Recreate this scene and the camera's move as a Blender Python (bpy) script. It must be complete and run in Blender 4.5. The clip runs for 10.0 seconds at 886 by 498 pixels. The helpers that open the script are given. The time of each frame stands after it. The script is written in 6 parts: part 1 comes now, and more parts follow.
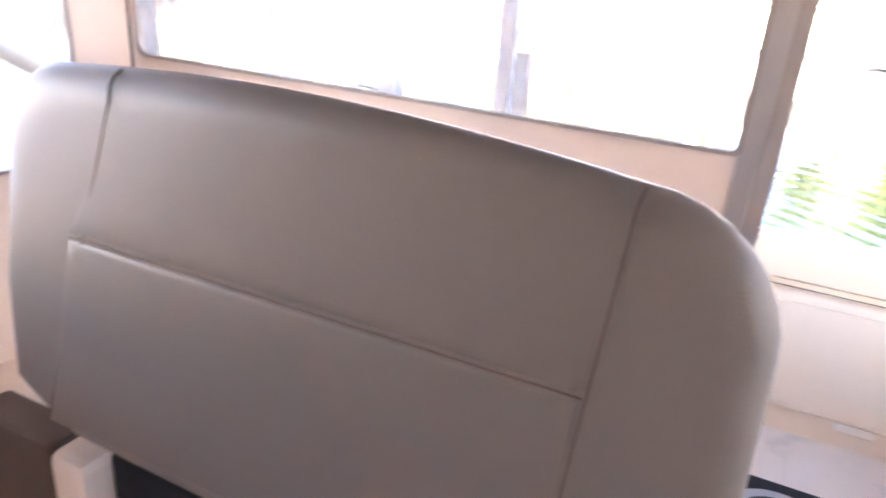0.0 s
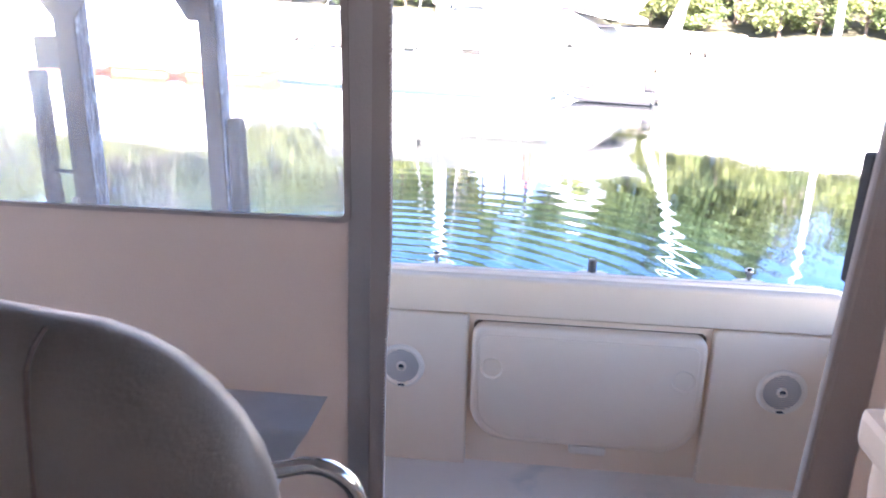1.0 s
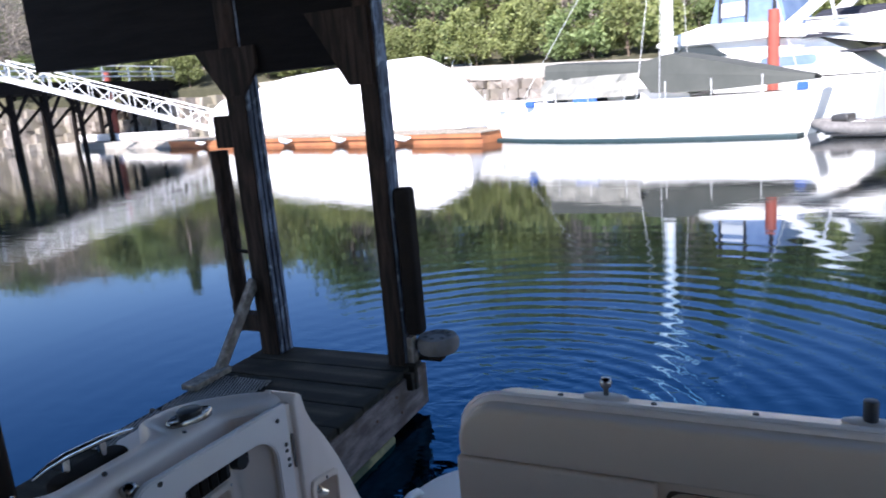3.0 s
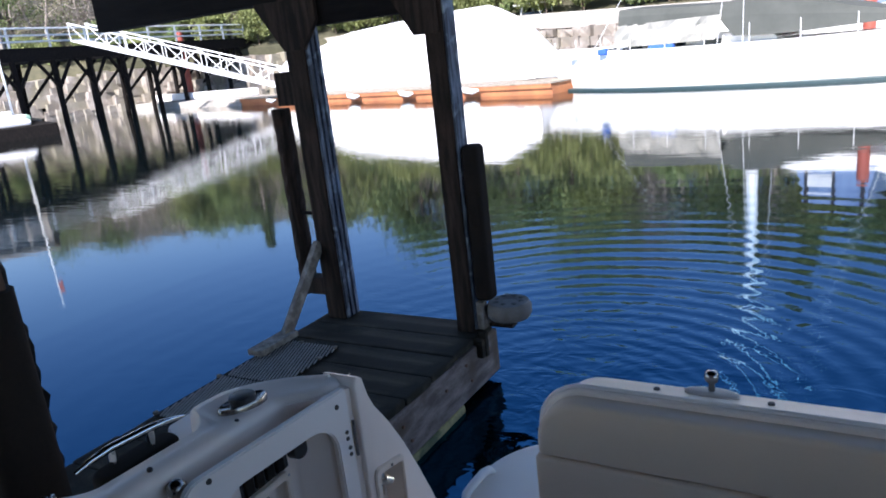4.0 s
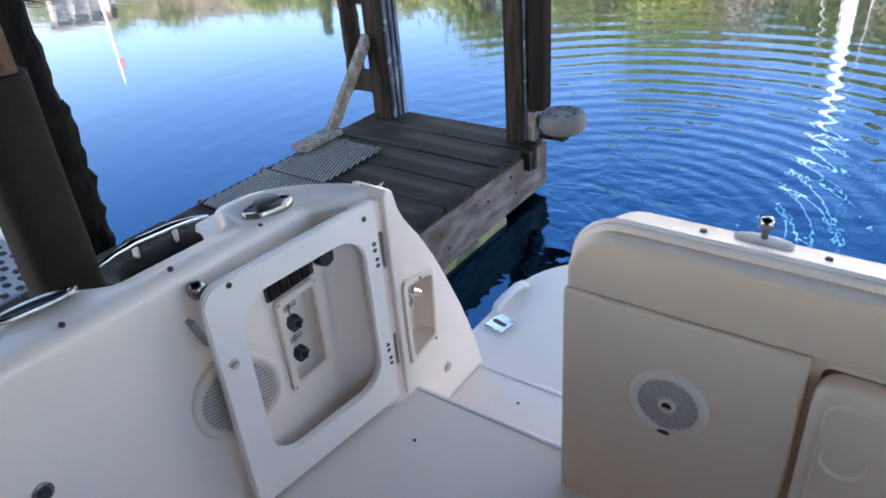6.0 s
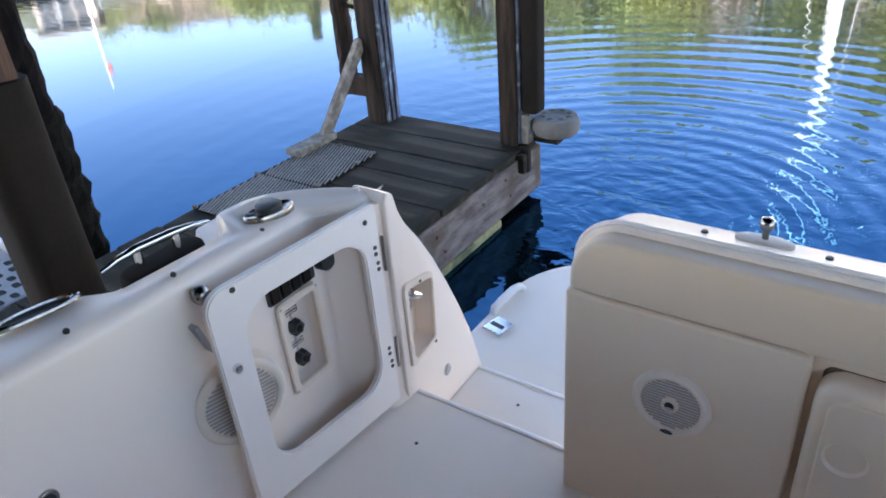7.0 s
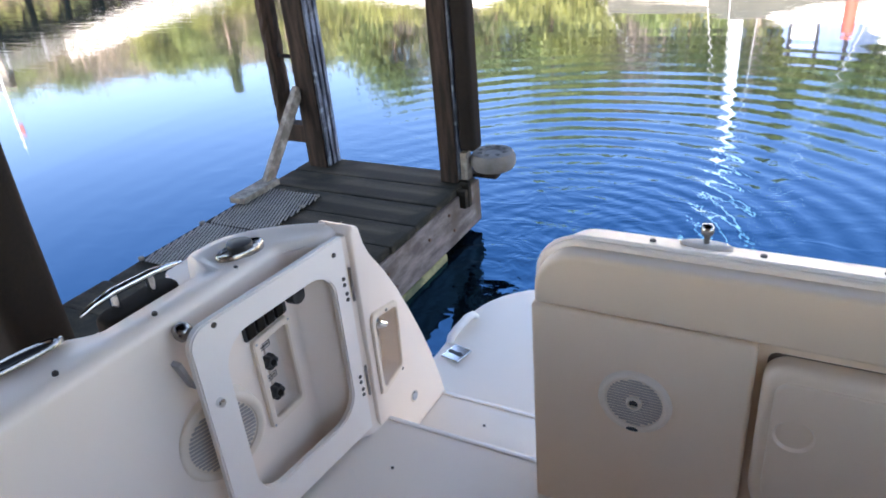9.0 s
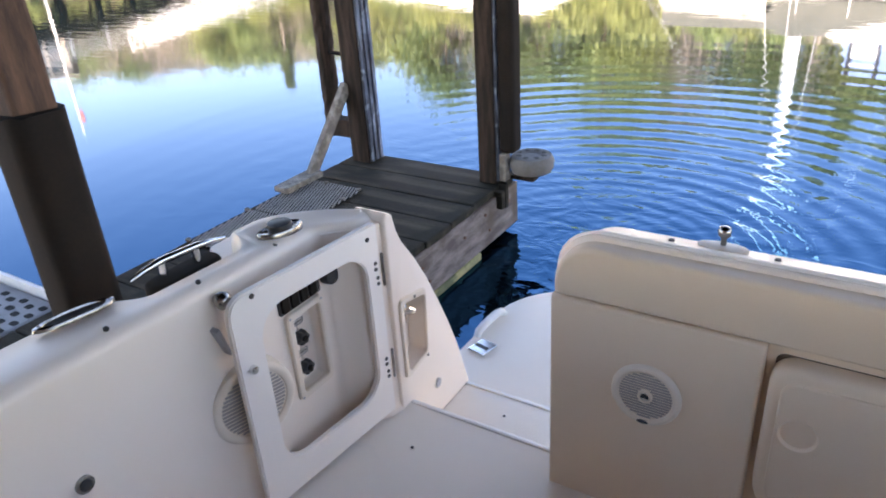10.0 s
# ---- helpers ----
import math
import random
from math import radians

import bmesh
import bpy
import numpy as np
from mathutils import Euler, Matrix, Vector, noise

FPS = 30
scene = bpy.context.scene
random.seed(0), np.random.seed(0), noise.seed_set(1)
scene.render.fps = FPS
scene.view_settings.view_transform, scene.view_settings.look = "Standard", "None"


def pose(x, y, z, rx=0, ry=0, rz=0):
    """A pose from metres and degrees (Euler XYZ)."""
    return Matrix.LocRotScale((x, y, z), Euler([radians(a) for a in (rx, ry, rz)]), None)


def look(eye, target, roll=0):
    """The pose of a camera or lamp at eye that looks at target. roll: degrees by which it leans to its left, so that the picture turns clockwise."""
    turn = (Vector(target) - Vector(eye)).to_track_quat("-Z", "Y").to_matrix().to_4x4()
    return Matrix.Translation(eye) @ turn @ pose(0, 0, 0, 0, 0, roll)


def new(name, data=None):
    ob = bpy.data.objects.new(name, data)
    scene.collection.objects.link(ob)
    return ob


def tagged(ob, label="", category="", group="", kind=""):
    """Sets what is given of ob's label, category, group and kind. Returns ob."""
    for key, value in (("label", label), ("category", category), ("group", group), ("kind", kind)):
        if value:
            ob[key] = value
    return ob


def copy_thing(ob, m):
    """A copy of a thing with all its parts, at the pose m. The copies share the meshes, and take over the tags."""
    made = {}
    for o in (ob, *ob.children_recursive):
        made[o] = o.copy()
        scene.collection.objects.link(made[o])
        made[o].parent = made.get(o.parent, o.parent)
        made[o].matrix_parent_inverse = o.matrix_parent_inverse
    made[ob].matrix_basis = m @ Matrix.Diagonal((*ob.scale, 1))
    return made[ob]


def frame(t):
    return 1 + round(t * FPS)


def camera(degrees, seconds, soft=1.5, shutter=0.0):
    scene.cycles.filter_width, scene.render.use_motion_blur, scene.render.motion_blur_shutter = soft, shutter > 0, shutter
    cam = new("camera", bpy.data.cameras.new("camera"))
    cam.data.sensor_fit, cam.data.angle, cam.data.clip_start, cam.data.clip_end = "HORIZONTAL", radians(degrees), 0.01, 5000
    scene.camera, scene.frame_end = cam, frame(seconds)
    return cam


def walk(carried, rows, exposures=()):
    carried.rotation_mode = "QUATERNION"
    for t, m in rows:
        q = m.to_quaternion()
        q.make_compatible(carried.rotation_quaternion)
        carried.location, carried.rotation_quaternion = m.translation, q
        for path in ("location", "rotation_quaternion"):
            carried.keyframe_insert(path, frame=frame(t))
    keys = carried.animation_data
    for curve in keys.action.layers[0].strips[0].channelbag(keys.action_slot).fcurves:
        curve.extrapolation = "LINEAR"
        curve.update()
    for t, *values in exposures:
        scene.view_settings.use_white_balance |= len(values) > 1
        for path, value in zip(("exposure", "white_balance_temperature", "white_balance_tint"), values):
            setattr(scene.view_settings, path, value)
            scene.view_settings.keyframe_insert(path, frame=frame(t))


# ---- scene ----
cam = camera(63.1, 10.0, soft=1.8, shutter=0.15)
PATH = [
    (0, (0.249, -2.735, 1.701), (-0.527, -1.057, 0.939), 4.3),
    (0.2, (0.294, -2.709, 1.703), (-0.163, -0.895, 0.997), 4.3),
    (0.3, (0.303, -2.688, 1.704), (-0.029, -0.841, 1.013), 3.9),
    (0.5, (0.33, -2.64, 1.703), (0.21, -0.754, 1.047), 3.6),
    (0.8, (0.38, -2.546, 1.699), (0.3, -0.649, 1.07), 2.6),
    (1, (0.435, -2.482, 1.701), (0.222, -0.583, 1.11), 1.2),
    (1.2, (0.499, -2.386, 1.708), (0.192, -0.48, 1.186), -0.3),
    (1.5, (0.536, -2.304, 1.701), (0.134, -0.402, 1.231), -3.0),
    (2, (0.529, -2.087, 1.665), (0.085, -0.205, 1.155), -4.5),
    (2.2, (0.51, -1.983, 1.659), (0.045, -0.1, 1.17), -6.4),
    (2.5, (0.488, -1.848, 1.653), (-0.008, 0.039, 1.212), -7.4),
    (2.8, (0.497, -1.697, 1.628), (-0.166, 0.144, 1.213), -6.2),
    (3, (0.497, -1.584, 1.624), (-0.329, 0.186, 1.197), -4.8),
    (3.2, (0.502, -1.513, 1.617), (-0.433, 0.197, 1.168), -5.0),
    (4.3, (0.328, -1.334, 1.61), (-0.677, 0.294, 1.028), -6.6),
    (4.5, (0.315, -1.318, 1.606), (-0.724, 0.267, 0.968), -5.5),
    (5, (0.32, -1.246, 1.596), (-0.753, 0.23, 0.778), -5.3),
    (5.5, (0.337, -1.219, 1.596), (-0.698, 0.211, 0.656), -4.3),
    (6, (0.347, -1.217, 1.592), (-0.695, 0.152, 0.573), -4.9),
    (7.5, (0.315, -1.261, 1.602), (-0.696, 0.149, 0.607), -5.0),
    (8, (0.309, -1.291, 1.61), (-0.708, 0.146, 0.66), -5.5),
    (8.5, (0.309, -1.336, 1.616), (-0.691, 0.14, 0.711), -6.7),
    (9, (0.313, -1.382, 1.614), (-0.573, 0.156, 0.692), -5.4),
    (9.5, (0.353, -1.399, 1.618), (-0.493, 0.158, 0.69), -4.2),
    (10, (0.392, -1.454, 1.617), (-0.593, 0.035, 0.714), -3.8),
]
walk(cam, [(t, look(eye, target, roll)) for t, eye, target, roll in PATH],
     exposures=[(0.0, 5.5, 8150, 31), (0.25, 5.25, 7700, 31), (0.5, 4.9, 7150, 32), (1.0, 4.2, 6700, 28), (1.5, 3.1, 6650, 22), (2.0, 2.35, 6400, 20), (2.5, 1.92, 6200, 20),
                (3.2, 1.42, 6200, 18), (4.5, 1.9, 6350, 17), (5.0, 2.58, 6800, 17), (5.5, 3.05, 7200, 18), (6.0, 3.25, 7450, 19), (7.5, 3.3, 7550, 20), (8.5, 3.32, 7750, 21), (9.2, 3.35, 8000, 22), (10.0, 3.35, 8250, 24)])

# ---- world and sun ----
WATER = -0.45
SUN_AZ, SUN_EL = radians(178), radians(42)
world = bpy.data.worlds.new("sky")
scene.world = world
world.use_nodes = True
wn = world.node_tree.nodes
sky = wn.new("ShaderNodeTexSky")
sky.sky_type, sky.sun_disc = "NISHITA", False
sky.sun_elevation, sky.sun_rotation = SUN_EL, SUN_AZ
sky.air_density, sky.dust_density, sky.ozone_density = 1.0, 0.0, 3.7
world.node_tree.links.new(sky.outputs[0], wn["Background"].inputs[0])
wn["Background"].inputs[1].default_value = 0.09
sun = new("sun", bpy.data.lights.new("sun", "SUN"))
sun.data.energy, sun.data.angle, sun.data.color = 5.0, radians(0.53), (1.0, 0.95, 0.87)
to_sun = Vector((math.sin(SUN_AZ) * math.cos(SUN_EL), math.cos(SUN_AZ) * math.cos(SUN_EL), math.sin(SUN_EL)))
sun.matrix_world = look(tuple(to_sun * 60), (0, 0, 0))


# ---- materials ----
def material(name, color, rough=0.5, metal=0.0, dark=None, scale=6.0, amount=0.5, bump=0.1, grain=60.0, stretch=(1, 1, 1),
             stain=None, stain_scale=1.3, stain_at=0.55, per_object=0.0, coat=0.0, spec=0.5):
    """A surface with fine grain, broad variation, an optional stain layer and bump, in metres."""
    m = bpy.data.materials.new(name)
    m.use_nodes = True
    n, l = m.node_tree.nodes, m.node_tree.links
    b = n["Principled BSDF"]
    b.inputs["Metallic"].default_value = metal
    b.inputs["Coat Weight"].default_value = coat
    b.inputs["Specular IOR Level"].default_value = spec
    co = n.new("ShaderNodeTexCoord")
    mp = n.new("ShaderNodeMapping")
    mp.inputs["Scale"].default_value = stretch
    l.new(co.outputs["Object"], mp.inputs[0])
    broad = n.new("ShaderNodeTexNoise")
    broad.inputs["Scale"].default_value, broad.inputs["Detail"].default_value = scale, 5
    fine = n.new("ShaderNodeTexNoise")
    fine.inputs["Scale"].default_value, fine.inputs["Detail"].default_value = grain, 3
    l.new(mp.outputs[0], broad.inputs[0])
    l.new(mp.outputs[0], fine.inputs[0])
    mix = n.new("ShaderNodeMix")
    mix.data_type = "RGBA"
    dark = dark or tuple(c * 0.8 for c in color)
    mix.inputs[6].default_value, mix.inputs[7].default_value = (*color, 1), (*dark, 1)
    both = n.new("ShaderNodeMath")
    both.operation = "MULTIPLY_ADD"
    l.new(fine.outputs[0], both.inputs[0])
    both.inputs[1].default_value = 0.35
    l.new(broad.outputs[0], both.inputs[2])
    ramp = n.new("ShaderNodeMapRange")
    ramp.inputs[1].default_value, ramp.inputs[2].default_value = 0.45, 0.95
    ramp.inputs[4].default_value = amount * 2
    l.new(both.outputs[0], ramp.inputs[0])
    l.new(ramp.outputs[0], mix.inputs[0])
    out = mix.outputs[2]
    if stain:
        st = n.new("ShaderNodeTexNoise")
        st.inputs["Scale"].default_value, st.inputs["Detail"].default_value, st.inputs["Distortion"].default_value = stain_scale, 6, 0.6
        l.new(co.outputs["Object"], st.inputs[0])
        sr = n.new("ShaderNodeMapRange")
        sr.inputs[1].default_value, sr.inputs[2].default_value = stain_at, stain_at + 0.15
        l.new(st.outputs[0], sr.inputs[0])
        sm = n.new("ShaderNodeMix")
        sm.data_type = "RGBA"
        sm.inputs[7].default_value = (*stain, 1)
        l.new(sr.outputs[0], sm.inputs[0])
        l.new(out, sm.inputs[6])
        out = sm.outputs[2]
    if per_object:
        info = n.new("ShaderNodeObjectInfo")
        hsv = n.new("ShaderNodeHueSaturation")
        pr = n.new("ShaderNodeMapRange")
        pr.inputs[3].default_value, pr.inputs[4].default_value = 1 - per_object, 1 + per_object
        l.new(info.outputs["Random"], pr.inputs[0])
        l.new(pr.outputs[0], hsv.inputs["Value"])
        l.new(out, hsv.inputs["Color"])
        out = hsv.outputs[0]
    l.new(out, b.inputs["Base Color"])
    rr = n.new("ShaderNodeMapRange")
    rr.inputs[3].default_value, rr.inputs[4].default_value = max(rough - 0.08, 0.02), min(rough + 0.1, 1)
    l.new(broad.outputs[0], rr.inputs[0])
    l.new(rr.outputs[0], b.inputs["Roughness"])
    if bump:
        bp = n.new("ShaderNodeBump")
        bp.inputs["Strength"].default_value, bp.inputs["Distance"].default_value = bump, 0.01
        l.new(both.outputs[0], bp.inputs["Height"])
        l.new(bp.outputs[0], b.inputs["Normal"])
    return m


GELCOAT = material("gelcoat", (0.88, 0.745, 0.635), 0.32, dark=(0.865, 0.73, 0.615), scale=2.0, bump=0.02, grain=25, coat=0.08)
NONSKID = material("nonskid_gelcoat", (0.88, 0.77, 0.66), 0.45, dark=(0.84, 0.73, 0.62), scale=3.0, bump=0.08, grain=240,
                   stain=(0.62, 0.58, 0.51), stain_scale=3.0, stain_at=0.64)
LIP_HIGHLIGHT = material("highlight_white_gelcoat", (0.90, 0.86, 0.82), 0.14, dark=(0.88, 0.83, 0.78), scale=3, bump=0.02, grain=40, coat=0.5)
# Warmer copy of the gelcoat, with the bounced light on the bench in its colour.
BENCH_WARMED = material("bounce_warmed_cream_gelcoat", (0.84, 0.645, 0.475), 0.3, dark=(0.82, 0.62, 0.45), scale=2.0, bump=0.02, grain=25, coat=0.2)
STARBOARD = material("white_poly_sheet", (0.88, 0.80, 0.73), 0.36, dark=(0.86, 0.775, 0.70), scale=4, bump=0.05, grain=90)
VINYL = material("cream_vinyl", (0.79, 0.61, 0.455), 0.45, dark=(0.76, 0.58, 0.425), scale=2.5, bump=0.12, grain=320)
# Cream vinyl coloured far darker to stand in for the dim helm light.
DIMMED_SEAT_VINYL = material("dimmed_seat_vinyl", (0.185, 0.155, 0.134), 0.45, dark=(0.176, 0.147, 0.126), scale=2.5, bump=0.12, grain=300, spec=0.5)
SEAM = material("seam_shadow_thread", (0.13, 0.09, 0.07), 0.8, bump=0.2, grain=200)
CHROME = material("polished_stainless", (0.82, 0.82, 0.80), 0.12, 1.0, scale=20, bump=0.02)
DARK_CHROME = material("weathered_stainless", (0.36, 0.34, 0.32), 0.18, 1.0, dark=(0.22, 0.20, 0.18), scale=30, bump=0.05)
SNAP_DARK = material("tarnished_nickel", (0.10, 0.09, 0.08), 0.35, 0.8, scale=20, bump=0.02)
BLACK_PLASTIC = material("black_plastic", (0.02, 0.02, 0.022), 0.4, dark=(0.035, 0.035, 0.035), bump=0.05)
WHITE_PLASTIC = material("white_plastic", (0.78, 0.77, 0.75), 0.35, bump=0.03)
GREY_PLASTIC = material("grey_plastic", (0.42, 0.41, 0.42), 0.5, bump=0.06)
SPEAKER_CREAM = material("cream_speaker_plastic", (0.81, 0.68, 0.55), 0.4, dark=(0.79, 0.655, 0.525), bump=0.03)
SLOT_GREY = material("speaker_slot_grey", (0.43, 0.375, 0.34), 0.7, bump=0.05)
DINGHY_GREY = material("faded_dinghy_fabric", (0.20, 0.19, 0.185), 0.6, dark=(0.12, 0.115, 0.11), scale=3, amount=0.8, bump=0.1, grain=12)
GASKET = material("dark_joint", (0.13, 0.08, 0.05), 0.8, bump=0.1)
RUBBER = material("black_rubber", (0.010, 0.008, 0.0065), 0.85, dark=(0.022, 0.015, 0.010), spec=0.2, scale=5, bump=0.2, grain=90)
DECK_WOOD = material("weathered_deck_wood", (0.100, 0.080, 0.056), 0.85, dark=(0.030, 0.024, 0.016), scale=1.2, amount=0.9, bump=0.4, grain=45,
                     stretch=(0.8, 7, 7), stain=(0.022, 0.020, 0.013), stain_scale=2.6, stain_at=0.5, per_object=0.15, spec=0.25)
FASCIA_WOOD = material("bleached_fascia_wood", (0.30, 0.25, 0.23), 0.88, dark=(0.12, 0.095, 0.085), scale=4.0, amount=0.7, bump=0.5, grain=40,
                       stretch=(4, 1, 4), stain=(0.12, 0.09, 0.065), stain_scale=3.0, stain_at=0.52, spec=0.2)
POST_WOOD = material("old_post_wood", (0.066, 0.042, 0.030), 0.9, dark=(0.022, 0.016, 0.012), spec=0.2, scale=3.0, amount=0.8, bump=0.5, grain=40,
                     stretch=(9, 9, 1), stain=(0.085, 0.042, 0.027), stain_scale=1.8, stain_at=0.56)
WARM_POST = material("brown_post_wood", (0.16, 0.085, 0.05), 0.85, dark=(0.06, 0.035, 0.024), scale=3.0, amount=0.8, bump=0.5, grain=40, stretch=(9, 9, 1))
PALE_WOOD = material("grey_pale_wood", (0.40, 0.36, 0.30), 0.85, dark=(0.18, 0.15, 0.12), scale=4.0, amount=0.8, bump=0.4, grain=40,
                     stretch=(5, 5, 5), stain=(0.14, 0.13, 0.09), stain_scale=4, stain_at=0.53)
BLUE_BOARD = material("skylit_blue_peeling_board", (0.21, 0.26, 0.34), 0.8, dark=(0.05, 0.06, 0.08), scale=5, amount=0.9, bump=0.4, grain=50, stretch=(6, 6, 1), stain=(0.30, 0.36, 0.42), stain_scale=9)
CRUST = material("dark_marine_growth", (0.016, 0.014, 0.011), 1.0, dark=(0.006, 0.006, 0.005), spec=0.1, scale=14, bump=1.0, grain=60)
PILE_WOOD = material("creosote_pile", (0.018, 0.014, 0.012), 0.95, dark=(0.007, 0.006, 0.006), spec=0.15, scale=6.0, amount=0.9, bump=0.9, grain=30, stretch=(3, 3, 1))
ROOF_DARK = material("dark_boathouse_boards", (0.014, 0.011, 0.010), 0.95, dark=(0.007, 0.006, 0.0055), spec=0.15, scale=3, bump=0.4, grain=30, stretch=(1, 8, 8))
RUST = material("rusty_steel", (0.23, 0.12, 0.07), 0.85, dark=(0.09, 0.05, 0.035), scale=8, bump=0.4)
MAT_RUBBER = material("ridged_metal_mat", (0.37, 0.35, 0.315), 0.6, dark=(0.22, 0.205, 0.185), scale=8, bump=0.2)
YELLOW_FOAM = material("algae_yellow_foam", (0.48, 0.42, 0.18), 0.85, dark=(0.25, 0.23, 0.12), scale=7, amount=0.8, bump=0.5,
                       stain=(0.10, 0.12, 0.06), stain_scale=5, stain_at=0.5)
WHEEL_RUBBER = material("grey_dock_wheel_rubber", (0.20, 0.185, 0.165), 0.85, dark=(0.12, 0.11, 0.10), scale=9, bump=0.3,
                        stain=(0.15, 0.14, 0.11), stain_scale=9, stain_at=0.52)
ROLLER_HOLE_SHADE = material("roller_hole_shade", (0.085, 0.08, 0.07), 0.9, dark=(0.05, 0.047, 0.04), scale=20, bump=0.2)
ORANGE_WOOD = material("orange_stained_wood", (0.40, 0.155, 0.06), 0.7, dark=(0.27, 0.10, 0.045), scale=1.0, amount=0.7, bump=0.2, grain=12)
BOAT_WHITE = material("white_boat_paint", (0.90, 0.90, 0.88), 0.3, dark=(0.86, 0.86, 0.84), scale=0.6, bump=0.0, grain=6)
BOAT_DARK = material("dark_bottom_paint", (0.02, 0.045, 0.05), 0.5, bump=0.05)
TEAL_STRIPE = material("teal_boot_stripe", (0.10, 0.165, 0.20), 0.4, bump=0.02)
TARP_GREEN = material("grey_green_tarp", (0.065, 0.07, 0.063), 0.8, dark=(0.045, 0.05, 0.045), scale=1.2, bump=0.5, grain=6)
TARP_PALE = material("pale_translucent_tarp", (0.34, 0.33, 0.30), 0.6, dark=(0.19, 0.19, 0.17), scale=1.4, bump=0.6, grain=5)
TARP_WHITE = material("white_shrink_wrap", (0.83, 0.83, 0.84), 0.5, dark=(0.74, 0.75, 0.78), scale=0.7, bump=0.5, grain=3)
CANVAS_BLUE = material("blue_canvas", (0.03, 0.10, 0.38), 0.8, bump=0.2)
CLEAR_BLUE = material("bluish_clear_plastic", (0.20, 0.28, 0.44), 0.12, dark=(0.12, 0.18, 0.32), scale=1.5, bump=0.2, grain=5)
CANVAS_BLACK = material("navy_black_canvas", (0.022, 0.024, 0.035), 0.8, bump=0.3, grain=10)
RED_STEEL = material("red_pile_paint", (0.36, 0.085, 0.055), 0.6, dark=(0.26, 0.06, 0.045), scale=2, bump=0.2)
ALUMINIUM = material("white_aluminium", (0.72, 0.73, 0.74), 0.4, 0.0, bump=0.02)
TINTED = material("tinted_window", (0.03, 0.04, 0.05), 0.08, bump=0.0)
CONCRETE = material("pale_concrete", (0.42, 0.395, 0.365), 0.9, dark=(0.28, 0.26, 0.235), scale=0.8, amount=0.7, bump=0.4, grain=8,
                    stain=(0.36, 0.32, 0.27), stain_scale=0.6, stain_at=0.55)
STONE = material("seawall_stone", (0.36, 0.325, 0.295), 0.9, dark=(0.19, 0.165, 0.14), scale=1.0, amount=0.8, bump=0.7, grain=6,
                 stain=(0.22, 0.20, 0.15), stain_scale=0.5, stain_at=0.5)
EARTH = material("bank_earth", (0.11, 0.10, 0.06), 0.95, dark=(0.045, 0.045, 0.025), scale=0.4, amount=0.8, bump=0.8, grain=2)
BARK = material("bark", (0.16, 0.12, 0.09), 0.9, dark=(0.08, 0.06, 0.05), scale=3, bump=0.6, grain=20)
PALE_BARK = material("pale_bare_bark", (0.36, 0.31, 0.27), 0.9, dark=(0.22, 0.19, 0.17), scale=3, bump=0.4, grain=20)
MAT_BLACK = material("black_carpet_gap_dark", (0.012, 0.012, 0.016), 0.95, dark=(0.022, 0.022, 0.026), scale=20, bump=0.6, grain=300)
LOGO_GREY = material("grey_carpet_mark", (0.40, 0.40, 0.42), 0.9, bump=0.4, grain=300)
BUCKET_BLUE = material("pale_blue_plastic", (0.58, 0.66, 0.74), 0.4, bump=0.03)
STEP_GREY = material("perforated_grey_plastic", (0.30, 0.31, 0.32), 0.6, dark=(0.22, 0.22, 0.23), bump=0.1)
HOLE = material("hole_black", (0.01, 0.01, 0.01), 0.9, bump=0.0)


def foliage(name, color, dark):
    m = material(name, color, 0.6, dark=dark, scale=0.5, amount=0.8, bump=0.0, grain=3, per_object=0.22)
    n, l = m.node_tree.nodes, m.node_tree.links
    b = n["Principled BSDF"]
    geo = n.new("ShaderNodeNewGeometry")
    hsv = n.new("ShaderNodeHueSaturation")
    mr = n.new("ShaderNodeMapRange")
    mr.inputs[3].default_value, mr.inputs[4].default_value = 0.7, 1.4
    l.new(geo.outputs["Random Per Island"], mr.inputs[0])
    l.new(mr.outputs[0], hsv.inputs["Value"])
    l.new(b.inputs["Base Color"].links[0].from_socket, hsv.inputs["Color"])
    l.new(hsv.outputs[0], b.inputs["Base Color"])
    tr = n.new("ShaderNodeBsdfTranslucent")
    l.new(hsv.outputs[0], tr.inputs[0])
    mx = n.new("ShaderNodeMixShader")
    mx.inputs[0].default_value = 0.42
    l.new(b.outputs[0], mx.inputs[1])
    l.new(tr.outputs[0], mx.inputs[2])
    l.new(mx.outputs[0], n["Material Output"].inputs[0])
    return m


LEAF_MID = foliage("mid_green_leaves", (0.205, 0.265, 0.105), (0.14, 0.185, 0.075))
LEAF_YELLOW = foliage("yellow_green_leaves", (0.275, 0.305, 0.115), (0.19, 0.22, 0.085))
LEAF_DARK = foliage("dark_conifer_needles", (0.20, 0.225, 0.09), (0.12, 0.145, 0.055))
LEAF_GREY = foliage("grey_bare_twigs", (0.26, 0.235, 0.205), (0.17, 0.15, 0.13))


def canvas_material(name, color, dark, through_color, share):
    """Woven canvas that lets some daylight through."""
    m = material(name, color, 0.85, dark=dark, scale=2, bump=0.25, grain=260)
    n, l = m.node_tree.nodes, m.node_tree.links
    tr = n.new("ShaderNodeBsdfTranslucent")
    tr.inputs[0].default_value = (*through_color, 1)
    mx = n.new("ShaderNodeMixShader")
    mx.inputs[0].default_value = share
    l.new(n["Principled BSDF"].outputs[0], mx.inputs[1])
    l.new(tr.outputs[0], mx.inputs[2])
    l.new(mx.outputs[0], n["Material Output"].inputs[0])
    return m


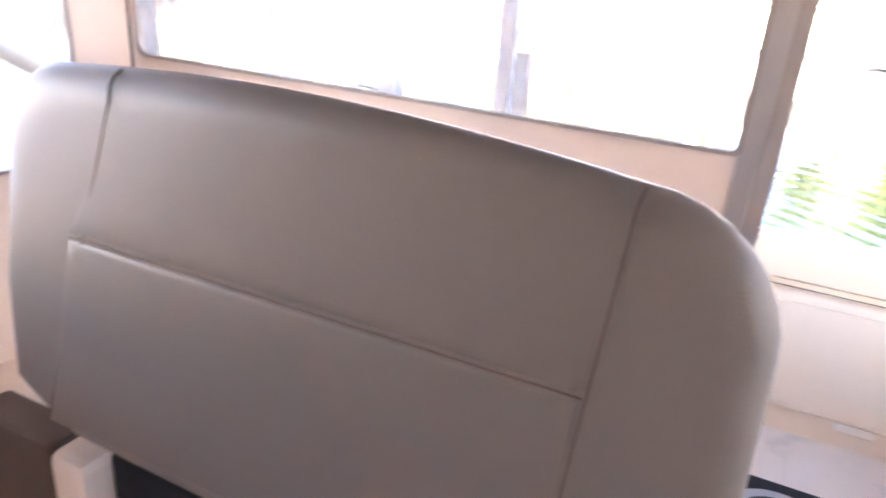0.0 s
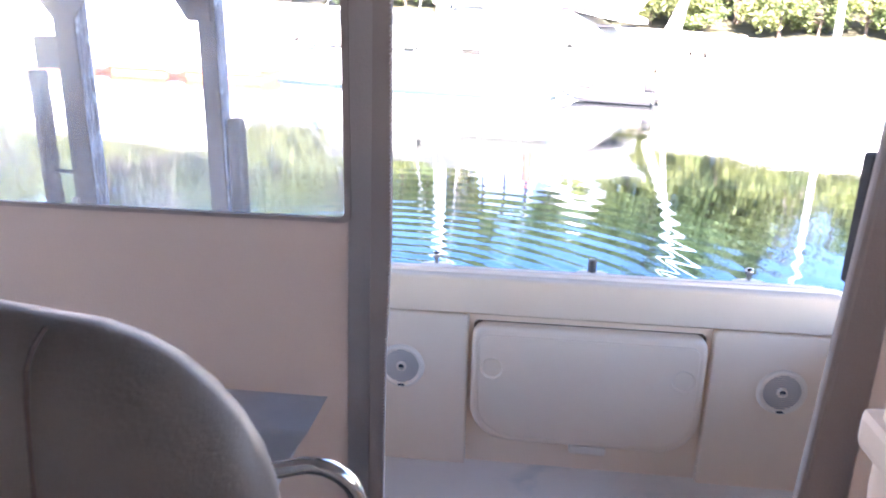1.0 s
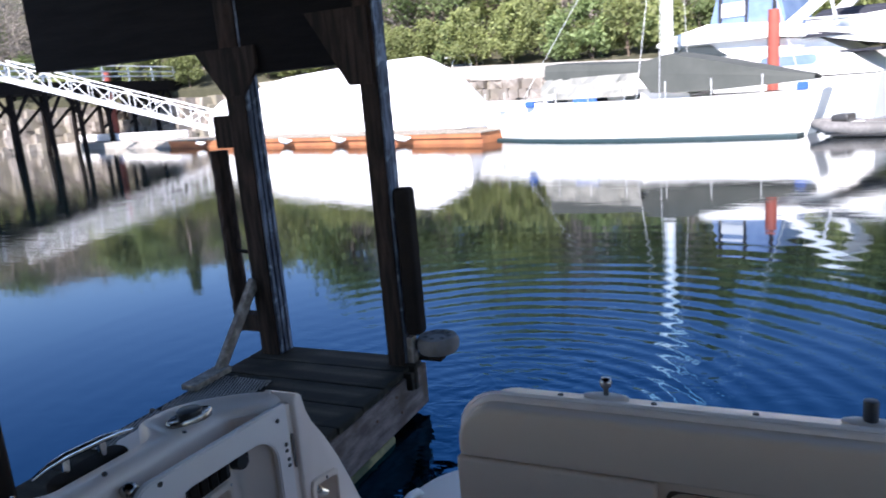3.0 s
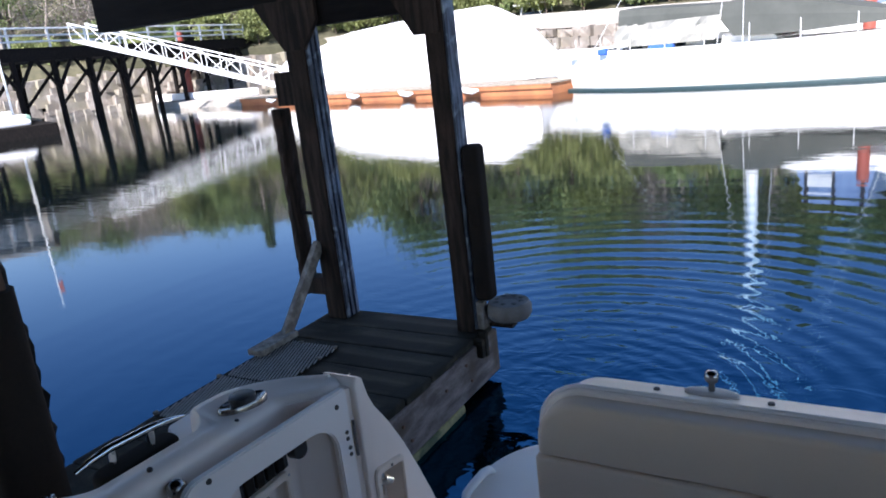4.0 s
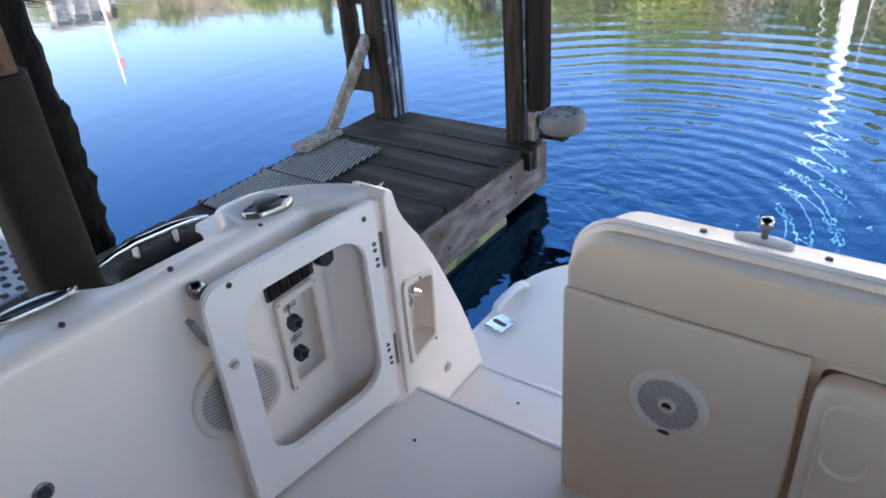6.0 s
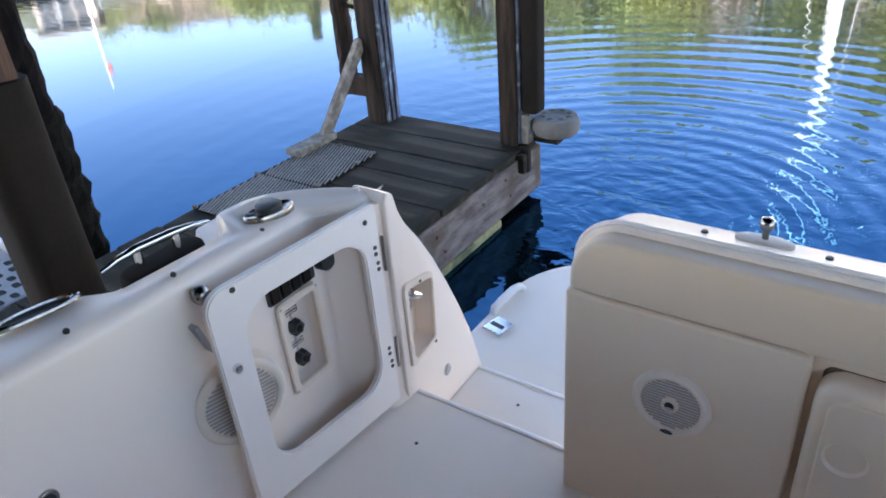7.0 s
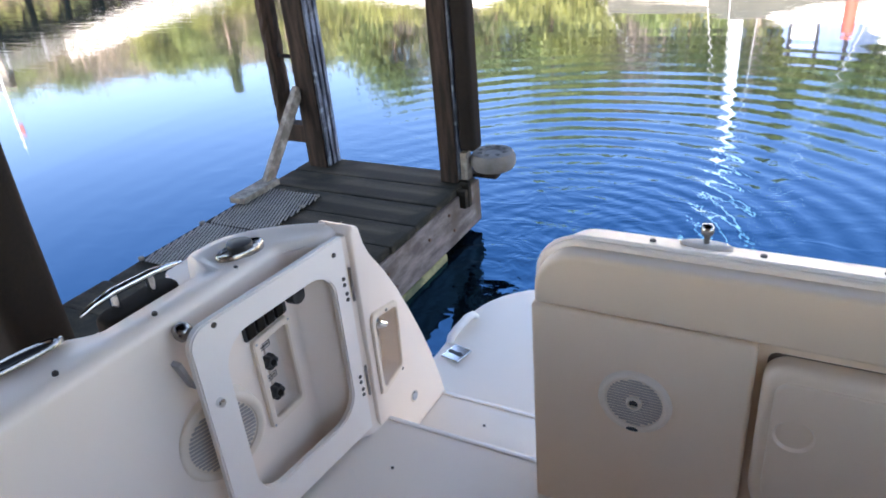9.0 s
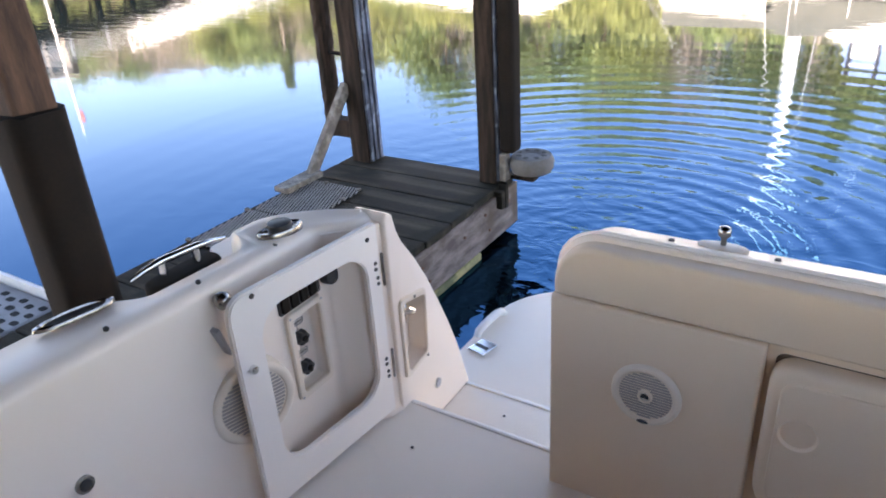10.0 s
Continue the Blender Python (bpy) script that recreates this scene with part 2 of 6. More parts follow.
CANVAS_PALE = canvas_material("pale_grey_canvas", (0.44, 0.395, 0.37), (0.38, 0.34, 0.32), (0.62, 0.58, 0.56), 0.32)
CANVAS = canvas_material("taupe_canvas", (0.50, 0.415, 0.36), (0.45, 0.37, 0.32), (0.70, 0.59, 0.51), 0.40)
CANVAS_TRIM = canvas_material("grey_canvas_binding", (0.36, 0.30, 0.265), (0.31, 0.26, 0.23), (0.52, 0.45, 0.41), 0.28)


def vinyl_window():
    m = bpy.data.materials.new("clear_vinyl")
    m.use_nodes = True
    n, l = m.node_tree.nodes, m.node_tree.links
    clear, milk, gloss = n.new("ShaderNodeBsdfTransparent"), n.new("ShaderNodeBsdfTranslucent"), n.new("ShaderNodeBsdfGlossy")
    clear.inputs[0].default_value = (0.93, 0.94, 0.95, 1)
    milk.inputs[0].default_value = (0.8, 0.82, 0.85, 1)
    gloss.inputs["Roughness"].default_value = 0.12
    tex = n.new("ShaderNodeTexNoise")
    tex.inputs["Scale"].default_value = 5
    mr = n.new("ShaderNodeMapRange")
    mr.inputs[1].default_value, mr.inputs[2].default_value, mr.inputs[3].default_value, mr.inputs[4].default_value = 0.3, 0.7, 0.05, 0.13
    l.new(tex.outputs[0], mr.inputs[0])
    a, b = n.new("ShaderNodeMixShader"), n.new("ShaderNodeMixShader")
    l.new(mr.outputs[0], a.inputs[0])
    l.new(clear.outputs[0], a.inputs[1])
    l.new(milk.outputs[0], a.inputs[2])
    b.inputs[0].default_value = 0.04
    l.new(a.outputs[0], b.inputs[1])
    l.new(gloss.outputs[0], b.inputs[2])
    l.new(b.outputs[0], n["Material Output"].inputs[0])
    return m


CLEAR_VINYL = vinyl_window()
RING_X, RING_Y = -1.0, 2.35


def water_material():
    m = bpy.data.materials.new("harbour_water")
    m.use_nodes = True
    n, l = m.node_tree.nodes, m.node_tree.links
    n.remove(n["Principled BSDF"])
    body = n.new("ShaderNodeBsdfDiffuse")
    body.inputs["Color"].default_value = (0.002, 0.0045, 0.0055, 1)
    mirror = n.new("ShaderNodeBsdfGlossy")
    mirror.inputs["Roughness"].default_value = 0.04
    angle = n.new("ShaderNodeFresnel")
    angle.inputs["IOR"].default_value = 2.2
    tint = n.new("ShaderNodeMapRange")
    tint.inputs[1].default_value, tint.inputs[2].default_value = 0.19, 0.45
    hue = n.new("ShaderNodeMix")
    hue.data_type = "RGBA"
    hue.inputs[6].default_value, hue.inputs[7].default_value = (0.10, 0.43, 0.80, 1), (1, 1, 1, 1)
    over = n.new("ShaderNodeMixShader")
    l.new(angle.outputs[0], tint.inputs[0])
    l.new(tint.outputs[0], hue.inputs[0])
    l.new(hue.outputs[2], mirror.inputs["Color"])
    l.new(angle.outputs[0], over.inputs[0])
    l.new(body.outputs[0], over.inputs[1])
    l.new(mirror.outputs[0], over.inputs[2])
    l.new(over.outputs[0], n["Material Output"].inputs[0])
    geo = n.new("ShaderNodeNewGeometry")
    off = n.new("ShaderNodeVectorMath")
    off.operation = "SUBTRACT"
    off.inputs[1].default_value = (RING_X, RING_Y, WATER)
    l.new(geo.outputs["Position"], off.inputs[0])
    dist = n.new("ShaderNodeVectorMath")
    dist.operation = "LENGTH"
    l.new(off.outputs[0], dist.inputs[0])

    def math_node(op, a, bb=None, c=None):
        k = n.new("ShaderNodeMath")
        k.operation = op
        for i, v in enumerate((a, bb, c)):
            if v is None:
                continue
            if isinstance(v, (int, float)):
                k.inputs[i].default_value = v
            else:
                l.new(v, k.inputs[i])
        return k.outputs[0]

    def tex_noise(scale, detail, stretch=(1, 1, 1), distortion=0.0):
        mp = n.new("ShaderNodeMapping")
        mp.inputs["Scale"].default_value = stretch
        l.new(geo.outputs["Position"], mp.inputs[0])
        t = n.new("ShaderNodeTexNoise")
        t.inputs["Scale"].default_value, t.inputs["Detail"].default_value, t.inputs["Distortion"].default_value = scale, detail, distortion
        l.new(mp.outputs[0], t.inputs[0])
        return t.outputs[0]

    d = dist.outputs["Value"]
    wob = tex_noise(0.6, 2)
    r = math_node("ADD", d, math_node("MULTIPLY", math_node("MULTIPLY", wob, d), 0.07))
    phase = math_node("MULTIPLY", math_node("LOGARITHM", math_node("ADD", r, 1.5), 2.718282), 2 * math.pi * 15.5)
    wave = math_node("SINE", phase)
    sep = n.new("ShaderNodeSeparateXYZ")
    l.new(off.outputs[0], sep.inputs[0])
    side = n.new("ShaderNodeMapRange")
    side.interpolation_type = "SMOOTHSTEP"
    side.inputs[1].default_value, side.inputs[2].default_value, side.inputs[3].default_value, side.inputs[4].default_value = -1.6, 1.2, 0.12, 1.0
    l.new(math_node("ADD", sep.outputs[0], math_node("MULTIPLY", sep.outputs[1], 0.75)), side.inputs[0])
    fade = math_node("POWER", 2.718282, math_node("MULTIPLY", math_node("MULTIPLY", d, d), -0.085))
    patch = math_node("MULTIPLY_ADD", tex_noise(0.55, 2), 0.7, 0.5)
    rings = math_node("MULTIPLY", math_node("MULTIPLY", math_node("MULTIPLY", wave, math_node("ADD", d, 0.6)), fade), math_node("MULTIPLY", side.outputs[0], patch))
    chop = math_node("MULTIPLY", math_node("SUBTRACT", tex_noise(3.6, 3, (1, 1.3, 1), 0.5), 0.5), math_node("POWER", 2.718282, math_node("MULTIPLY", d, -0.85)))
    swell = math_node("SUBTRACT", tex_noise(1.6, 2, (0.45, 1.3, 1)), 0.5)
    calm = math_node("ADD", 0.12, math_node("MULTIPLY", side.outputs[0], 0.6))
    micro = math_node("MULTIPLY", math_node("SUBTRACT", tex_noise(14.0, 2, (0.7, 1.2, 1)), 0.5), calm)
    away = n.new("ShaderNodeMapRange")
    away.interpolation_type = "SMOOTHSTEP"
    away.inputs[1].default_value, away.inputs[2].default_value = 5.0, 15.0
    l.new(d, away.inputs[0])
    far = math_node("MULTIPLY", math_node("SUBTRACT", tex_noise(4.5, 2, (0.35, 1.6, 1)), 0.5), away.outputs[0])
    total = math_node("MULTIPLY_ADD", rings, 0.00095, math_node("MULTIPLY_ADD", chop, 0.026, math_node("MULTIPLY_ADD", math_node("MULTIPLY_ADD", far, 1.4, math_node("MULTIPLY", swell, calm)), 0.0022, math_node("MULTIPLY", micro, 0.00012))))
    bp = n.new("ShaderNodeBump")
    bp.inputs["Strength"].default_value, bp.inputs["Distance"].default_value = 1.0, 1.0
    l.new(total, bp.inputs["Height"])
    l.new(bp.outputs[0], mirror.inputs["Normal"])
    l.new(bp.outputs[0], angle.inputs["Normal"])
    return m


WATER_MAT = water_material()


# ---- mesh helpers ----
def origin_of(ob):
    while ob.parent:
        ob = ob.parent
    return ob.location.copy()


def part(name, bm, material, parent=None, label="", smooth=None):
    """Link a bmesh, drawn in world metres, as one mesh object, under a thing or a part."""
    me = bpy.data.meshes.new(name)
    if parent:
        bmesh.ops.translate(bm, verts=bm.verts, vec=-origin_of(parent))
    bm.normal_update()
    bm.to_mesh(me)
    bm.free()
    me.materials.append(material)
    ob = new(name, me)
    if smooth is not None:
        me.shade_smooth()
        me.set_sharp_from_angle(angle=radians(smooth))
    if parent:
        ob.parent = parent
    if label:
        tagged(ob, label)
    return ob


def thing(name, place, label, category, group="", kind=""):
    ob = new(name)
    ob.location = place
    ob.empty_display_size = 0.05
    bpy.context.view_layer.update()
    return tagged(ob, label, category, group, kind)


def carve(ob, bm, smooth=40):
    """Cut the closed shape in bm out of a mesh object for good."""
    me = bpy.data.meshes.new("cutter")
    bmesh.ops.recalc_face_normals(bm, faces=bm.faces)
    bm.to_mesh(me)
    bm.free()
    tool = new("cutter", me)
    mod = ob.modifiers.new("cut", "BOOLEAN")
    mod.operation, mod.object, mod.solver = "DIFFERENCE", tool, "EXACT"
    bpy.context.view_layer.update()
    done = bpy.data.meshes.new_from_object(ob.evaluated_get(bpy.context.evaluated_depsgraph_get()))
    ob.modifiers.clear()
    ob.data = done
    bpy.data.objects.remove(tool)
    done.shade_smooth()
    done.set_sharp_from_angle(angle=radians(smooth))


def box(bm, x0, x1, y0, y1, z0, z1, bevel=0.0, m=None, seg=2):
    made = bmesh.ops.create_cube(bm, size=1.0)["verts"]
    for v in made:
        v.co = Vector((x0 + (v.co.x + 0.5) * (x1 - x0), y0 + (v.co.y + 0.5) * (y1 - y0), z0 + (v.co.z + 0.5) * (z1 - z0)))
    edges = {e for v in made for e in v.link_edges}
    if bevel:
        res = bmesh.ops.bevel(bm, geom=list(edges), offset=bevel, segments=seg, affect="EDGES", profile=0.6)
        made = list({v for f in res["faces"] for v in f.verts} | {v for v in made if v.is_valid})
    if m is not None:
        bmesh.ops.transform(bm, matrix=m, verts=made)
    return bm


def loft(bm, rings, closed=True, caps=True):
    """Skin a list of rings of points."""
    rows = [[bm.verts.new(p) for p in ring] for ring in rings]
    n = len(rows[0])
    for a, b in zip(rows, rows[1:]):
        for i in range(n if closed else n - 1):
            j = (i + 1) % n
            bm.faces.new((a[i], a[j], b[j], b[i]))
    if caps and closed:
        bm.faces.new(list(reversed(rows[0])))
        bm.faces.new(rows[-1])
    return bm


def tube(bm, pts, r, n=8):
    pts = [Vector(p) for p in pts]
    rad = r if isinstance(r, (list, tuple)) else [r] * len(pts)
    rings = []
    ref = None
    for i, p in enumerate(pts):
        d = (pts[min(i + 1, len(pts) - 1)] - pts[max(i - 1, 0)]).normalized()
        if ref is None:
            ref = d.orthogonal().normalized()
        ref = (ref - d * ref.dot(d)).normalized()
        s = d.cross(ref)
        rings.append([p + rad[i] * (math.cos(2 * math.pi * k / n) * ref + math.sin(2 * math.pi * k / n) * s) for k in range(n)])
    return loft(bm, rings)


def disc(bm, c, axis, r, h, n=24, r2=None, bevel=0.0):
    """A short cylinder from c along axis, with an eased edge."""
    c, axis = Vector(c), Vector(axis).normalized()
    r2 = r if r2 is None else r2
    a = axis.orthogonal().normalized()
    b = axis.cross(a)
    levels = [(0.0, r), (h, r2)] if not bevel else [(0.0, r), (h - bevel, r2), (h - bevel * 0.3, r2 - bevel * 0.3), (h, r2 - bevel)]
    return loft(bm, [[c + axis * d + q * (math.cos(2 * math.pi * k / n) * a + math.sin(2 * math.pi * k / n) * b) for k in range(n)] for d, q in levels])


def round_rect(u0, u1, v0, v1, r, n=6):
    """A loop of 2D points; r is one radius or four, from the low-low corner anticlockwise."""
    r = r if isinstance(r, (list, tuple)) else [r] * 4
    pts = []
    for (cu, cv), a0, q in zip(((u0 + r[0], v0 + r[0]), (u1 - r[1], v0 + r[1]), (u1 - r[2], v1 - r[2]), (u0 + r[3], v1 - r[3])), (180, 270, 0, 90), r):
        for k in range(n + 1):
            a = radians(a0 + 90 * k / n)
            pts.append((cu + q * math.cos(a), cv + q * math.sin(a)))
    return pts


def prism(bm, loop, put, d0, d1, ease=0.0):
    """Extrude a 2D loop from depth d0 to d1; put(u, v, d) gives the place. ease rounds the d1 edge."""
    cu, cv = sum(p[0] for p in loop) / len(loop), sum(p[1] for p in loop) / len(loop)
    w = max(max(abs(p[0] - cu) for p in loop), 1e-6), max(max(abs(p[1] - cv) for p in loop), 1e-6)

    def inset(e):
        return [(cu + (u - cu) * (1 - e / w[0]), cv + (v - cv) * (1 - e / w[1])) for u, v in loop]
    s = 1 if d1 > d0 else -1
    levels = [(d0, 0.0), (d1, 0.0)]
    if ease:
        levels = [(d0, 0.0)] + [(d1 - s * ease * (1 - math.sin(a)), ease * (1 - math.cos(a))) for a in (0, 0.4, 0.8, 1.2, math.pi / 2)]
    loft(bm, [[put(u, v, d) for u, v in inset(e)] for d, e in levels])
    bmesh.ops.recalc_face_normals(bm, faces=bm.faces)
    return bm


def plate(bm, outer, inner, put, d0, d1, ease=0.0):
    """A flat plate with one hole: both loops have the same number of points."""
    n = len(outer)
    rows = [[bm.verts.new(put(u, v, d)) for u, v in loop] for loop, d in ((outer, d0), (outer, d1), (inner, d1), (inner, d0))]
    for k in range(4):
        a, b = rows[k], rows[(k + 1) % 4]
        for i in range(n):
            bm.faces.new((a[i], a[(i + 1) % n], b[(i + 1) % n], b[i]))
    bmesh.ops.recalc_face_normals(bm, faces=bm.faces)
    if ease:
        sharp = [e for e in bm.edges if len(e.link_faces) == 2 and e.calc_face_angle(0) > 1.0]
        bmesh.ops.bevel(bm, geom=sharp, offset=ease, segments=2, affect="EDGES")
    return bm


XZ = lambda u, v, d: Vector((u, d, v))
YZ = lambda u, v, d: Vector((d, u, v))
XY = lambda u, v, d: Vector((u, v, d))


# ---- water and land ----
# Marina line: runs away to the left behind the slip.
U, N = Vector((-0.945, 0.327, 0)), Vector((0.327, 0.945, 0))
M0 = Vector((-8.87, 23.96, 0))


def marina(s, n, z=0.0):
    return M0 + U * s + N * n + Vector((0, 0, z))


def marina_pose(s, n, z=0.0):
    """x runs along the marina line to the right, y away from the slip."""
    return Matrix.Translation(marina(s, n, z)) @ Matrix(((0.945, 0.327, 0, 0), (-0.327, 0.945, 0, 0), (0, 0, 1, 0), (0, 0, 0, 1)))


bm = bmesh.new()
vs = [bm.verts.new((x, y, WATER)) for x, y in ((-2500, -2500), (2500, -2500), (2500, 2500), (-2500, 2500))]
bm.faces.new(vs)
tagged(part("water", bm, WATER_MAT), "calm dark blue harbour water with ripple rings and reflections", "water", kind="structure")


def shore(s):
    """Line of the bank: it bends towards the slip beyond the pier."""
    return 15.0 - 1.25 * max(s - 36, 0) * min(max((150 - s) / 60, 0), 1)


def wall_top(s):
    return 2.31 + 0.05 * max(min(s, 25), -20)


def land_height(s, n):
    top = wall_top(s)
    k = max(n - shore(s), 0.0)
    return top - 0.15 + (0.17 + 0.16 * min(max((s - 15) / 40, 0), 1)) * min(k, 40) + 0.8 * noise.noise(Vector((s * 0.09, n * 0.09, 0))) * min(k * 0.2, 1)


bm = bmesh.new()
cols, rows_n = [-900, -400, -200, -120] + list(range(-90, 151, 6)) + [200, 300, 500, 900], [14.3, 15, 17, 20, 24, 29, 35, 45, 60, 100, 300, 1500]
grid = [[bm.verts.new(marina(s, n + shore(s) - 15, land_height(s, n + shore(s) - 15) if n > 14.7 else WATER - 1)) for n in rows_n] for s in cols]
for a, b in zip(grid, grid[1:]):
    for i in range(len(rows_n) - 1):
        bm.faces.new((a[i], b[i], b[i + 1], a[i + 1]))
bmesh.ops.recalc_face_normals(bm, faces=bm.faces)
tagged(part("ground", bm, EARTH, smooth=60), "earth bank with brush rising behind the seawall", "ground", kind="structure")


# ---- boathouse ----
def post(name, x, y, w, d, z0, z1, label, extra=None, mat=POST_WOOD):
    t = thing(name, (x, y, z0), label, "post", "boathouse posts")
    bm = bmesh.new()
    box(bm, x - w / 2, x + w / 2, y - d / 2, y + d / 2, z0, z1, 0.008)
    part("post_timber", bm, mat, t)
    return t


DECK = -0.075
post_a = post("dock_post", -2.672, 2.30, 0.15, 0.15, DECK + 0.002, 3.4, "square weathered timber boathouse post with grooved face")
bm = bmesh.new()
for k in range(3):
    box(bm, -2.596, -2.580, 2.235 + 0.05 * k, 2.265 + 0.05 * k, DECK + 0.01, 3.3, 0.003)
part("facing_strip", bm, BLUE_BOARD, post_a, "grey peeling batten strips")
post_b = post("dock_post", -1.6775, 2.30, 0.115, 0.15, DECK + 0.002, 3.4, "square dark timber boathouse post beside the dock corner")
# Bluish colour on this side stands for sky light on the post.
bm = bmesh.new()
box(bm, -1.619, -1.606, 2.24, 2.36, DECK + 0.02, 3.3, 0.003)
part("facing_board", bm, BLUE_BOARD, post_b, "facing board coloured bluish for the sky light on the post side")
bm = bmesh.new()
box(bm, -1.605, -1.560, 2.25, 2.32, DECK + 0.02, 0.118, 0.006)
part("backing_block", bm, PALE_WOOD, post_b, "pale split backing block")


def bumper(name, x0, x1, y0, y1, z0, z1, label):
    t = thing(name, ((x0 + x1) / 2, (y0 + y1) / 2, z0), label, "fender", "post bumpers")
    bm = bmesh.new()
    prism(bm, round_rect(x0, x1, z0, z1, 0.03, 4), XZ, y1, y0, 0.03)
    part("bumper_pad", bm, RUBBER, t, smooth=50)
    for z in (z0 + 0.12, (z0 + z1) / 2, z1 - 0.12):
        part("fixing_bolt", disc(bmesh.new(), ((x0 + x1) / 2, y0 + 0.004, z), (0, -1, 0), 0.011, 0.004, 10), RUBBER, t)
    return t


bumper("post_bumper", -1.604, -1.495, 2.24, 2.335, 0.13, 1.07, "long black rubber bumper pad fixed to a dock post")

# Log pile behind the outer post, with a tie between
def rough_pile(x, y, r, z1, seed, label, ragged, swell):
    t = thing("mooring_pile", (x, y, WATER - 1), label, "pile", "log piles")
    rnd = random.Random(seed)
    bm = bmesh.new()
    rings = []
    n = int((z1 - WATER + 1) / 0.06)
    for k in range(n):
        z = WATER - 1 + k * 0.06
        rings.append([Vector((x + (r + ragged * rnd.random() ** 2) * math.cos(a * math.pi / 7), y + (r + ragged * rnd.random() ** 2) * math.sin(a * math.pi / 7), z)) for a in range(14)])
    loft(bm, rings)
    part("log", bm, PILE_WOOD, t)
    bm = bmesh.new()
    rings = []
    for k in range(int((swell[0] - WATER + 0.6) / 0.045)):
        z = WATER - 0.6 + k * 0.045
        q = r + swell[1] + 0.006 * math.sin(k * 1.7)
        rings.append([Vector((x + (q + 0.03 * rnd.random() ** 3) * math.cos(a * math.pi / 9), y + (q + 0.03 * rnd.random() ** 3) * math.sin(a * math.pi / 9), z)) for a in range(18)])
    loft(bm, rings)
    part("growth_crust", bm, CRUST, t, "ragged dark growth round the pile")
    return t


# Log fender hung beside the outer post on two tie blocks
log = thing("log_fender", (-3.065, 2.45, 0.02), "rough round dark timber log hung beside a dock post", "log")
rnd = random.Random(4)
bm = bmesh.new()
loft(bm, [[Vector((-3.068 + (0.058 + 0.014 * rnd.random() ** 2) * math.cos(a * math.pi / 7), 2.45 + (0.058 + 0.014 * rnd.random() ** 2) * math.sin(a * math.pi / 7), 0.02 + 0.055 * k)) for a in range(14)] for k in range(25)])
part("log", bm, POST_WOOD, log)
for z0, z1, x0 in ((1.36, 1.58, -3.01), (0.03, 0.16, -3.04)):
    bm = bmesh.new()
    box(bm, x0, -2.75, 2.37, 2.47, z0, z1, 0.01)
    part("tie_block", bm, POST_WOOD, log, "dark bolted wooden tie block")
part("tie_rod", tube(bmesh.new(), [(-3.02, 2.43, 0.62), (-2.745, 2.37, 0.62)], 0.014, 8), PILE_WOOD, log, "dark tie rod")

near = thing("dock_post", (-1.49, -0.50, WATER - 1), "slim timber mooring post in a black rubber sleeve", "post", "boathouse posts")
bm = bmesh.new()
box(bm, -1.55, -1.43, -0.56, -0.44, WATER - 1, 4.1, 0.012)
part("post_timber", bm, WARM_POST, near)
bm = bmesh.new()
box(bm, -1.545, -1.49, -0.569, -0.561, 1.25, 2.6, 0.002)
part("facing_board", bm, BLUE_BOARD, near, "peeling pale blue-grey board")
bm = bmesh.new()
rnd = random.Random(9)
loft(bm, [[Vector((-1.49 + u * (1 + 0.03 * rnd.random()), -0.50 + v * (1 + 0.03 * rnd.random()), z + (0.012 * rnd.random() if z > 1.0 else 0))) for u, v in round_rect(-0.080, 0.080, -0.080, 0.080, 0.045, 4)]
          for z in (-0.40, -0.2, 0.0, 0.2, 0.4, 0.6, 0.8, 0.95, 1.10, 1.16)])
part("rubber_sleeve", bm, RUBBER, near, smooth=50)
rough_pile(-3.17, 0.35, 0.085, 4.0, 11, "tall round creosoted pile crusted with ragged growth", 0.022, (0.62, 0.022))

# Post on the other side of the slip
post("boathouse_post", 2.80, 2.35, 0.15, 0.15, WATER - 1, 4.15, "square timber boathouse post across the slip with black bumper")
bumper("post_bumper", 2.60, 2.722, 2.28, 2.42, 0.10, 0.985, "long black rubber bumper pad fixed to a slip post")

header = thing("boathouse_header", (-2.2, 2.3, 1.8), "dark timber boathouse header with plywood knee gussets", "header")
bm = bmesh.new()
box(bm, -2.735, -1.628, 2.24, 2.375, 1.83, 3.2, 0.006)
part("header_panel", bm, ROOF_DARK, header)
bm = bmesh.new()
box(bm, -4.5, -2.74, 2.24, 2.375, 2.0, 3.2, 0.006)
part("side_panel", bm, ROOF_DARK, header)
for loop in ([(-1.795, 1.70), (-1.640, 1.70), (-1.640, 2.14), (-2.06, 2.14)], [(-2.735, 1.70), (-2.585, 1.70), (-2.46, 1.86), (-2.46, 2.0), (-2.93, 2.0), (-2.93, 1.98)]):
    bm = bmesh.new()
    prism(bm, loop, XZ, 2.236, 2.205, 0.003)
    part("knee_gusset", bm, POST_WOOD, header, "grey-brown plywood knee gusset")
bm = bmesh.new()
box(bm, -2.62, -1.66, 2.10, 2.20, 2.30, 2.42, 0.01)
part("cross_beam", bm, POST_WOOD, header)
for x in (-2.45, -2.16):
    bm = bmesh.new()
    box(bm, x, x + 0.09, 1.4, 2.2, 2.42, 2.58, 0.01)
    part("rafter_end", bm, POST_WOOD, header)

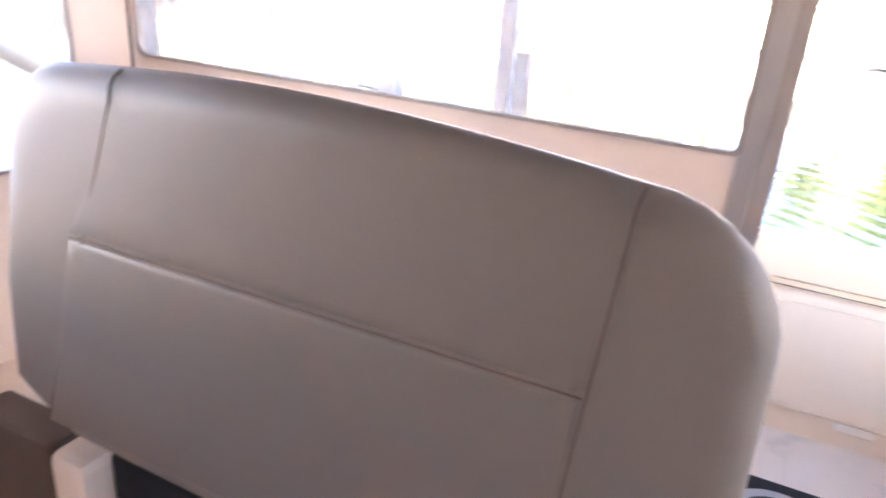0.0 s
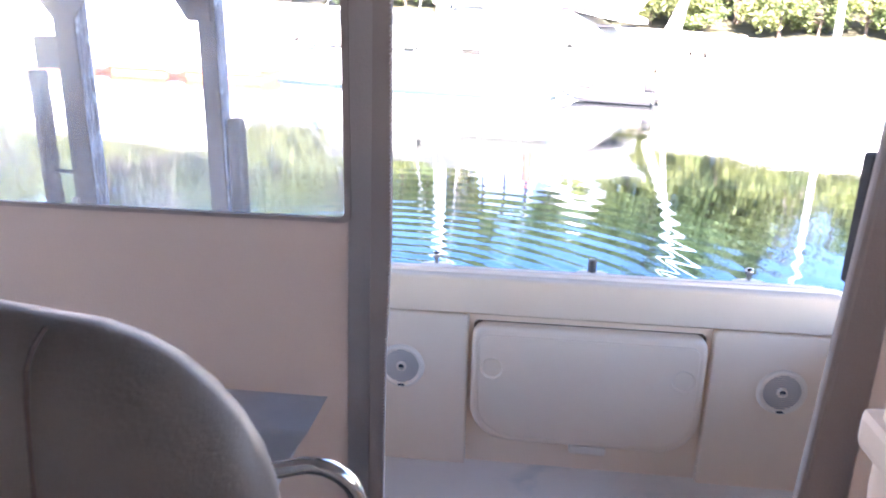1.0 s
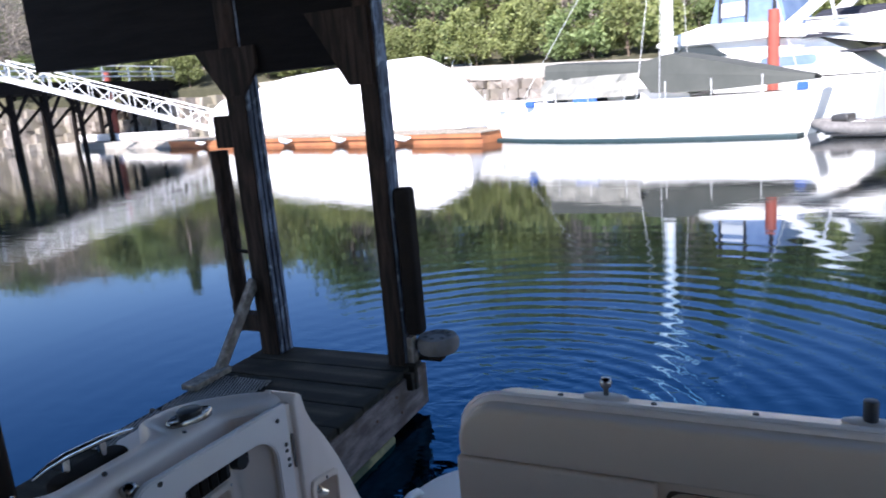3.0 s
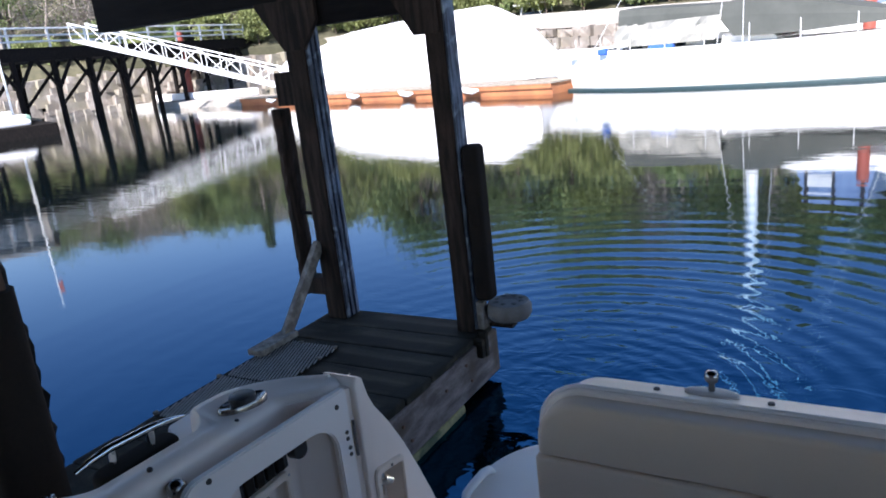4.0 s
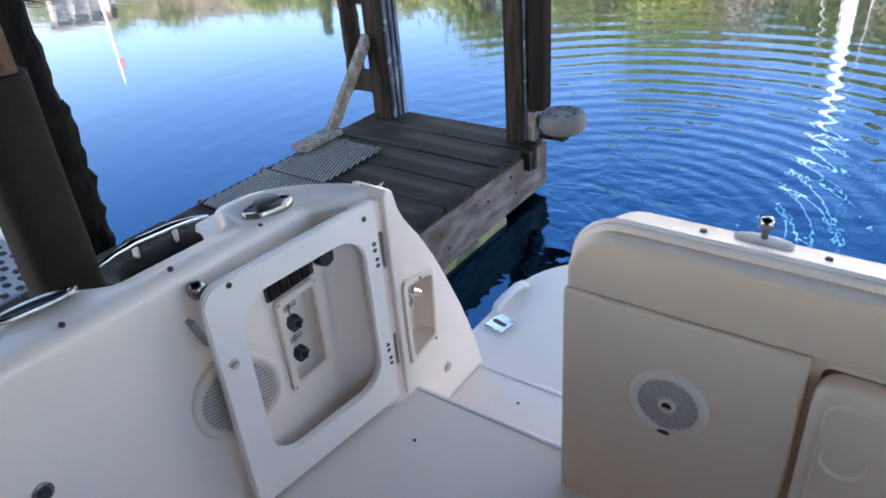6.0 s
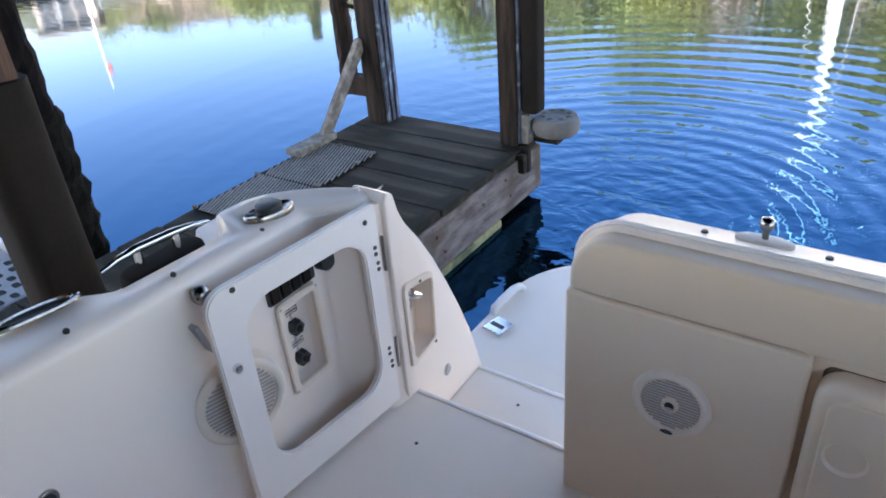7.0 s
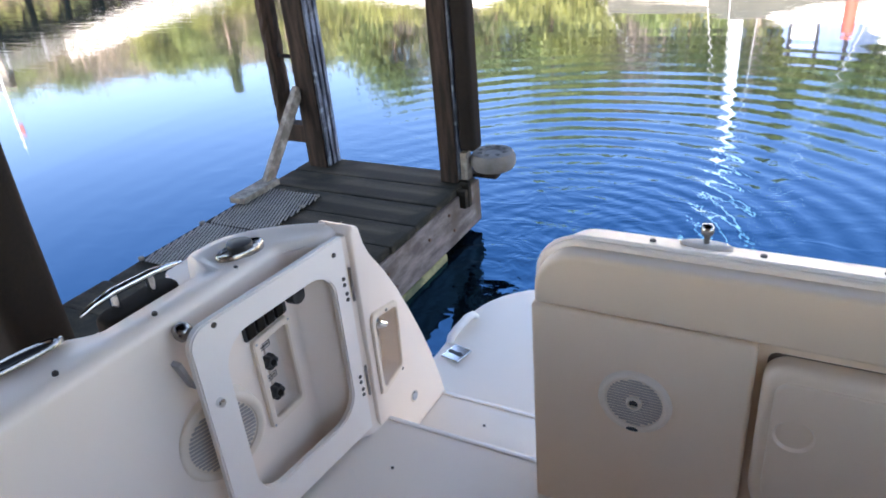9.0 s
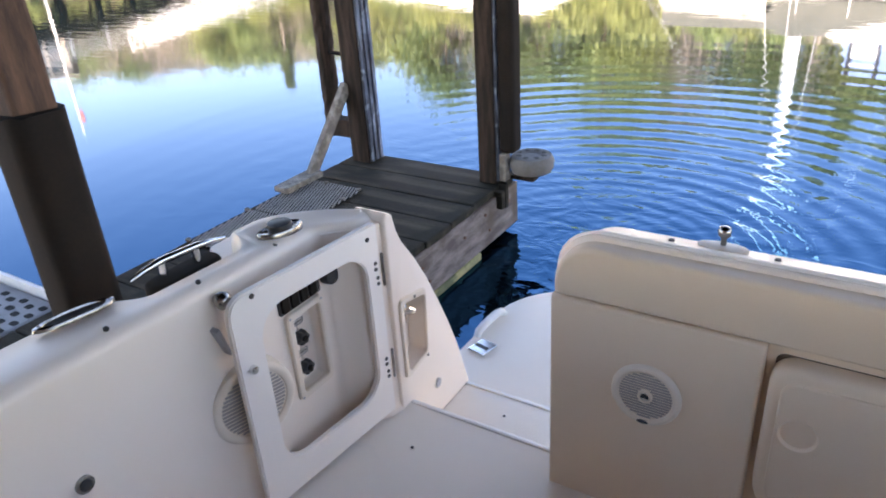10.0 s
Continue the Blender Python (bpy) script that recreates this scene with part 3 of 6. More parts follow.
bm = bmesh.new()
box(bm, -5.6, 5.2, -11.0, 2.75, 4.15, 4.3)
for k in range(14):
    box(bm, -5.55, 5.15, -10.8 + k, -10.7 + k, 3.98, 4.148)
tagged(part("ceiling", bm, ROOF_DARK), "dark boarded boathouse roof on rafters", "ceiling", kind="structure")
# Unseen wall, added to keep light from behind off the helm seat.
bm = bmesh.new()
box(bm, -5.6, 5.2, -11.2, -11.0, WATER - 0.5, 4.15)
tagged(part("wall_light_block_back", bm, ROOF_DARK), "unseen dark boarded wall added to block light from behind", "wall", kind="structure")

# ---- finger dock ----
dock = thing("finger_dock", (-2.19, -1.0, WATER), "weathered floating timber finger dock with bleached fascia", "dock")
bm = bmesh.new()
box(bm, -1.64, -1.575, -6.0, 2.44, -0.40, DECK - 0.045, 0.01)
part("fascia", bm, FASCIA_WOOD, dock, "bleached wooden fascia board with bolts")
bm = bmesh.new()
box(bm, -2.82, -2.755, -6.0, 2.44, -0.40, DECK - 0.045, 0.01)
part("outer_fascia", bm, FASCIA_WOOD, dock)
bm = bmesh.new()
box(bm, -2.755, -1.64, 2.38, 2.44, -0.40, DECK - 0.045, 0.01)
part("end_fascia", bm, FASCIA_WOOD, dock)
for k in range(9):
    bm = bmesh.new()
    box(bm, -2.78, -1.575 - 0.001 * k, 1.95 - k * 0.9 - 0.75, 1.95 - k * 0.9, -0.62, -0.405, 0.02)
    part("float_block", bm, YELLOW_FOAM, dock, "yellowed algae-stained foam float block")
for y, z in ((1.30, -0.20), (1.36, -0.31), (1.75, -0.22), (2.0, -0.18), (2.05, -0.3), (2.3, -0.2), (0.9, -0.25)):
    part("bolt", disc(bmesh.new(), (-1.575, y, z), (1, 0, 0), 0.009, 0.010, 8), RUST, dock, "rusty bolt head")
bm = bmesh.new()
box(bm, -1.60, -1.535, 2.15, 2.19, -0.20, -0.085, 0.006)
box(bm, -1.60, -1.545, 2.22, 2.26, -0.22, -0.06, 0.006)
part("bracket", bm, DECK_WOOD, dock, "dark corner bracket blocks")
random.seed(21)
plank_mesh = []
for v in range(4):
    bm = bmesh.new()
    box(bm, -0.615, 0.615, -0.1275, 0.1275, -0.045, 0.0, 0.012, seg=2)
    for vert in bm.verts:
        vert.co.z += 0.003 * noise.noise(vert.co * 5 + Vector((v * 7, 0, 0)))
    me = bpy.data.meshes.new("plank")
    bm.to_mesh(me)
    bm.free()
    me.materials.append(DECK_WOOD)
    plank_mesh.append(me)
for k in range(32):
    p = new("plank", plank_mesh[k % 4])
    p.parent = dock
    p.location = Vector((-2.195 + random.uniform(-0.012, 0.012), 2.280 - k * 0.26, DECK + random.uniform(-0.003, 0.003))) - dock.location
    p.rotation_euler = (random.uniform(-0.006, 0.006), 0, random.uniform(-0.006, 0.006))

ridged = thing("ridged_mat", (-2.55, 1.3, DECK), "ridged anti-slip mat strips fixed to the dock planks", "mat")
MX0, MX1 = -2.79, -2.335
for y0, y1 in ((0.79, 1.265), (1.28, 1.80)):
    bm = bmesh.new()
    box(bm, MX0, MX1, y0, y1, DECK + 0.006, DECK + 0.010)
    sheet = part("mat_base", bm, RUBBER, ridged)
    bm = bmesh.new()
    for k in range(34):
        x = MX0 + k * 0.0225
        ya, yb = max(y0, y0 + (x - MX1) / 0.394), min(y1, y0 + (x - MX0 - 0.012) / 0.394)
        if yb - ya < 0.03:
            continue
        xa, xb = x - 0.394 * (ya - y0), x - 0.394 * (yb - y0)
        loft(bm, [[Vector((q, y, DECK + 0.010)), Vector((q + 0.001, y, DECK + 0.017)), Vector((q + 0.0080, y, DECK + 0.017)), Vector((q + 0.0090, y, DECK + 0.010))] for q, y in ((xa, ya), (xb, yb))])
    tagged(part("ridge", bm, MAT_RUBBER, sheet, "grey metal ridges"), kind="stuff")
for y, x in ((1.25, -2.785), (0.80, -2.785), (1.29, -2.35), (1.78, -2.35), (1.79, -2.62), (1.62, -2.345)):
    part("mat_clip", disc(bmesh.new(), (x, y, DECK + 0.012), (0, 0, 1), 0.016, 0.012, 8), PALE_WOOD, ridged, "pale fixing clip")

brace = thing("diagonal_brace", (-2.70, 1.85, DECK), "pale diagonal timber brace with a foot block", "brace")
bm = bmesh.new()
d = Vector((-2.735, 2.235, 0.46)) - Vector((-2.76, 1.80, DECK + 0.03))
box(bm, -0.022, 0.022, -0.035, 0.035, 0, d.length, 0.004, Matrix.Translation((-2.76, 1.80, DECK + 0.03)) @ d.to_track_quat("Z", "Y").to_matrix().to_4x4())
part("strut", bm, PALE_WOOD, brace)
bm = bmesh.new()
box(bm, -2.815, -2.70, 1.52, 1.86, DECK + 0.024, DECK + 0.062, 0.006)
part("foot_block", bm, PALE_WOOD, brace, "split weathered foot block")

wheel = thing("dock_roller", (-1.42, 2.33, -0.05), "grey rubber dock corner roller with round holes", "roller")
prof = [(0.05, -0.04), (0.09, -0.058), (0.122, -0.05), (0.138, -0.02), (0.138, 0.02), (0.122, 0.05), (0.09, 0.058), (0.05, 0.04)]
WC = Vector((-1.44, 2.37, 0.050))
bm = bmesh.new()
loft(bm, [[WC + Vector((r * math.cos(a * math.pi / 16), r * math.sin(a * math.pi / 16), z)) for a in range(32)] for r, z in prof + prof[:1]], caps=False)
bmesh.ops.recalc_face_normals(bm, faces=bm.faces)
part("tyre", bm, WHEEL_RUBBER, wheel, smooth=40)
# Flat dark discs draw the shade inside the roller's round holes.
for k in range(8):
    a = k * math.pi / 4
    part("hole", disc(bmesh.new(), WC + Vector((0.083 * math.cos(a), 0.083 * math.sin(a), 0.055)), (0, 0, 1), 0.017, 0.0025, 12), ROLLER_HOLE_SHADE, wheel, "dark disc standing for the shade in a round hole of the roller")
part("hub", disc(bmesh.new(), WC + Vector((0, 0, -0.075)), (0, 0, 1), 0.052, 0.118, 16), WHEEL_RUBBER, wheel, smooth=40)
bm = bmesh.new()
box(bm, -1.64, -1.41, 2.33, 2.41, -0.065, -0.04, 0.006)
part("mount", bm, POST_WOOD, wheel, "dark timber mounting arm")

step_box = thing("dock_step", (-3.05, -0.35, DECK), "grey perforated plastic dock step with white edge", "step")
bm = bmesh.new()
box(bm, -3.55, -2.84, -1.2, 0.06, WATER + 0.05, -0.09, 0.02)
part("step_body", bm, STEP_GREY, step_box)
bm = bmesh.new()
for i in range(8):
    for j in range(16):
        prism(bm, round_rect(-3.49 + i * 0.082, -3.44 + i * 0.082, -1.12 + j * 0.072 + (i % 2) * 0.02, -1.085 + j * 0.072 + (i % 2) * 0.02, 0.012, 2), XY, -0.092, -0.0885)
tagged(part("perforation", bm, HOLE, step_box), kind="stuff")
bm = bmesh.new()
box(bm, -3.55, -2.835, 0.062, 0.085, WATER + 0.1, -0.04, 0.008)
part("white_edge", bm, WHITE_PLASTIC, step_box)

# ---- boat: moulded shell ----
FLOOR = 0.045
bm = bmesh.new()
box(bm, -0.96, 1.75, -5.5, 0.12, -0.05, FLOOR, 0.012)
tagged(part("floor", bm, NONSKID), "off-white moulded cockpit sole with a rounded edge", "floor", kind="structure")
bm = bmesh.new()
box(bm, -0.815, -0.245, 0.10, 0.475, -0.22, -0.12, 0.012)
box(bm, -0.815, -0.255, 0.106, 0.119, -0.12, FLOOR - 0.004, 0.002)
tagged(part("stern_step", bm, NONSKID, smooth=30), "white moulded step down to the swim platform", "step", kind="structure")
# Lips along the rounded edges, coloured white for the sky highlight on them.
for name, x1, y0, y1, z0, z1 in (("floor_lip", -0.256, 0.104, 0.125, FLOOR - 0.016, FLOOR + 0.004), ("step_lip", -0.246, 0.460, 0.481, -0.136, -0.115)):
    bm = bmesh.new()
    box(bm, -0.814, x1, y0, y1, z0, z1, 0.008, seg=4)
    tagged(part(name, bm, LIP_HIGHLIGHT, smooth=60), "rounded glossy lip, whitened for the highlight along the step edge", "trim", kind="structure")
bm = bmesh.new()
prism(bm, round_rect(-1.04, 1.80, 0.40, 1.52, [0.05, 0.05, 0.42, 0.42], 10), XY, -0.34, -0.22, 0.03)
platform = tagged(part("swim_platform", bm, NONSKID, smooth=40), "white moulded swim platform with rounded corners", "platform", kind="structure")
bm = bmesh.new()
loft(bm, [[(x * k, y, z) for x, z in ((-1.10, 0.60), (-1.22, 0.45), (-1.2, 0.0), (-1.05, -0.5), (-0.6, -0.9), (1.4, -0.9), (1.83, -0.5), (1.98, 0.0), (2.0, 0.45), (1.88, 0.60))]
          for y, k in ((0.38, 0.985), (-2, 1.0), (-5.5, 1.0))], closed=False)
tagged(part("hull", bm, GELCOAT, smooth=40), "white fibreglass motor boat hull", "hull", kind="structure")


def side_shift(y):
    """How far the inner liner curves in towards the stern fin."""
    k = min(max((y + 0.10) / 0.13, 0), 1)
    return 0.095 * k * k * (3 - 2 * k)


def rail_lift(y):
    k = min(max((y + 0.28) / 0.04, 0), 1)
    return 0.022 * k * k * (3 - 2 * k) - 0.02


def side_profile(y):
    s, h = side_shift(y), 0.785 - 0.035 * min(max((y + 0.9) / 0.9, -1.2), 1)
    k = min(max((y + 0.68) / 0.12, 0), 1)
    q = min(max((y + 0.262) / 0.045, 0), 1)
    o = -1.165 + 0.088 * k * k * (3 - 2 * k) - 0.075 * q * q * (3 - 2 * q)
    if y > -0.142:
        o = min(-0.86 - 0.292 * max(1 - ((y + 0.142) / 0.222) ** 1.6, 0) ** 0.6, -1.006 + s)
    lift = rail_lift(y)
    pts = []
    for a in range(6):
        t = a / 5 * math.pi / 2
        pts.append((-0.94 + s + 0.05 * (1 - math.sin(t)), FLOOR - 0.02 + 0.06 * (1 - math.cos(t))))
    pts += [(-0.945 + s, 0.30), (-0.95 + s, 0.55), (-0.952 + s, h - 0.06)]
    for a in range(6):
        t = a / 5 * math.pi / 2
        pts.append((-0.992 + s + 0.04 * math.cos(t), h - 0.025 + 0.03 * math.sin(t)))
    pts += [(min(o + 0.075, -0.995 + s), h + 0.006), (min(o + 0.045, -0.997 + s), h + lift + 0.012), (min(o + 0.02, -1.0 + s), h + lift + 0.012), (o + 0.004, h + lift), (o, h + lift - 0.02), (o - 0.005, 0.70), (o - 0.10, 0.695), (o - 0.14, 0.60), (o - 0.14, 0.3)]
    return [Vector((x, y, z)) for x, z in pts]


bm = bmesh.new()
ys = [-5.5, -4, -3, -2, -1.5, -1.2, -1.0, -0.8, -0.7, -0.68, -0.66, -0.64, -0.62, -0.6, -0.58, -0.56, -0.5, -0.4] + [-0.30 + 0.0125 * k for k in range(27)] + [0.045, 0.055, 0.065, 0.074]
rings = [side_profile(y) for y in ys]
loft(bm, rings, closed=False)
bm.faces.new([bm.verts.new(p) for p in rings[-1]])
bmesh.ops.recalc_face_normals(bm, faces=bm.faces)
bmesh.ops.reverse_faces(bm, faces=bm.faces)
for co, no in (((0, -0.242, 0), (0, 1, 0)), ((0, -0.124, 0), (0, 1, 0)), ((0, 0, 0.281), (0, 0, 1)), ((0, 0, 0.544), (0, 0, 1))):
    bmesh.ops.bisect_plane(bm, geom=bm.verts[:] + bm.edges[:] + bm.faces[:], plane_co=co, plane_no=no)
bmesh.ops.delete(bm, geom=[f for f in bm.faces if -0.242 < f.calc_center_median().y < -0.124 and 0.281 < f.calc_center_median().z < 0.544 and f.calc_center_median().x > -1.0], context="FACES")
tagged(part("wall_side_liner", bm, GELCOAT, smooth=40), "smooth cream moulded cockpit side and gunwale", "boat side", kind="structure")
bm = bmesh.new()
loft(bm, [[Vector((0.76 - p.x, p.y, p.z)) for p in side_profile(y)] for y in ys if y < 0.0], closed=False)
tagged(part("wall_side_liner_opposite", bm, GELCOAT, smooth=40), "smooth cream moulded cockpit side across the boat", "boat side", kind="structure")

bm = bmesh.new()
corner = []
for k in range(13):
    y = -0.075 + 0.145 * k / 12
    e = (k / 12) ** 2
    x = -0.945 + side_shift(y) + 0.004 + 0.02 * e
    corner.append([Vector((x + 0.05 * (1 - math.sin(a)), y, FLOOR - 0.02 + 0.06 * (1 - math.cos(a)))) for a in np.linspace(0, math.pi / 2, 6)] + [Vector((x, y, 0.3)), Vector((x - 0.004, y, 0.55)), Vector((x - 0.006, y, 0.735)), Vector((x - 0.05, y, 0.742))])
loft(bm, corner, closed=False)
bmesh.ops.recalc_face_normals(bm, faces=bm.faces)
tagged(part("liner_corner", bm, GELCOAT, smooth=50), "rounded cream corner of the cockpit liner", "boat side", kind="structure")

# Stern fin beside the walk-through
fin_loop = [(0.066, 0.745), (0.080, 0.762), (0.098, 0.755), (0.112, 0.70), (0.135, 0.652), (0.20, 0.562), (0.26, 0.462), (0.32, 0.342), (0.38, 0.212), (0.43, 0.09), (0.475, -0.05),
            (0.50, -0.14), (0.52, -0.25), (0.08, -0.25), (0.066, 0.0), (0.064, 0.4)]
bm = bmesh.new()
prism(bm, fin_loop, YZ, -0.93, -0.815, 0.012)
fin = part("stern_fin", bm, GELCOAT, smooth=40)
tagged(fin, "cream moulded stern quarter with a curved edge", "boat side", kind="structure")
bm = bmesh.new()
box(bm, -1.0, -0.885, 0.04, 0.067, FLOOR, 0.735, 0.008)
tagged(part("hinge_pillar", bm, GELCOAT, smooth=40), "moulded pillar between boat side and stern quarter", "boat side", kind="structure")
bm = bmesh.new()
box(bm, 1.61, 1.74, 0.05, 0.23, -0.20, 0.66, 0.01)
box(bm, 1.70, 1.96, -0.10, 0.24, 0.0, 0.735, 0.03)
tagged(part("quarter_block", bm, GELCOAT, smooth=40), "cream moulded stern quarter across the boat", "boat side", kind="structure")
# Transom
TX0, TX1 = -0.255, 1.625
bench = thing("stern_bench", (0.69, 0.1, FLOOR), "cream moulded stern bench unit with padded coaming and fold-down seat", "bench")
bm = bmesh.new()


def coaming(y, top, e):
    return [Vector((x, y, z)) for x, z in round_rect(TX0 + e, TX1 - e, -0.20, top, [0.01, 0.01, 0.09, 0.115], 8)]


loft(bm, [coaming(y, top, e) for y, top, e in ((0.245, 0.70, 0.03), (0.238, 0.767, 0.012), (0.220, 0.787, 0.004), (0.205, 0.796, 0.0), (0.075, 0.836, 0.0), (0.055, 0.842, 0.0), (0.046, 0.842, 0.002), (0.042, 0.838, 0.006))])
bmesh.ops.recalc_face_normals(bm, faces=bm.faces)
part("coaming", bm, GELCOAT, bench, smooth=40)
bm = bmesh.new()
tube(bm, [(TX0 - 0.001, 0.060, 0.64), (TX0 - 0.001, 0.060, 0.725)] + [(TX0 + 0.115 - 0.116 * math.cos(a), 0.060, 0.727 + 0.116 * math.sin(a)) for a in np.linspace(0.1, math.pi / 2, 8)] +
     [(0.6, 0.060, 0.843), (1.5, 0.060, 0.843), (1.58, 0.060, 0.81), (1.62, 0.060, 0.74)], 0.006, 8)
part("welt", bm, STARBOARD, bench, "white welt along the coaming", 50)
bm = bmesh.new()
prism(bm, round_rect(TX0 + 0.010, TX1 - 0.01, 0.683, 0.828, [0.010, 0.010, 0.08, 0.105], 8), XZ, 0.044, -0.004, 0.014)
part("bolster", bm, VINYL, bench, "padded cream vinyl bolster", 50)


def transom_panel(name, x0, x1, z0, z1, r, y0, y1, label, mat=BENCH_WARMED, ease=0.01):
    bm = bmesh.new()
    prism(bm, round_rect(x0, x1, z0, z1, r, 7), XZ, y1, y0, ease)
    return part(name, bm, mat, bench, label, 40)


transom_panel("speaker_panel", TX0, 0.258, 0.0, 0.676, [0.005, 0.01, 0.02, 0.008], 0.0, 0.05, "cream moulded panel with a round speaker")
transom_panel("speaker_panel", 1.146, TX1, 0.0, 0.676, [0.01, 0.005, 0.008, 0.02], 0.0, 0.05, "cream moulded panel with a round speaker")
bm = bmesh.new()
plate(bm, round_rect(0.2585, 1.1455, -0.0, 0.671, 0.006, 7), round_rect(0.278, 1.126, 0.165, 0.650, [0.15, 0.15, 0.02, 0.02], 7), XZ, 0.05, 0.030)
part("hatch_surround", bm, BENCH_WARMED, bench)
bm = bmesh.new()
prism(bm, round_rect(0.27, 1.134, 0.15, 0.660, [0.15, 0.15, 0.06, 0.06], 7), XZ, 0.05, 0.034)
part("hatch_joint", bm, GASKET, bench, "dark joint behind the hatch")
bm = bmesh.new()
prism(bm, round_rect(0.274, 1.130, 0.166, 0.644, [0.145, 0.145, 0.05, 0.05], 8), XZ, 0.038, -0.016, 0.022)
hatch = part("seat_hatch", bm, BENCH_WARMED, bench, "cream fold-down stern seat hatch", 40)
bm = bmesh.new()
prism(bm, round_rect(0.302, 1.102, 0.196, 0.612, [0.13, 0.13, 0.035, 0.035], 8), XZ, 0.012, -0.023, 0.006)
raised = part("raised_face", bm, BENCH_WARMED, hatch, smooth=40)
for x in (0.352, 1.052):
    bm = bmesh.new()
    bmesh.ops.create_uvsphere(bm, u_segments=48, v_segments=32, radius=0.05, matrix=Matrix.Translation((x, -0.050, 0.478)))
    carve(raised, bm)
bm = bmesh.new()
prism(bm, round_rect(0.66, 0.80, 0.132, 0.170, 0.012, 4), XZ, 0.02, -0.010, 0.006)
part("pull_tab", bm, SPEAKER_CREAM, hatch, "worn cream pull tab")


def speaker(c, face, up, r, label):
    """A marine speaker: face is the outward normal."""
    c, face, up = Vector(c), Vector(face).normalized(), Vector(up).normalized()
    right = up.cross(face)
    t = thing("speaker", c, label, "speaker", "cockpit speakers")
    put = lambda u, v, d: c + right * u + up * v + face * d
    circ = lambda q, n=40: [(q * math.cos(2 * math.pi * k / n), q * math.sin(2 * math.pi * k / n)) for k in range(n)]
    bm = bmesh.new()
    loft(bm, [[put(u, v, d) for u, v in circ(q)] for q, d in ((r * 1.02, -0.045 if face.y > -0.9 else -0.001), (r, 0.006), (r * 0.96, 0.011), (r * 0.88, 0.013), (r * 0.80, 0.009), (r * 0.79, 0.004), (0.02, 0.004))])
    bmesh.ops.recalc_face_normals(bm, faces=bm.faces)
    part("rim", bm, SPEAKER_CREAM, t, smooth=35)
    bm = bmesh.new()
    n = 17
    for k in range(n):
        v = (k - (n - 1) / 2) * (2 * r * 0.78 / n)
        half = math.sqrt(max((r * 0.76) ** 2 - v * v, 0))
        cut = math.sqrt(max((0.23 * r) ** 2 - v * v, 0))
        w = r * 0.030
        for a, b in ((-half, -cut), (cut, half)) if cut else ((-half, half),):
            if b - a > 0.004:
                loft(bm, [[put(a, v - w, d), put(b, v - w, d), put(b, v + w, d), put(a, v + w, d)] for d in (0.003, 0.0052)])
    tagged(part("slot", bm, SLOT_GREY, t), kind="stuff")
    bm = bmesh.new()
    loft(bm, [[put(u, v, d) for u, v in circ(q, 24)] for q, d in ((0.21 * r, 0.003), (0.21 * r, 0.012), (0.17 * r, 0.015), (0.14 * r, 0.011), (0.01, 0.011))])
    bmesh.ops.recalc_face_normals(bm, faces=bm.faces)
    part("tweeter", bm, SPEAKER_CREAM, t, smooth=35)
    bm = bmesh.new()
    loft(bm, [[put(u, v, d) for u, v in circ(q, 20)] for q, d in ((0.12 * r, 0.010), (0.12 * r, 0.0125), (0.01, 0.0125))])
    bmesh.ops.recalc_face_normals(bm, faces=bm.faces)
    cone = part("tweeter_cone", bm, BLACK_PLASTIC, t)
    bm = bmesh.new()
    loft(bm, [[put(u * 0.11 * r, -0.05 * r + v * 0.045 * r, d) for u, v in circ(1.0, 14)] for d in (0.011, 0.0150)])
    part("tweeter_bridge", bm, CHROME, cone)
    bm = bmesh.new()
    loft(bm, [[put(u * 0.17 * r, -0.87 * r + v * 0.05 * r, d) for u, v in circ(1.0, 16)] for d in (0.010, 0.0145)])
    part("badge", bm, BLACK_PLASTIC, t, "small dark badge")
    return t


speaker((0.006, -0.001, 0.453), (0, -1, 0), (0, 0, 1), 0.087, "round cream marine speaker with slotted grille set in the transom")
speaker((1.405, -0.001, 0.455), (0, -1, 0), (0, 0, 1), 0.087, "round cream marine speaker with slotted grille set in the transom")
speaker((-0.922, -0.442, 0.398), (1, -0.30, 0.0), (0, 0, 1), 0.122, "round cream marine speaker with slotted grille set in the boat side")

# Fittings on the transom ledge
TOP = 0.8135
for x, kind in ((0.115, 0), (0.708, 1), (1.28, 0)):
    t = thing("rail_socket", (x, 0.152, TOP), "stainless ball stud on an oval deck plate" if not kind else "black cylindrical socket on an oval deck plate", "fitting", "transom fittings")
    bm = bmesh.new()
    loft(bm, [[Vector((x + a * math.cos(k * math.pi / 12), 0.155 + b * math.sin(k * math.pi / 12), TOP + d)) for k in range(24)] for a, b, d in ((0.058, 0.024, -0.002), (0.058, 0.024, 0.006), (0.05, 0.018, 0.009), (0.015, 0.012, 0.010))])
    part("deck_plate", bm, SPEAKER_CREAM, t, smooth=40)
    bm = bmesh.new()
    if kind:
        disc(bm, (x, 0.155, TOP + 0.008), (0, 0, 1), 0.016, 0.05, 14, bevel=0.003)
        part("socket", bm, BLACK_PLASTIC, t, smooth=40)
    else:
        loft(bm, [[Vector((x + r * math.cos(k * math.pi / 7), 0.155 + r * math.sin(k * math.pi / 7), TOP + d)) for k in range(14)] for r, d in ((0.007, 0.008), (0.007, 0.028), (0.014, 0.034), (0.016, 0.045), (0.012, 0.055), (0.003, 0.058))])
        part("ball_stud", bm, DARK_CHROME, t, smooth=50)


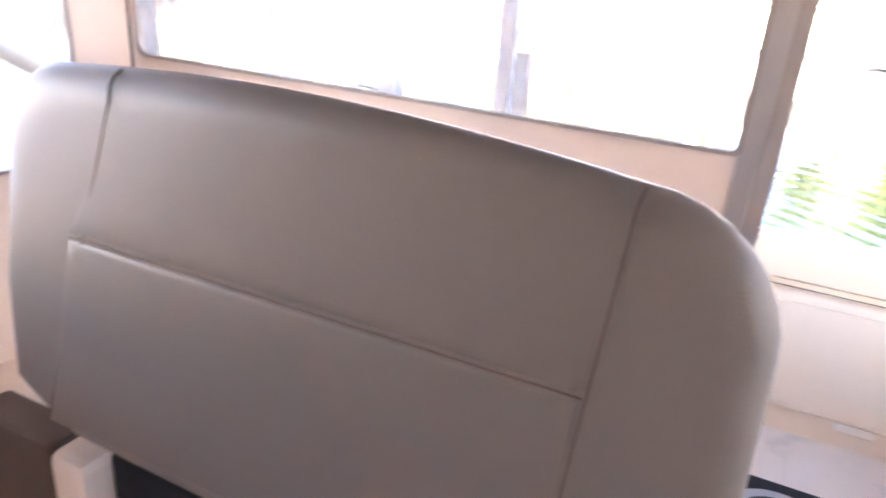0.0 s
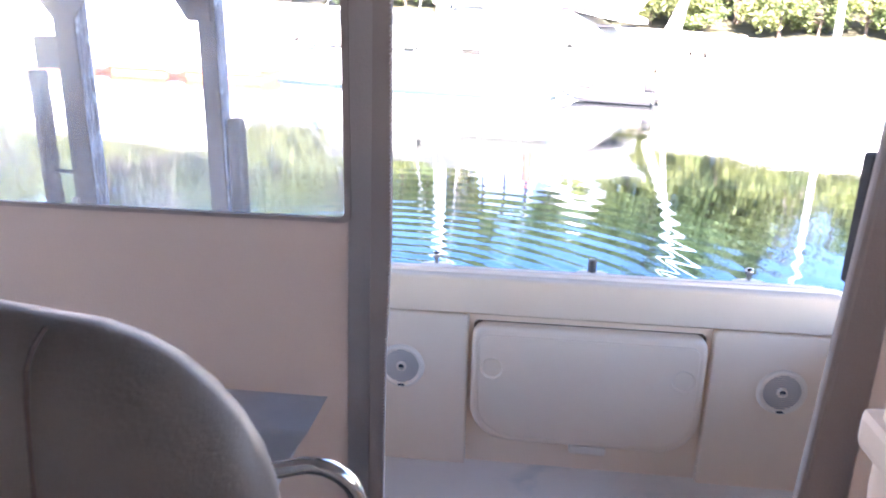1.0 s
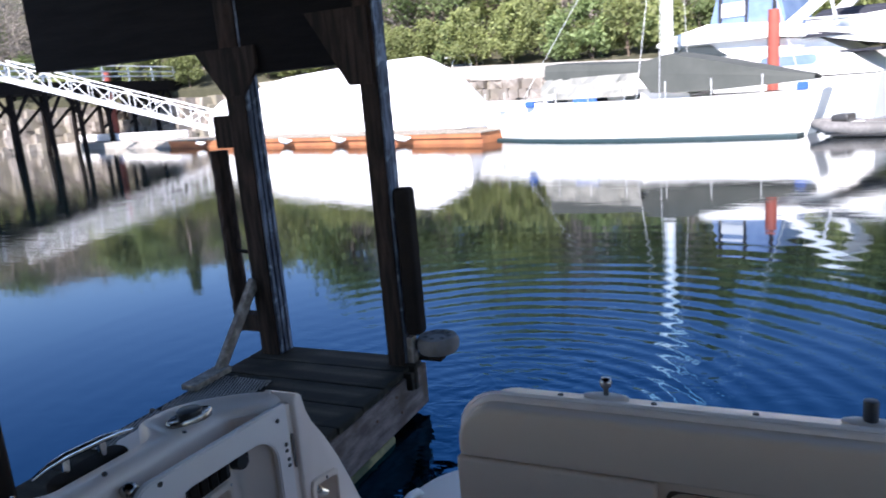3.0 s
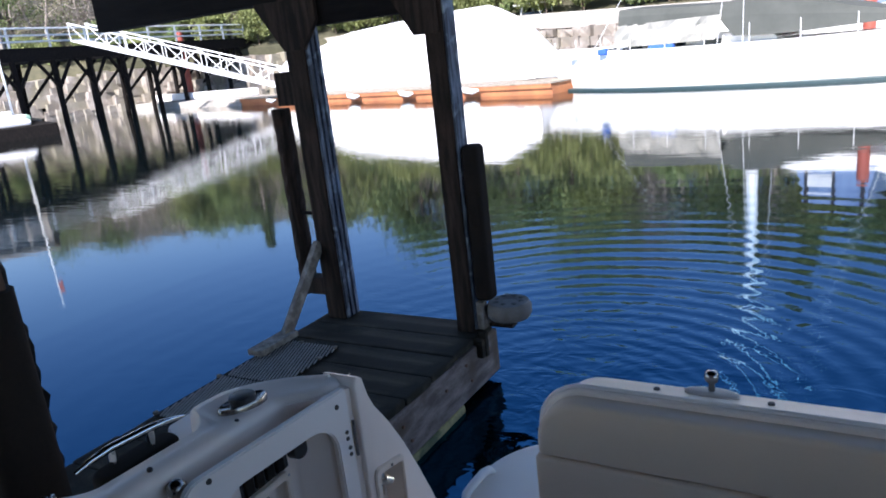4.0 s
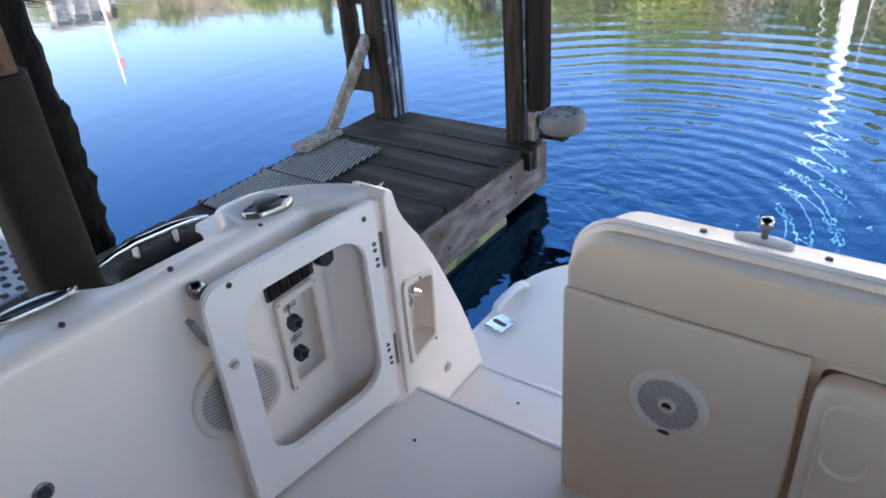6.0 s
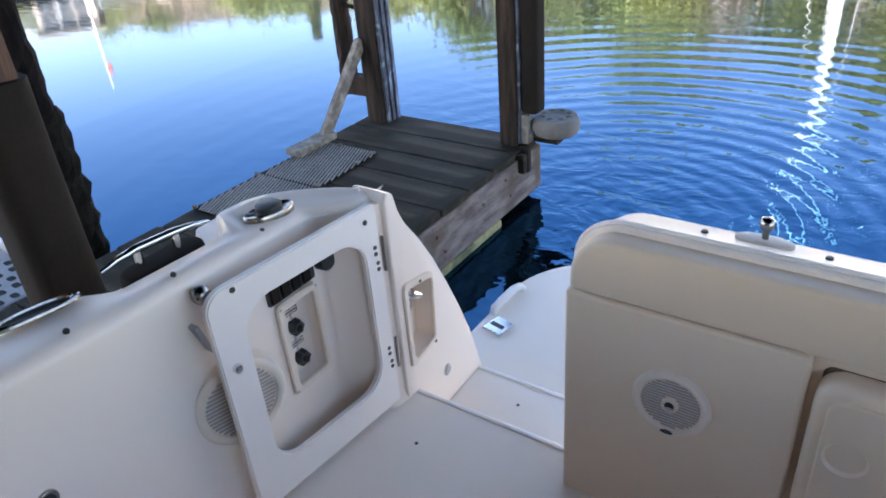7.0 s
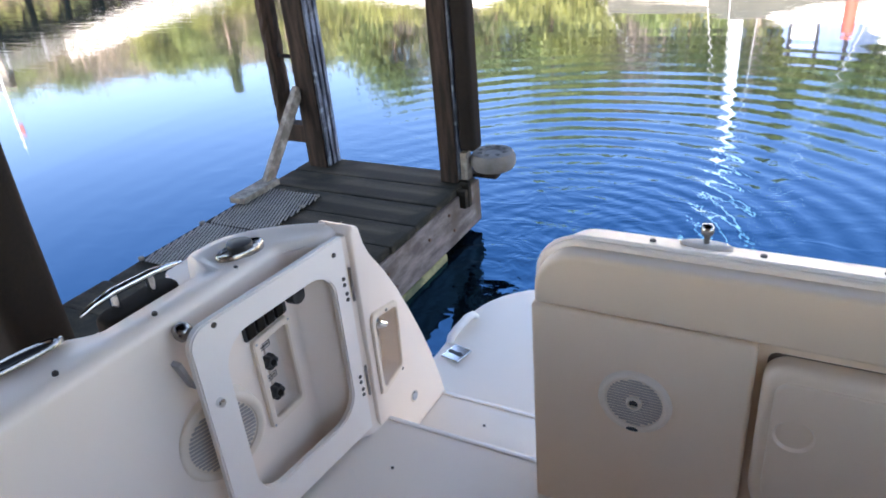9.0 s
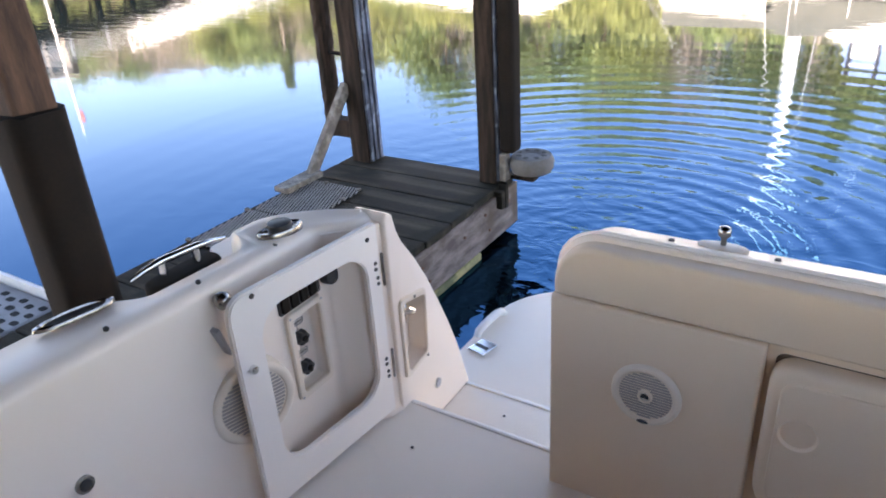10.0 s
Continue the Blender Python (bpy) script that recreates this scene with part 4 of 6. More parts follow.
def snap(c, axis=(0, 0, 1), r=0.0075):
    t = thing("snap_stud", c, "small nickel canvas snap stud screwed to the coaming", "snap", "canvas snaps")
    bm = bmesh.new()
    disc(bm, c, axis, r, 0.006, 12, bevel=0.002)
    part("stud", bm, SNAP_DARK, t, smooth=40)


for x in (0.0, 0.238, 0.472, 0.945, 1.16, 1.45):
    snap((x, 0.135, TOP + 0.004))
for c in ((-0.978, -0.218, 0.756), (-0.980, -0.482, 0.776), (-0.985, -0.735, 0.786), (-0.975, -1.05, 0.79)):
    snap(c, (0.4, 0, 1), 0.0068)

# ---- transom door, folded back ----
HING, FREE = Vector((-0.838, 0.045, 0)), Vector((-0.890, -0.495, 0))
DV = (FREE - HING).normalized()
DN = Vector((-DV.y, DV.x, 0))


def on_door(u, v, d):
    return HING + DV * u + DN * d + Vector((0, 0, v))


door = thing("transom_door", (-0.86, -0.2, FLOOR), "white transom door frame with a large rounded opening, folded open", "door")
bm = bmesh.new()
plate(bm, round_rect(0.0, 0.542, 0.06, 0.748, [0.01, 0.02, 0.055, 0.015], 8), round_rect(0.060, 0.455, 0.165, 0.672, 0.085, 8), on_door, -0.011, 0.011, 0.004)
part("door_frame", bm, STARBOARD, door, smooth=35)
for u, v in ((0.045, 0.708), (0.465, 0.732)):
    bm = bmesh.new()
    disc(bm, on_door(u, v, 0.010), DN, 0.0075, 0.004, 12, bevel=0.0015)
    part("screw", bm, SNAP_DARK, door)
bm = bmesh.new()
disc(bm, on_door(0.505, 0.535, 0.010), DN, 0.012, 0.014, 16, bevel=0.004)
part("catch_stud", bm, CHROME, door, smooth=40)
for z in (0.585, 0.24):
    hinge = part("hinge", tube(bmesh.new(), [on_door(-0.010, z - 0.055, 0.009), on_door(-0.010, z + 0.055, 0.009)], 0.0045, 10), DARK_CHROME, door, "stainless butt hinge")
    bm = bmesh.new()
    for k in (-0.035, -0.015, 0.015, 0.035):
        disc(bm, on_door(0.018 + (0.004 if k > 0 else 0), z + k, 0.010), DN, 0.0065, 0.004, 10, bevel=0.0015)
    part("hinge_screw", bm, SNAP_DARK, hinge)

ball = thing("door_holdback", (-0.93, -0.45, 0.73), "stainless ball holdback on the cockpit side", "fitting")
bm = bmesh.new()
loft(bm, [[Vector((-0.952 + d, -0.463 + r * math.cos(k * math.pi / 8), 0.728 + r * math.sin(k * math.pi / 8))) for k in range(16)] for r, d in ((0.012, 0), (0.012, 0.012), (0.022, 0.016), (0.024, 0.03), (0.018, 0.042), (0.004, 0.046))])
part("ball", bm, DARK_CHROME, ball, smooth=50)
wedge = thing("wedge_catch", (-0.93, -0.47, 0.6), "small grey wedge catch behind the door edge", "catch")
bm = bmesh.new()
prism(bm, [(-0.503, 0.655), (-0.492, 0.66), (-0.470, 0.575), (-0.476, 0.572)], YZ, -0.952, -0.925)
part("wedge", bm, GREY_PLASTIC, wedge)

# Control panel seen through the door
panel = thing("inlet_panel", (-0.94, -0.18, 0.27), "cream recessed panel with two black inlet knobs and small labels", "panel")
bm = bmesh.new()
plate(bm, round_rect(-0.262, -0.110, 0.262, 0.560, 0.016, 5), round_rect(-0.238, -0.128, 0.285, 0.540, 0.010, 5), YZ, -0.952, -0.934, 0.003)
part("bezel", bm, SPEAKER_CREAM, panel, smooth=35)
bm = bmesh.new()
loft(bm, [[YZ(u, v, d) for u, v in round_rect(-0.243 + e, -0.123 - e, 0.280 + e, 0.545 - e, 0.012, 5)] for d, e in ((-0.938, 0.0), (-0.978, 0.006), (-0.984, 0.012), (-0.985, 0.05))])
bmesh.ops.recalc_face_normals(bm, faces=bm.faces)
bmesh.ops.delete(bm, geom=[f for f in bm.faces if f.calc_center_median().x > -0.939], context="FACES")
bmesh.ops.reverse_faces(bm, faces=bm.faces)
part("recess", bm, GELCOAT, panel, smooth=50)
for z in (0.436, 0.330):
    bm = bmesh.new()
    lobed = lambda q, d: [Vector((-0.985 + d, -0.182 + q * (1 + 0.12 * math.cos(6 * a)) * math.cos(a), z + q * (1 + 0.12 * math.cos(6 * a)) * math.sin(a))) for a in np.linspace(0, 2 * math.pi, 49)[:-1]]
    loft(bm, [lobed(q, d) for q, d in ((0.022, 0.0), (0.022, 0.018), (0.019, 0.024), (0.012, 0.025), (0.010, 0.022))])
    knob = part("knob", bm, BLACK_PLASTIC, panel, "black lobed knob", 40)
    part("knob_centre", disc(bmesh.new(), (-0.962, -0.182, z), (1, 0, 0), 0.009, 0.004, 14), RUBBER, knob)
    bm = bmesh.new()
    for k in range(5):
        box(bm, -0.9845, -0.983, -0.212 + k * 0.010, -0.2045 + k * 0.010, z + 0.0475, z + 0.0525)
    for y0, y1, z0, z1 in ((-0.218, -0.158, 0.0405, 0.0420), (-0.218, -0.158, 0.0580, 0.0590), (-0.1595, -0.158, 0.0405, 0.059)):
        box(bm, -0.9845, -0.983, y0, y1, z + z0, z + z1)
    part("label_bars", bm, BLACK_PLASTIC, panel, "small dark label with bars")
for y, z in ((-0.252, 0.548), (-0.252, 0.273), (-0.119, 0.549)):
    part("screw", disc(bmesh.new(), (-0.936, y, z), (1, 0, 0), 0.004, 0.003, 8), GREY_PLASTIC, panel)
switches = thing("switch_row", (-0.94, -0.2, 0.6), "row of black rocker switches", "switches")
bm = bmesh.new()
prism(bm, round_rect(-0.275, -0.105, 0.566, 0.630, 0.006, 3), YZ, -0.955, -0.944)
part("switch_plate", bm, BLACK_PLASTIC, switches)
for k in range(4):
    bm = bmesh.new()
    box(bm, -0.945, -0.934, -0.268 + k * 0.038, -0.240 + k * 0.038, 0.572, 0.624, 0.004)
    part("rocker", bm, RUBBER, switches)
gauge = thing("black_inlet", (-0.93, -0.07, 0.60), "round black inlet cap", "inlet")
part("cap", disc(bmesh.new(), (-0.945, -0.072, 0.606), (1, 0, 0), 0.031, 0.03, 18, 0.029, 0.005), BLACK_PLASTIC, gauge, smooth=40)

# Shower recess and drain in the stern fin
shower = thing("shower_box", (-0.82, 0.18, 0.17), "cream recessed transom shower box with chrome tap", "shower")
bm = bmesh.new()
sl = [(0.091, 0.425), (0.094, 0.441), (0.102, 0.452), (0.115, 0.455), (0.228, 0.434), (0.240, 0.424), (0.232, 0.185), (0.222, 0.174), (0.108, 0.150), (0.094, 0.160)]
si = [(0.113, 0.415), (0.115, 0.423), (0.120, 0.429), (0.128, 0.430), (0.222, 0.413), (0.230, 0.405), (0.220, 0.200), (0.212, 0.191), (0.124, 0.173), (0.115, 0.180)]
plate(bm, sl, si, YZ, -0.818, -0.806, 0.003)
part("bezel", bm, SPEAKER_CREAM, shower, smooth=35)
bm = bmesh.new()
prism(bm, si, YZ, -0.880, -0.790)
carve(fin, bm)
bm = bmesh.new()
tube(bm, [(-0.879, 0.160, 0.378), (-0.850, 0.158, 0.379), (-0.834, 0.166, 0.380), (-0.826, 0.186, 0.366)], [0.024, 0.020, 0.017, 0.012], 12)
disc(bm, (-0.879, 0.157, 0.335), (1, 0, 0), 0.024, 0.030, 14, bevel=0.004)
tube(bm, [(-0.845, 0.158, 0.385), (-0.840, 0.152, 0.412)], [0.010, 0.014], 10)
part("tap", bm, CHROME, shower, smooth=40)
drain = thing("drain_fitting", (-0.81, 0.277, 0.012), "small round grey drain fitting with bright rim", "fitting")
part("rim", disc(bmesh.new(), (-0.816, 0.277, 0.012), (1, 0, 0), 0.021, 0.006, 20, bevel=0.002), CHROME, drain)
part("plug", disc(bmesh.new(), (-0.812, 0.277, 0.012), (1, 0, 0), 0.014, 0.004, 16), GREY_PLASTIC, drain)
drain2 = thing("drain_fitting", (-0.94, -0.90, 0.50), "small round grey drain fitting with bright rim", "fitting")
part("rim", disc(bmesh.new(), (-0.950, -0.905, 0.495), (1, 0, 0), 0.022, 0.008, 20, bevel=0.002), DARK_CHROME, drain2)
part("plug", disc(bmesh.new(), (-0.944, -0.905, 0.495), (1, 0, 0), 0.014, 0.004, 16), BLACK_PLASTIC, drain2)

for c, axis in (((-0.685, -0.076, FLOOR), (0, 0, 1)), ((-0.593, 0.363, -0.1205), (0, 0, 1)), ((-0.815, 0.232, 0.163), (1, 0, 0)), ((-0.8065, 0.172, 0.432), (1, 0, 0))):
    sc = thing("deck_screw", c, "small dark flush screw head in the gelcoat", "screw", "deck screws")
    part("screw_head", disc(bmesh.new(), c, axis, 0.0055, 0.002, 10), SNAP_DARK, sc)

# Gunwale fittings
light = thing("stern_light", (-1.02, -0.155, 0.77), "black domed cap on an oval chrome base", "deck fitting")
bm = bmesh.new()
loft(bm, [[Vector((-1.018 + b * math.cos(k * math.pi / 14) + 0.22 * a * math.sin(k * math.pi / 14), -0.152 + a * math.sin(k * math.pi / 14), 0.770 + d)) for k in range(28)] for a, b, d in ((0.068, 0.036, -0.02), (0.069, 0.037, 0.004), (0.065, 0.034, 0.008), (0.058, 0.029, 0.005), (0.04, 0.024, 0.004))])
part("base", bm, DARK_CHROME, light, smooth=50)
part("cap", disc(bmesh.new(), (-1.018, -0.150, 0.774), (0, 0, 1), 0.034, 0.020, 22, 0.036, 0.006), BLACK_PLASTIC, light, smooth=40)
cleat = thing("cleat", (-1.13, -0.42, 0.70), "stainless mooring cleat on a black pad", "cleat")
bm = bmesh.new()
tube(bm, [(-1.155, -0.550, 0.771), (-1.150, -0.51, 0.782), (-1.145, -0.46, 0.788), (-1.132, -0.36, 0.787), (-1.125, -0.31, 0.783), (-1.118, -0.264, 0.775)], [0.004, 0.008, 0.011, 0.011, 0.008, 0.004], 10)
part("horn_bar", bm, CHROME, cleat, smooth=50)
for y in (-0.46, -0.36):
    part("leg", disc(bmesh.new(), (-1.145 if y < -0.4 else -1.132, y, 0.732), (0, 0, 1), 0.013, 0.05, 14, 0.011), CHROME, cleat, smooth=50)
bm = bmesh.new()
prism(bm, round_rect(-1.180, -1.094, -0.52, -0.29, 0.04, 6), XY, 0.69, 0.742, 0.015)
part("pad", bm, RUBBER, cleat, smooth=40)
hawse = thing("gunwale_hawse", (-1.09, -0.75, 0.78), "polished stainless hawse trim on the gunwale", "fitting")
HC, HD, HW = Vector((-1.095, -0.735, 0.790)), Vector((-0.10, -0.99, 0.05)).normalized(), Vector((0.99, -0.10, 0.05)).normalized()
for name, mt, rings in (("hawse_rim", DARK_CHROME, ((1.0, 0.0), (0.97, 0.008), (0.86, 0.011), (0.78, 0.007), (0.76, 0.002))), ("hawse_throat", BLACK_PLASTIC, ((0.77, 0.0), (0.76, 0.004), (0.2, 0.003)))):
    bm = bmesh.new()
    loft(bm, [[HC + HD * (0.098 * q * math.copysign(abs(math.cos(a)) ** 0.8, math.cos(a))) + HW * (0.025 * q * math.sin(a)) + Vector((0, 0, d)) for a in np.linspace(0, 2 * math.pi, 29)[:-1]] for q, d in rings])
    bmesh.ops.recalc_face_normals(bm, faces=bm.faces)
    part(name, bm, mt, hawse, smooth=50)

# Swim platform fittings
catch = thing("platform_latch", (-0.93, 0.80, -0.22), "chrome platform hatch latch plate", "latch")
bm = bmesh.new()
m = Matrix.Translation((-0.938, 0.82, -0.219)) @ Matrix.Rotation(radians(-12), 4, "Z")
box(bm, -0.045, 0.045, -0.05, 0.05, 0, 0.014, 0.004, m)
part("latch_plate", bm, CHROME, catch)
bm = bmesh.new()
box(bm, -0.035, 0.03, -0.012, 0.006, 0.014, 0.017, 0, m)
part("latch_slot", bm, BLACK_PLASTIC, catch)
bm = bmesh.new()
tube(bm, [(-1.01, 0.90, -0.225), (-1.01, 0.915, -0.202), (-1.005, 0.96, -0.192), (-1.0, 1.06, -0.190), (-0.995, 1.105, -0.200), (-0.99, 1.125, -0.225)], [0.018, 0.019, 0.019, 0.019, 0.019, 0.018], 10)
part("grab_handle", bm, WHITE_PLASTIC, platform, "white moulded grab handle", 50)

# ---- canvas enclosure ----
CY = -1.5


def curtain(name, outer, inner, label, y=CY, put=None):
    t = thing(name, (outer[0][0], y, 0.3), label, "curtain", "canvas curtains")
    put = put or XZ
    bm = bmesh.new()
    plate(bm, outer, inner, put, y - 0.003, y + 0.003)
    part("canvas", bm, CANVAS, t)
    bm = bmesh.new()
    prism(bm, [(u + (0.01 if u > sum(p[0] for p in inner) / len(inner) else -0.01), v) for u, v in inner], put, y + 0.001, y - 0.001)
    w = part("clear_window", bm, CLEAR_VINYL, t, "clear slightly hazy vinyl window")
    w.visible_shadow = False
    bm = bmesh.new()
    plate(bm, [(u, v) for u, v in inner], [(sum(p[0] for p in inner) / len(inner) + (u - sum(p[0] for p in inner) / len(inner)) * 0.985, v + (0.006 if v < 1.6 else -0.006)) for u, v in inner], put, y - 0.006, y + 0.006)
    part("window_binding", bm, CANVAS_TRIM, t)
    return t


left = curtain("aft_curtain", round_rect(-1.15, 0.215, 0.80, 2.02, 0.01, 6), round_rect(-1.138, 0.193, 1.428, 1.93, [0.03, 0.012, 0.02, 0.03], 6),
               "taupe canvas aft curtain with a clear vinyl window")
bm = bmesh.new()
prism(bm, [(0.196, 0.30), (0.220, 0.30), (0.240, 1.2), (0.249, 1.4), (0.250, 1.7), (0.251, 2.02), (0.228, 2.02), (0.226, 1.7), (0.217, 1.2)], XZ, CY + 0.012, CY - 0.008, 0.004)
part("zip_flap", bm, CANVAS_TRIM, left, "folded grey zipper flap")
bm = bmesh.new()
prism(bm, [(0.163, 0.30), (0.199, 0.30), (0.220, 1.2), (0.229, 1.7), (0.231, 2.02), (0.196, 2.02), (0.193, 1.7), (0.183, 1.2)], XZ, CY + 0.010, CY - 0.005, 0.003)
part("hem_band", bm, CANVAS_PALE, left, "pale grey hem band beside the zipper")
bm = bmesh.new()
for k in range(290):
    z = 0.32 + k * 0.0058
    x = 0.2205 + 0.0205 * (z - 0.3) / 0.9 if z < 1.2 else (0.241 + 0.0085 * (z - 1.2) / 0.2 if z < 1.4 else 0.2495 + 0.002 * (z - 1.4) / 0.62)
    box(bm, x - 0.004, x + 0.0012, CY - 0.0086, CY - 0.0045, z, z + 0.0032)
tagged(part("zipper_teeth", bm, CANVAS_TRIM, left), kind="stuff")

right = curtain("aft_curtain", round_rect(0.90, 1.95, 0.30, 2.02, 0.01, 6), round_rect(0.938, 1.80, 1.40, 1.93, 0.03, 6),
                "taupe canvas aft curtain with a clear vinyl window beside the doorway")
bm = bmesh.new()
prism(bm, [(0.835, 0.30), (0.915, 0.30), (0.93, 1.0), (0.935, 2.02), (0.905, 2.02), (0.892, 1.62), (0.862, 0.95)], XZ, CY + 0.012, CY - 0.020, 0.006)
part("zip_flap", bm, CANVAS_TRIM, right, "folded grey zipper flap")
bm = bmesh.new()
tube(bm, [(0.830, CY - 0.02, 0.30), (0.858, CY - 0.02, 0.95), (0.888, CY - 0.02, 1.62), (0.902, CY - 0.02, 2.02)], 0.007, 8)
part("piping", bm, CANVAS_TRIM, right)
bm = bmesh.new()
for k in range(290):
    z = 0.32 + k * 0.0058
    x = 0.828 + 0.045 * (z - 0.3) / 1.0
    box(bm, x - 0.0002, x + 0.004, CY - 0.0168, CY - 0.0125, z, z + 0.0032)
tagged(part("zipper_teeth", bm, CANVAS_TRIM, right), kind="stuff")

side = curtain("side_curtain", round_rect(-5.2, CY - 0.01, 0.74, 2.02, 0.01, 6), round_rect(-2.9, CY - 0.16, 1.22, 1.92, 0.12, 6),
               "taupe canvas side curtain with a clear vinyl window", y=-1.155, put=YZ)
curtain("side_curtain", round_rect(-5.2, CY - 0.01, 0.74, 2.02, 0.01, 6), round_rect(-2.9, CY - 0.16, 1.22, 1.92, 0.12, 6),
        "taupe canvas side curtain across the boat", y=1.97, put=YZ)
bm = bmesh.new()
box(bm, -1.18, 1.99, -5.2, CY + 0.03, 2.02, 2.05, 0.01)
tagged(part("canvas_top", bm, CANVAS), "taupe canvas top over the helm", "canvas top")
bm = bmesh.new()
tube(bm, [(-1.11, -2.75, 2.0), (-1.11, -2.3, 1.77), (-1.11, -1.9, 1.515), (-1.11, -1.70, 1.40), (-1.11, -1.56, 1.30)], 0.03, 12)
tagged(part("top_bow", bm, WHITE_PLASTIC, smooth=50), "white canvas top support bow", "support bow")

# ---- helm seat ----
SY = -2.13
seat = thing("helm_seat", (-0.22, -1.95, FLOOR), "cream vinyl double helm seat backrest, coloured dark for the dim helm, with stitched panels", "seat")


def back_loop(e):
    """Outline of the backrest, inset by e."""
    pts = []
    x0, x1 = -0.725 + e, 0.290 - e
    zt = lambda x: 1.552 - 0.045 * ((x + 0.28) / 0.55) ** 2 - e
    r = 0.14
    for k in range(9):
        a = math.pi / 2 * k / 8
        pts.append((x1 - (r - r * math.cos(a)), zt(x1 - r) - r + r * math.sin(a)))
    for k in range(1, 16):
        x = x1 - r - (x1 - x0 - 2 * r) * k / 16
        pts.append((x, zt(x)))
    for k in range(9):
        a = math.pi / 2 * k / 8
        pts.append((x0 + (r - r * math.sin(a)), zt(x0 + r) - r + r * math.cos(a)))
    pts += [(x0 - 0.05, 1.2), (x0 - 0.07, 1.0 + e), (x0 + 0.05, 0.93 + e), (-0.3, 0.92 + e), (x1 - 0.06, 0.93 + e), (x1 + 0.0, 1.0 + e), (x1 + 0.004, 1.2)]
    return pts


bm = bmesh.new()
loft(bm, [[Vector((x, y, z)) for x, z in back_loop(e)] for y, e in ((SY + 0.098, 0.06), (SY + 0.092, 0.040), (SY + 0.078, 0.022), (SY + 0.06, 0.010), (SY + 0.042, 0.003), (SY + 0.030, 0.001), (SY + 0.018, 0.007), (SY + 0.009, 0.018), (SY + 0.003, 0.032), (SY + 0.001, 0.044), (SY, 0.058))])
bmesh.ops.recalc_face_normals(bm, faces=bm.faces)
part("backrest", bm, DIMMED_SEAT_VINYL, seat, smooth=70)


def pad(loop, label):
    bm = bmesh.new()
    cu, cv = sum(p[0] for p in loop) / len(loop), sum(p[1] for p in loop) / len(loop)
    rings = []
    for d, k in ((0.0, 1.0), (0.0015, 0.997), (0.0028, 0.985), (0.004, 0.95), (0.005, 0.75), (0.0052, 0.4)):
        rings.append([Vector((cu + (u - cu) * k, SY + 0.002 - d * min(1.0, max(0.0, (1.465 - (cv + (v - cv) * k)) / 0.12)), cv + (v - cv) * k)) for u, v in loop])
    loft(bm, rings)
    bmesh.ops.recalc_face_normals(bm, faces=bm.faces)
    part("stitched_panel", bm, DIMMED_SEAT_VINYL, seat, label, 70)


def quad_loop(a, b, c, d, n=6):
    out = []
    for p, q in ((a, b), (b, c), (c, d), (d, a)):
        out += [(p[0] + (q[0] - p[0]) * k / n, p[1] + (q[1] - p[1]) * k / n) for k in range(n)]
    return out


pad(quad_loop((-0.592, 1.312), (0.128, 1.312), (0.146, 1.478), (-0.488, 1.494)), "padded upper panel")
pad(quad_loop((-0.70, 0.965), (0.105, 0.965), (0.127, 1.302), (-0.596, 1.302)), "padded lower panel")
crown = lambda x, top: [(x, SY + 0.0005, top - 0.040), (x + 0.001, SY + 0.003, top - 0.022), (x + 0.002, SY + 0.010, top - 0.011), (x + 0.003, SY + 0.022, top - 0.003)]
for run in ([(-0.592, SY + 0.0005, 1.307), (0.130, SY + 0.0005, 1.307)], [(0.106, SY + 0.0005, 0.95)] + crown(0.148, 1.524), [(-0.705, SY + 0.0005, 0.96)] + crown(-0.488, 1.5456)):
    bm = bmesh.new()
    tube(bm, run, 0.0018, 6)
    part("seam", bm, SEAM, seat)
bm = bmesh.new()
prism(bm, round_rect(-0.78, 0.30, SY + 0.10, SY + 0.62, 0.06, 5), XY, 0.70, 0.86, 0.03)
part("cushion", bm, DIMMED_SEAT_VINYL, seat, smooth=60)
# Pedestal coloured black for the shaded gap under the seat.
bm = bmesh.new()
box(bm, -0.70, 0.22, SY + 0.14, SY + 0.55, FLOOR, 0.80, 0.02)
part("pedestal", bm, MAT_BLACK, seat, "seat pedestal blackened for the dark gap under the seat")
bm = bmesh.new()
tube(bm, [(0.14, -1.84, 1.215), (0.18, -1.83, 1.236)] + [(0.215 + 0.055 * math.sin(a), -1.82 + 0.01 * a, 1.185 + 0.055 * math.cos(a)) for a in np.linspace(0, math.pi / 2, 9)] + [(0.271, -1.80, 1.10), (0.271, -1.80, 0.90)], 0.010, 12)
part("grab_rail", bm, CHROME, seat, "bent stainless grab rail", 50)
bm = bmesh.new()
box(bm, -0.695, -0.615, -2.15, -2.07, FLOOR, 0.915, 0.02)
part("support_post", bm, GELCOAT, seat, "cream support post")
# Black sheet fills in the shade below the seat back.
bm = bmesh.new()
box(bm, -0.61, 0.24, -2.10, -2.05, 0.25, 0.915, 0.01)
part("under_seat_dark", bm, MAT_BLACK, seat, "black sheet standing for the dark gap under the seat back")
bm = bmesh.new()
box(bm, -0.93, -0.72, -2.13, -2.05, FLOOR, 0.90, 0.012)
part("side_panel", bm, SEAM, seat, "brown wooden side panel")
bm = bmesh.new()
for k in range(20):
    box(bm, -0.745, -0.697, -2.115, -2.06, 0.50 + k * 0.02, 0.512 + k * 0.02)
tagged(part("vent_slats", bm, BLACK_PLASTIC, seat, "dark ribbed vent strip"), kind="stuff")

ledge = thing("folded_table", (0.10, -1.62, 1.0), "grey folding table leaf beside the curtain", "table")
bm = bmesh.new()
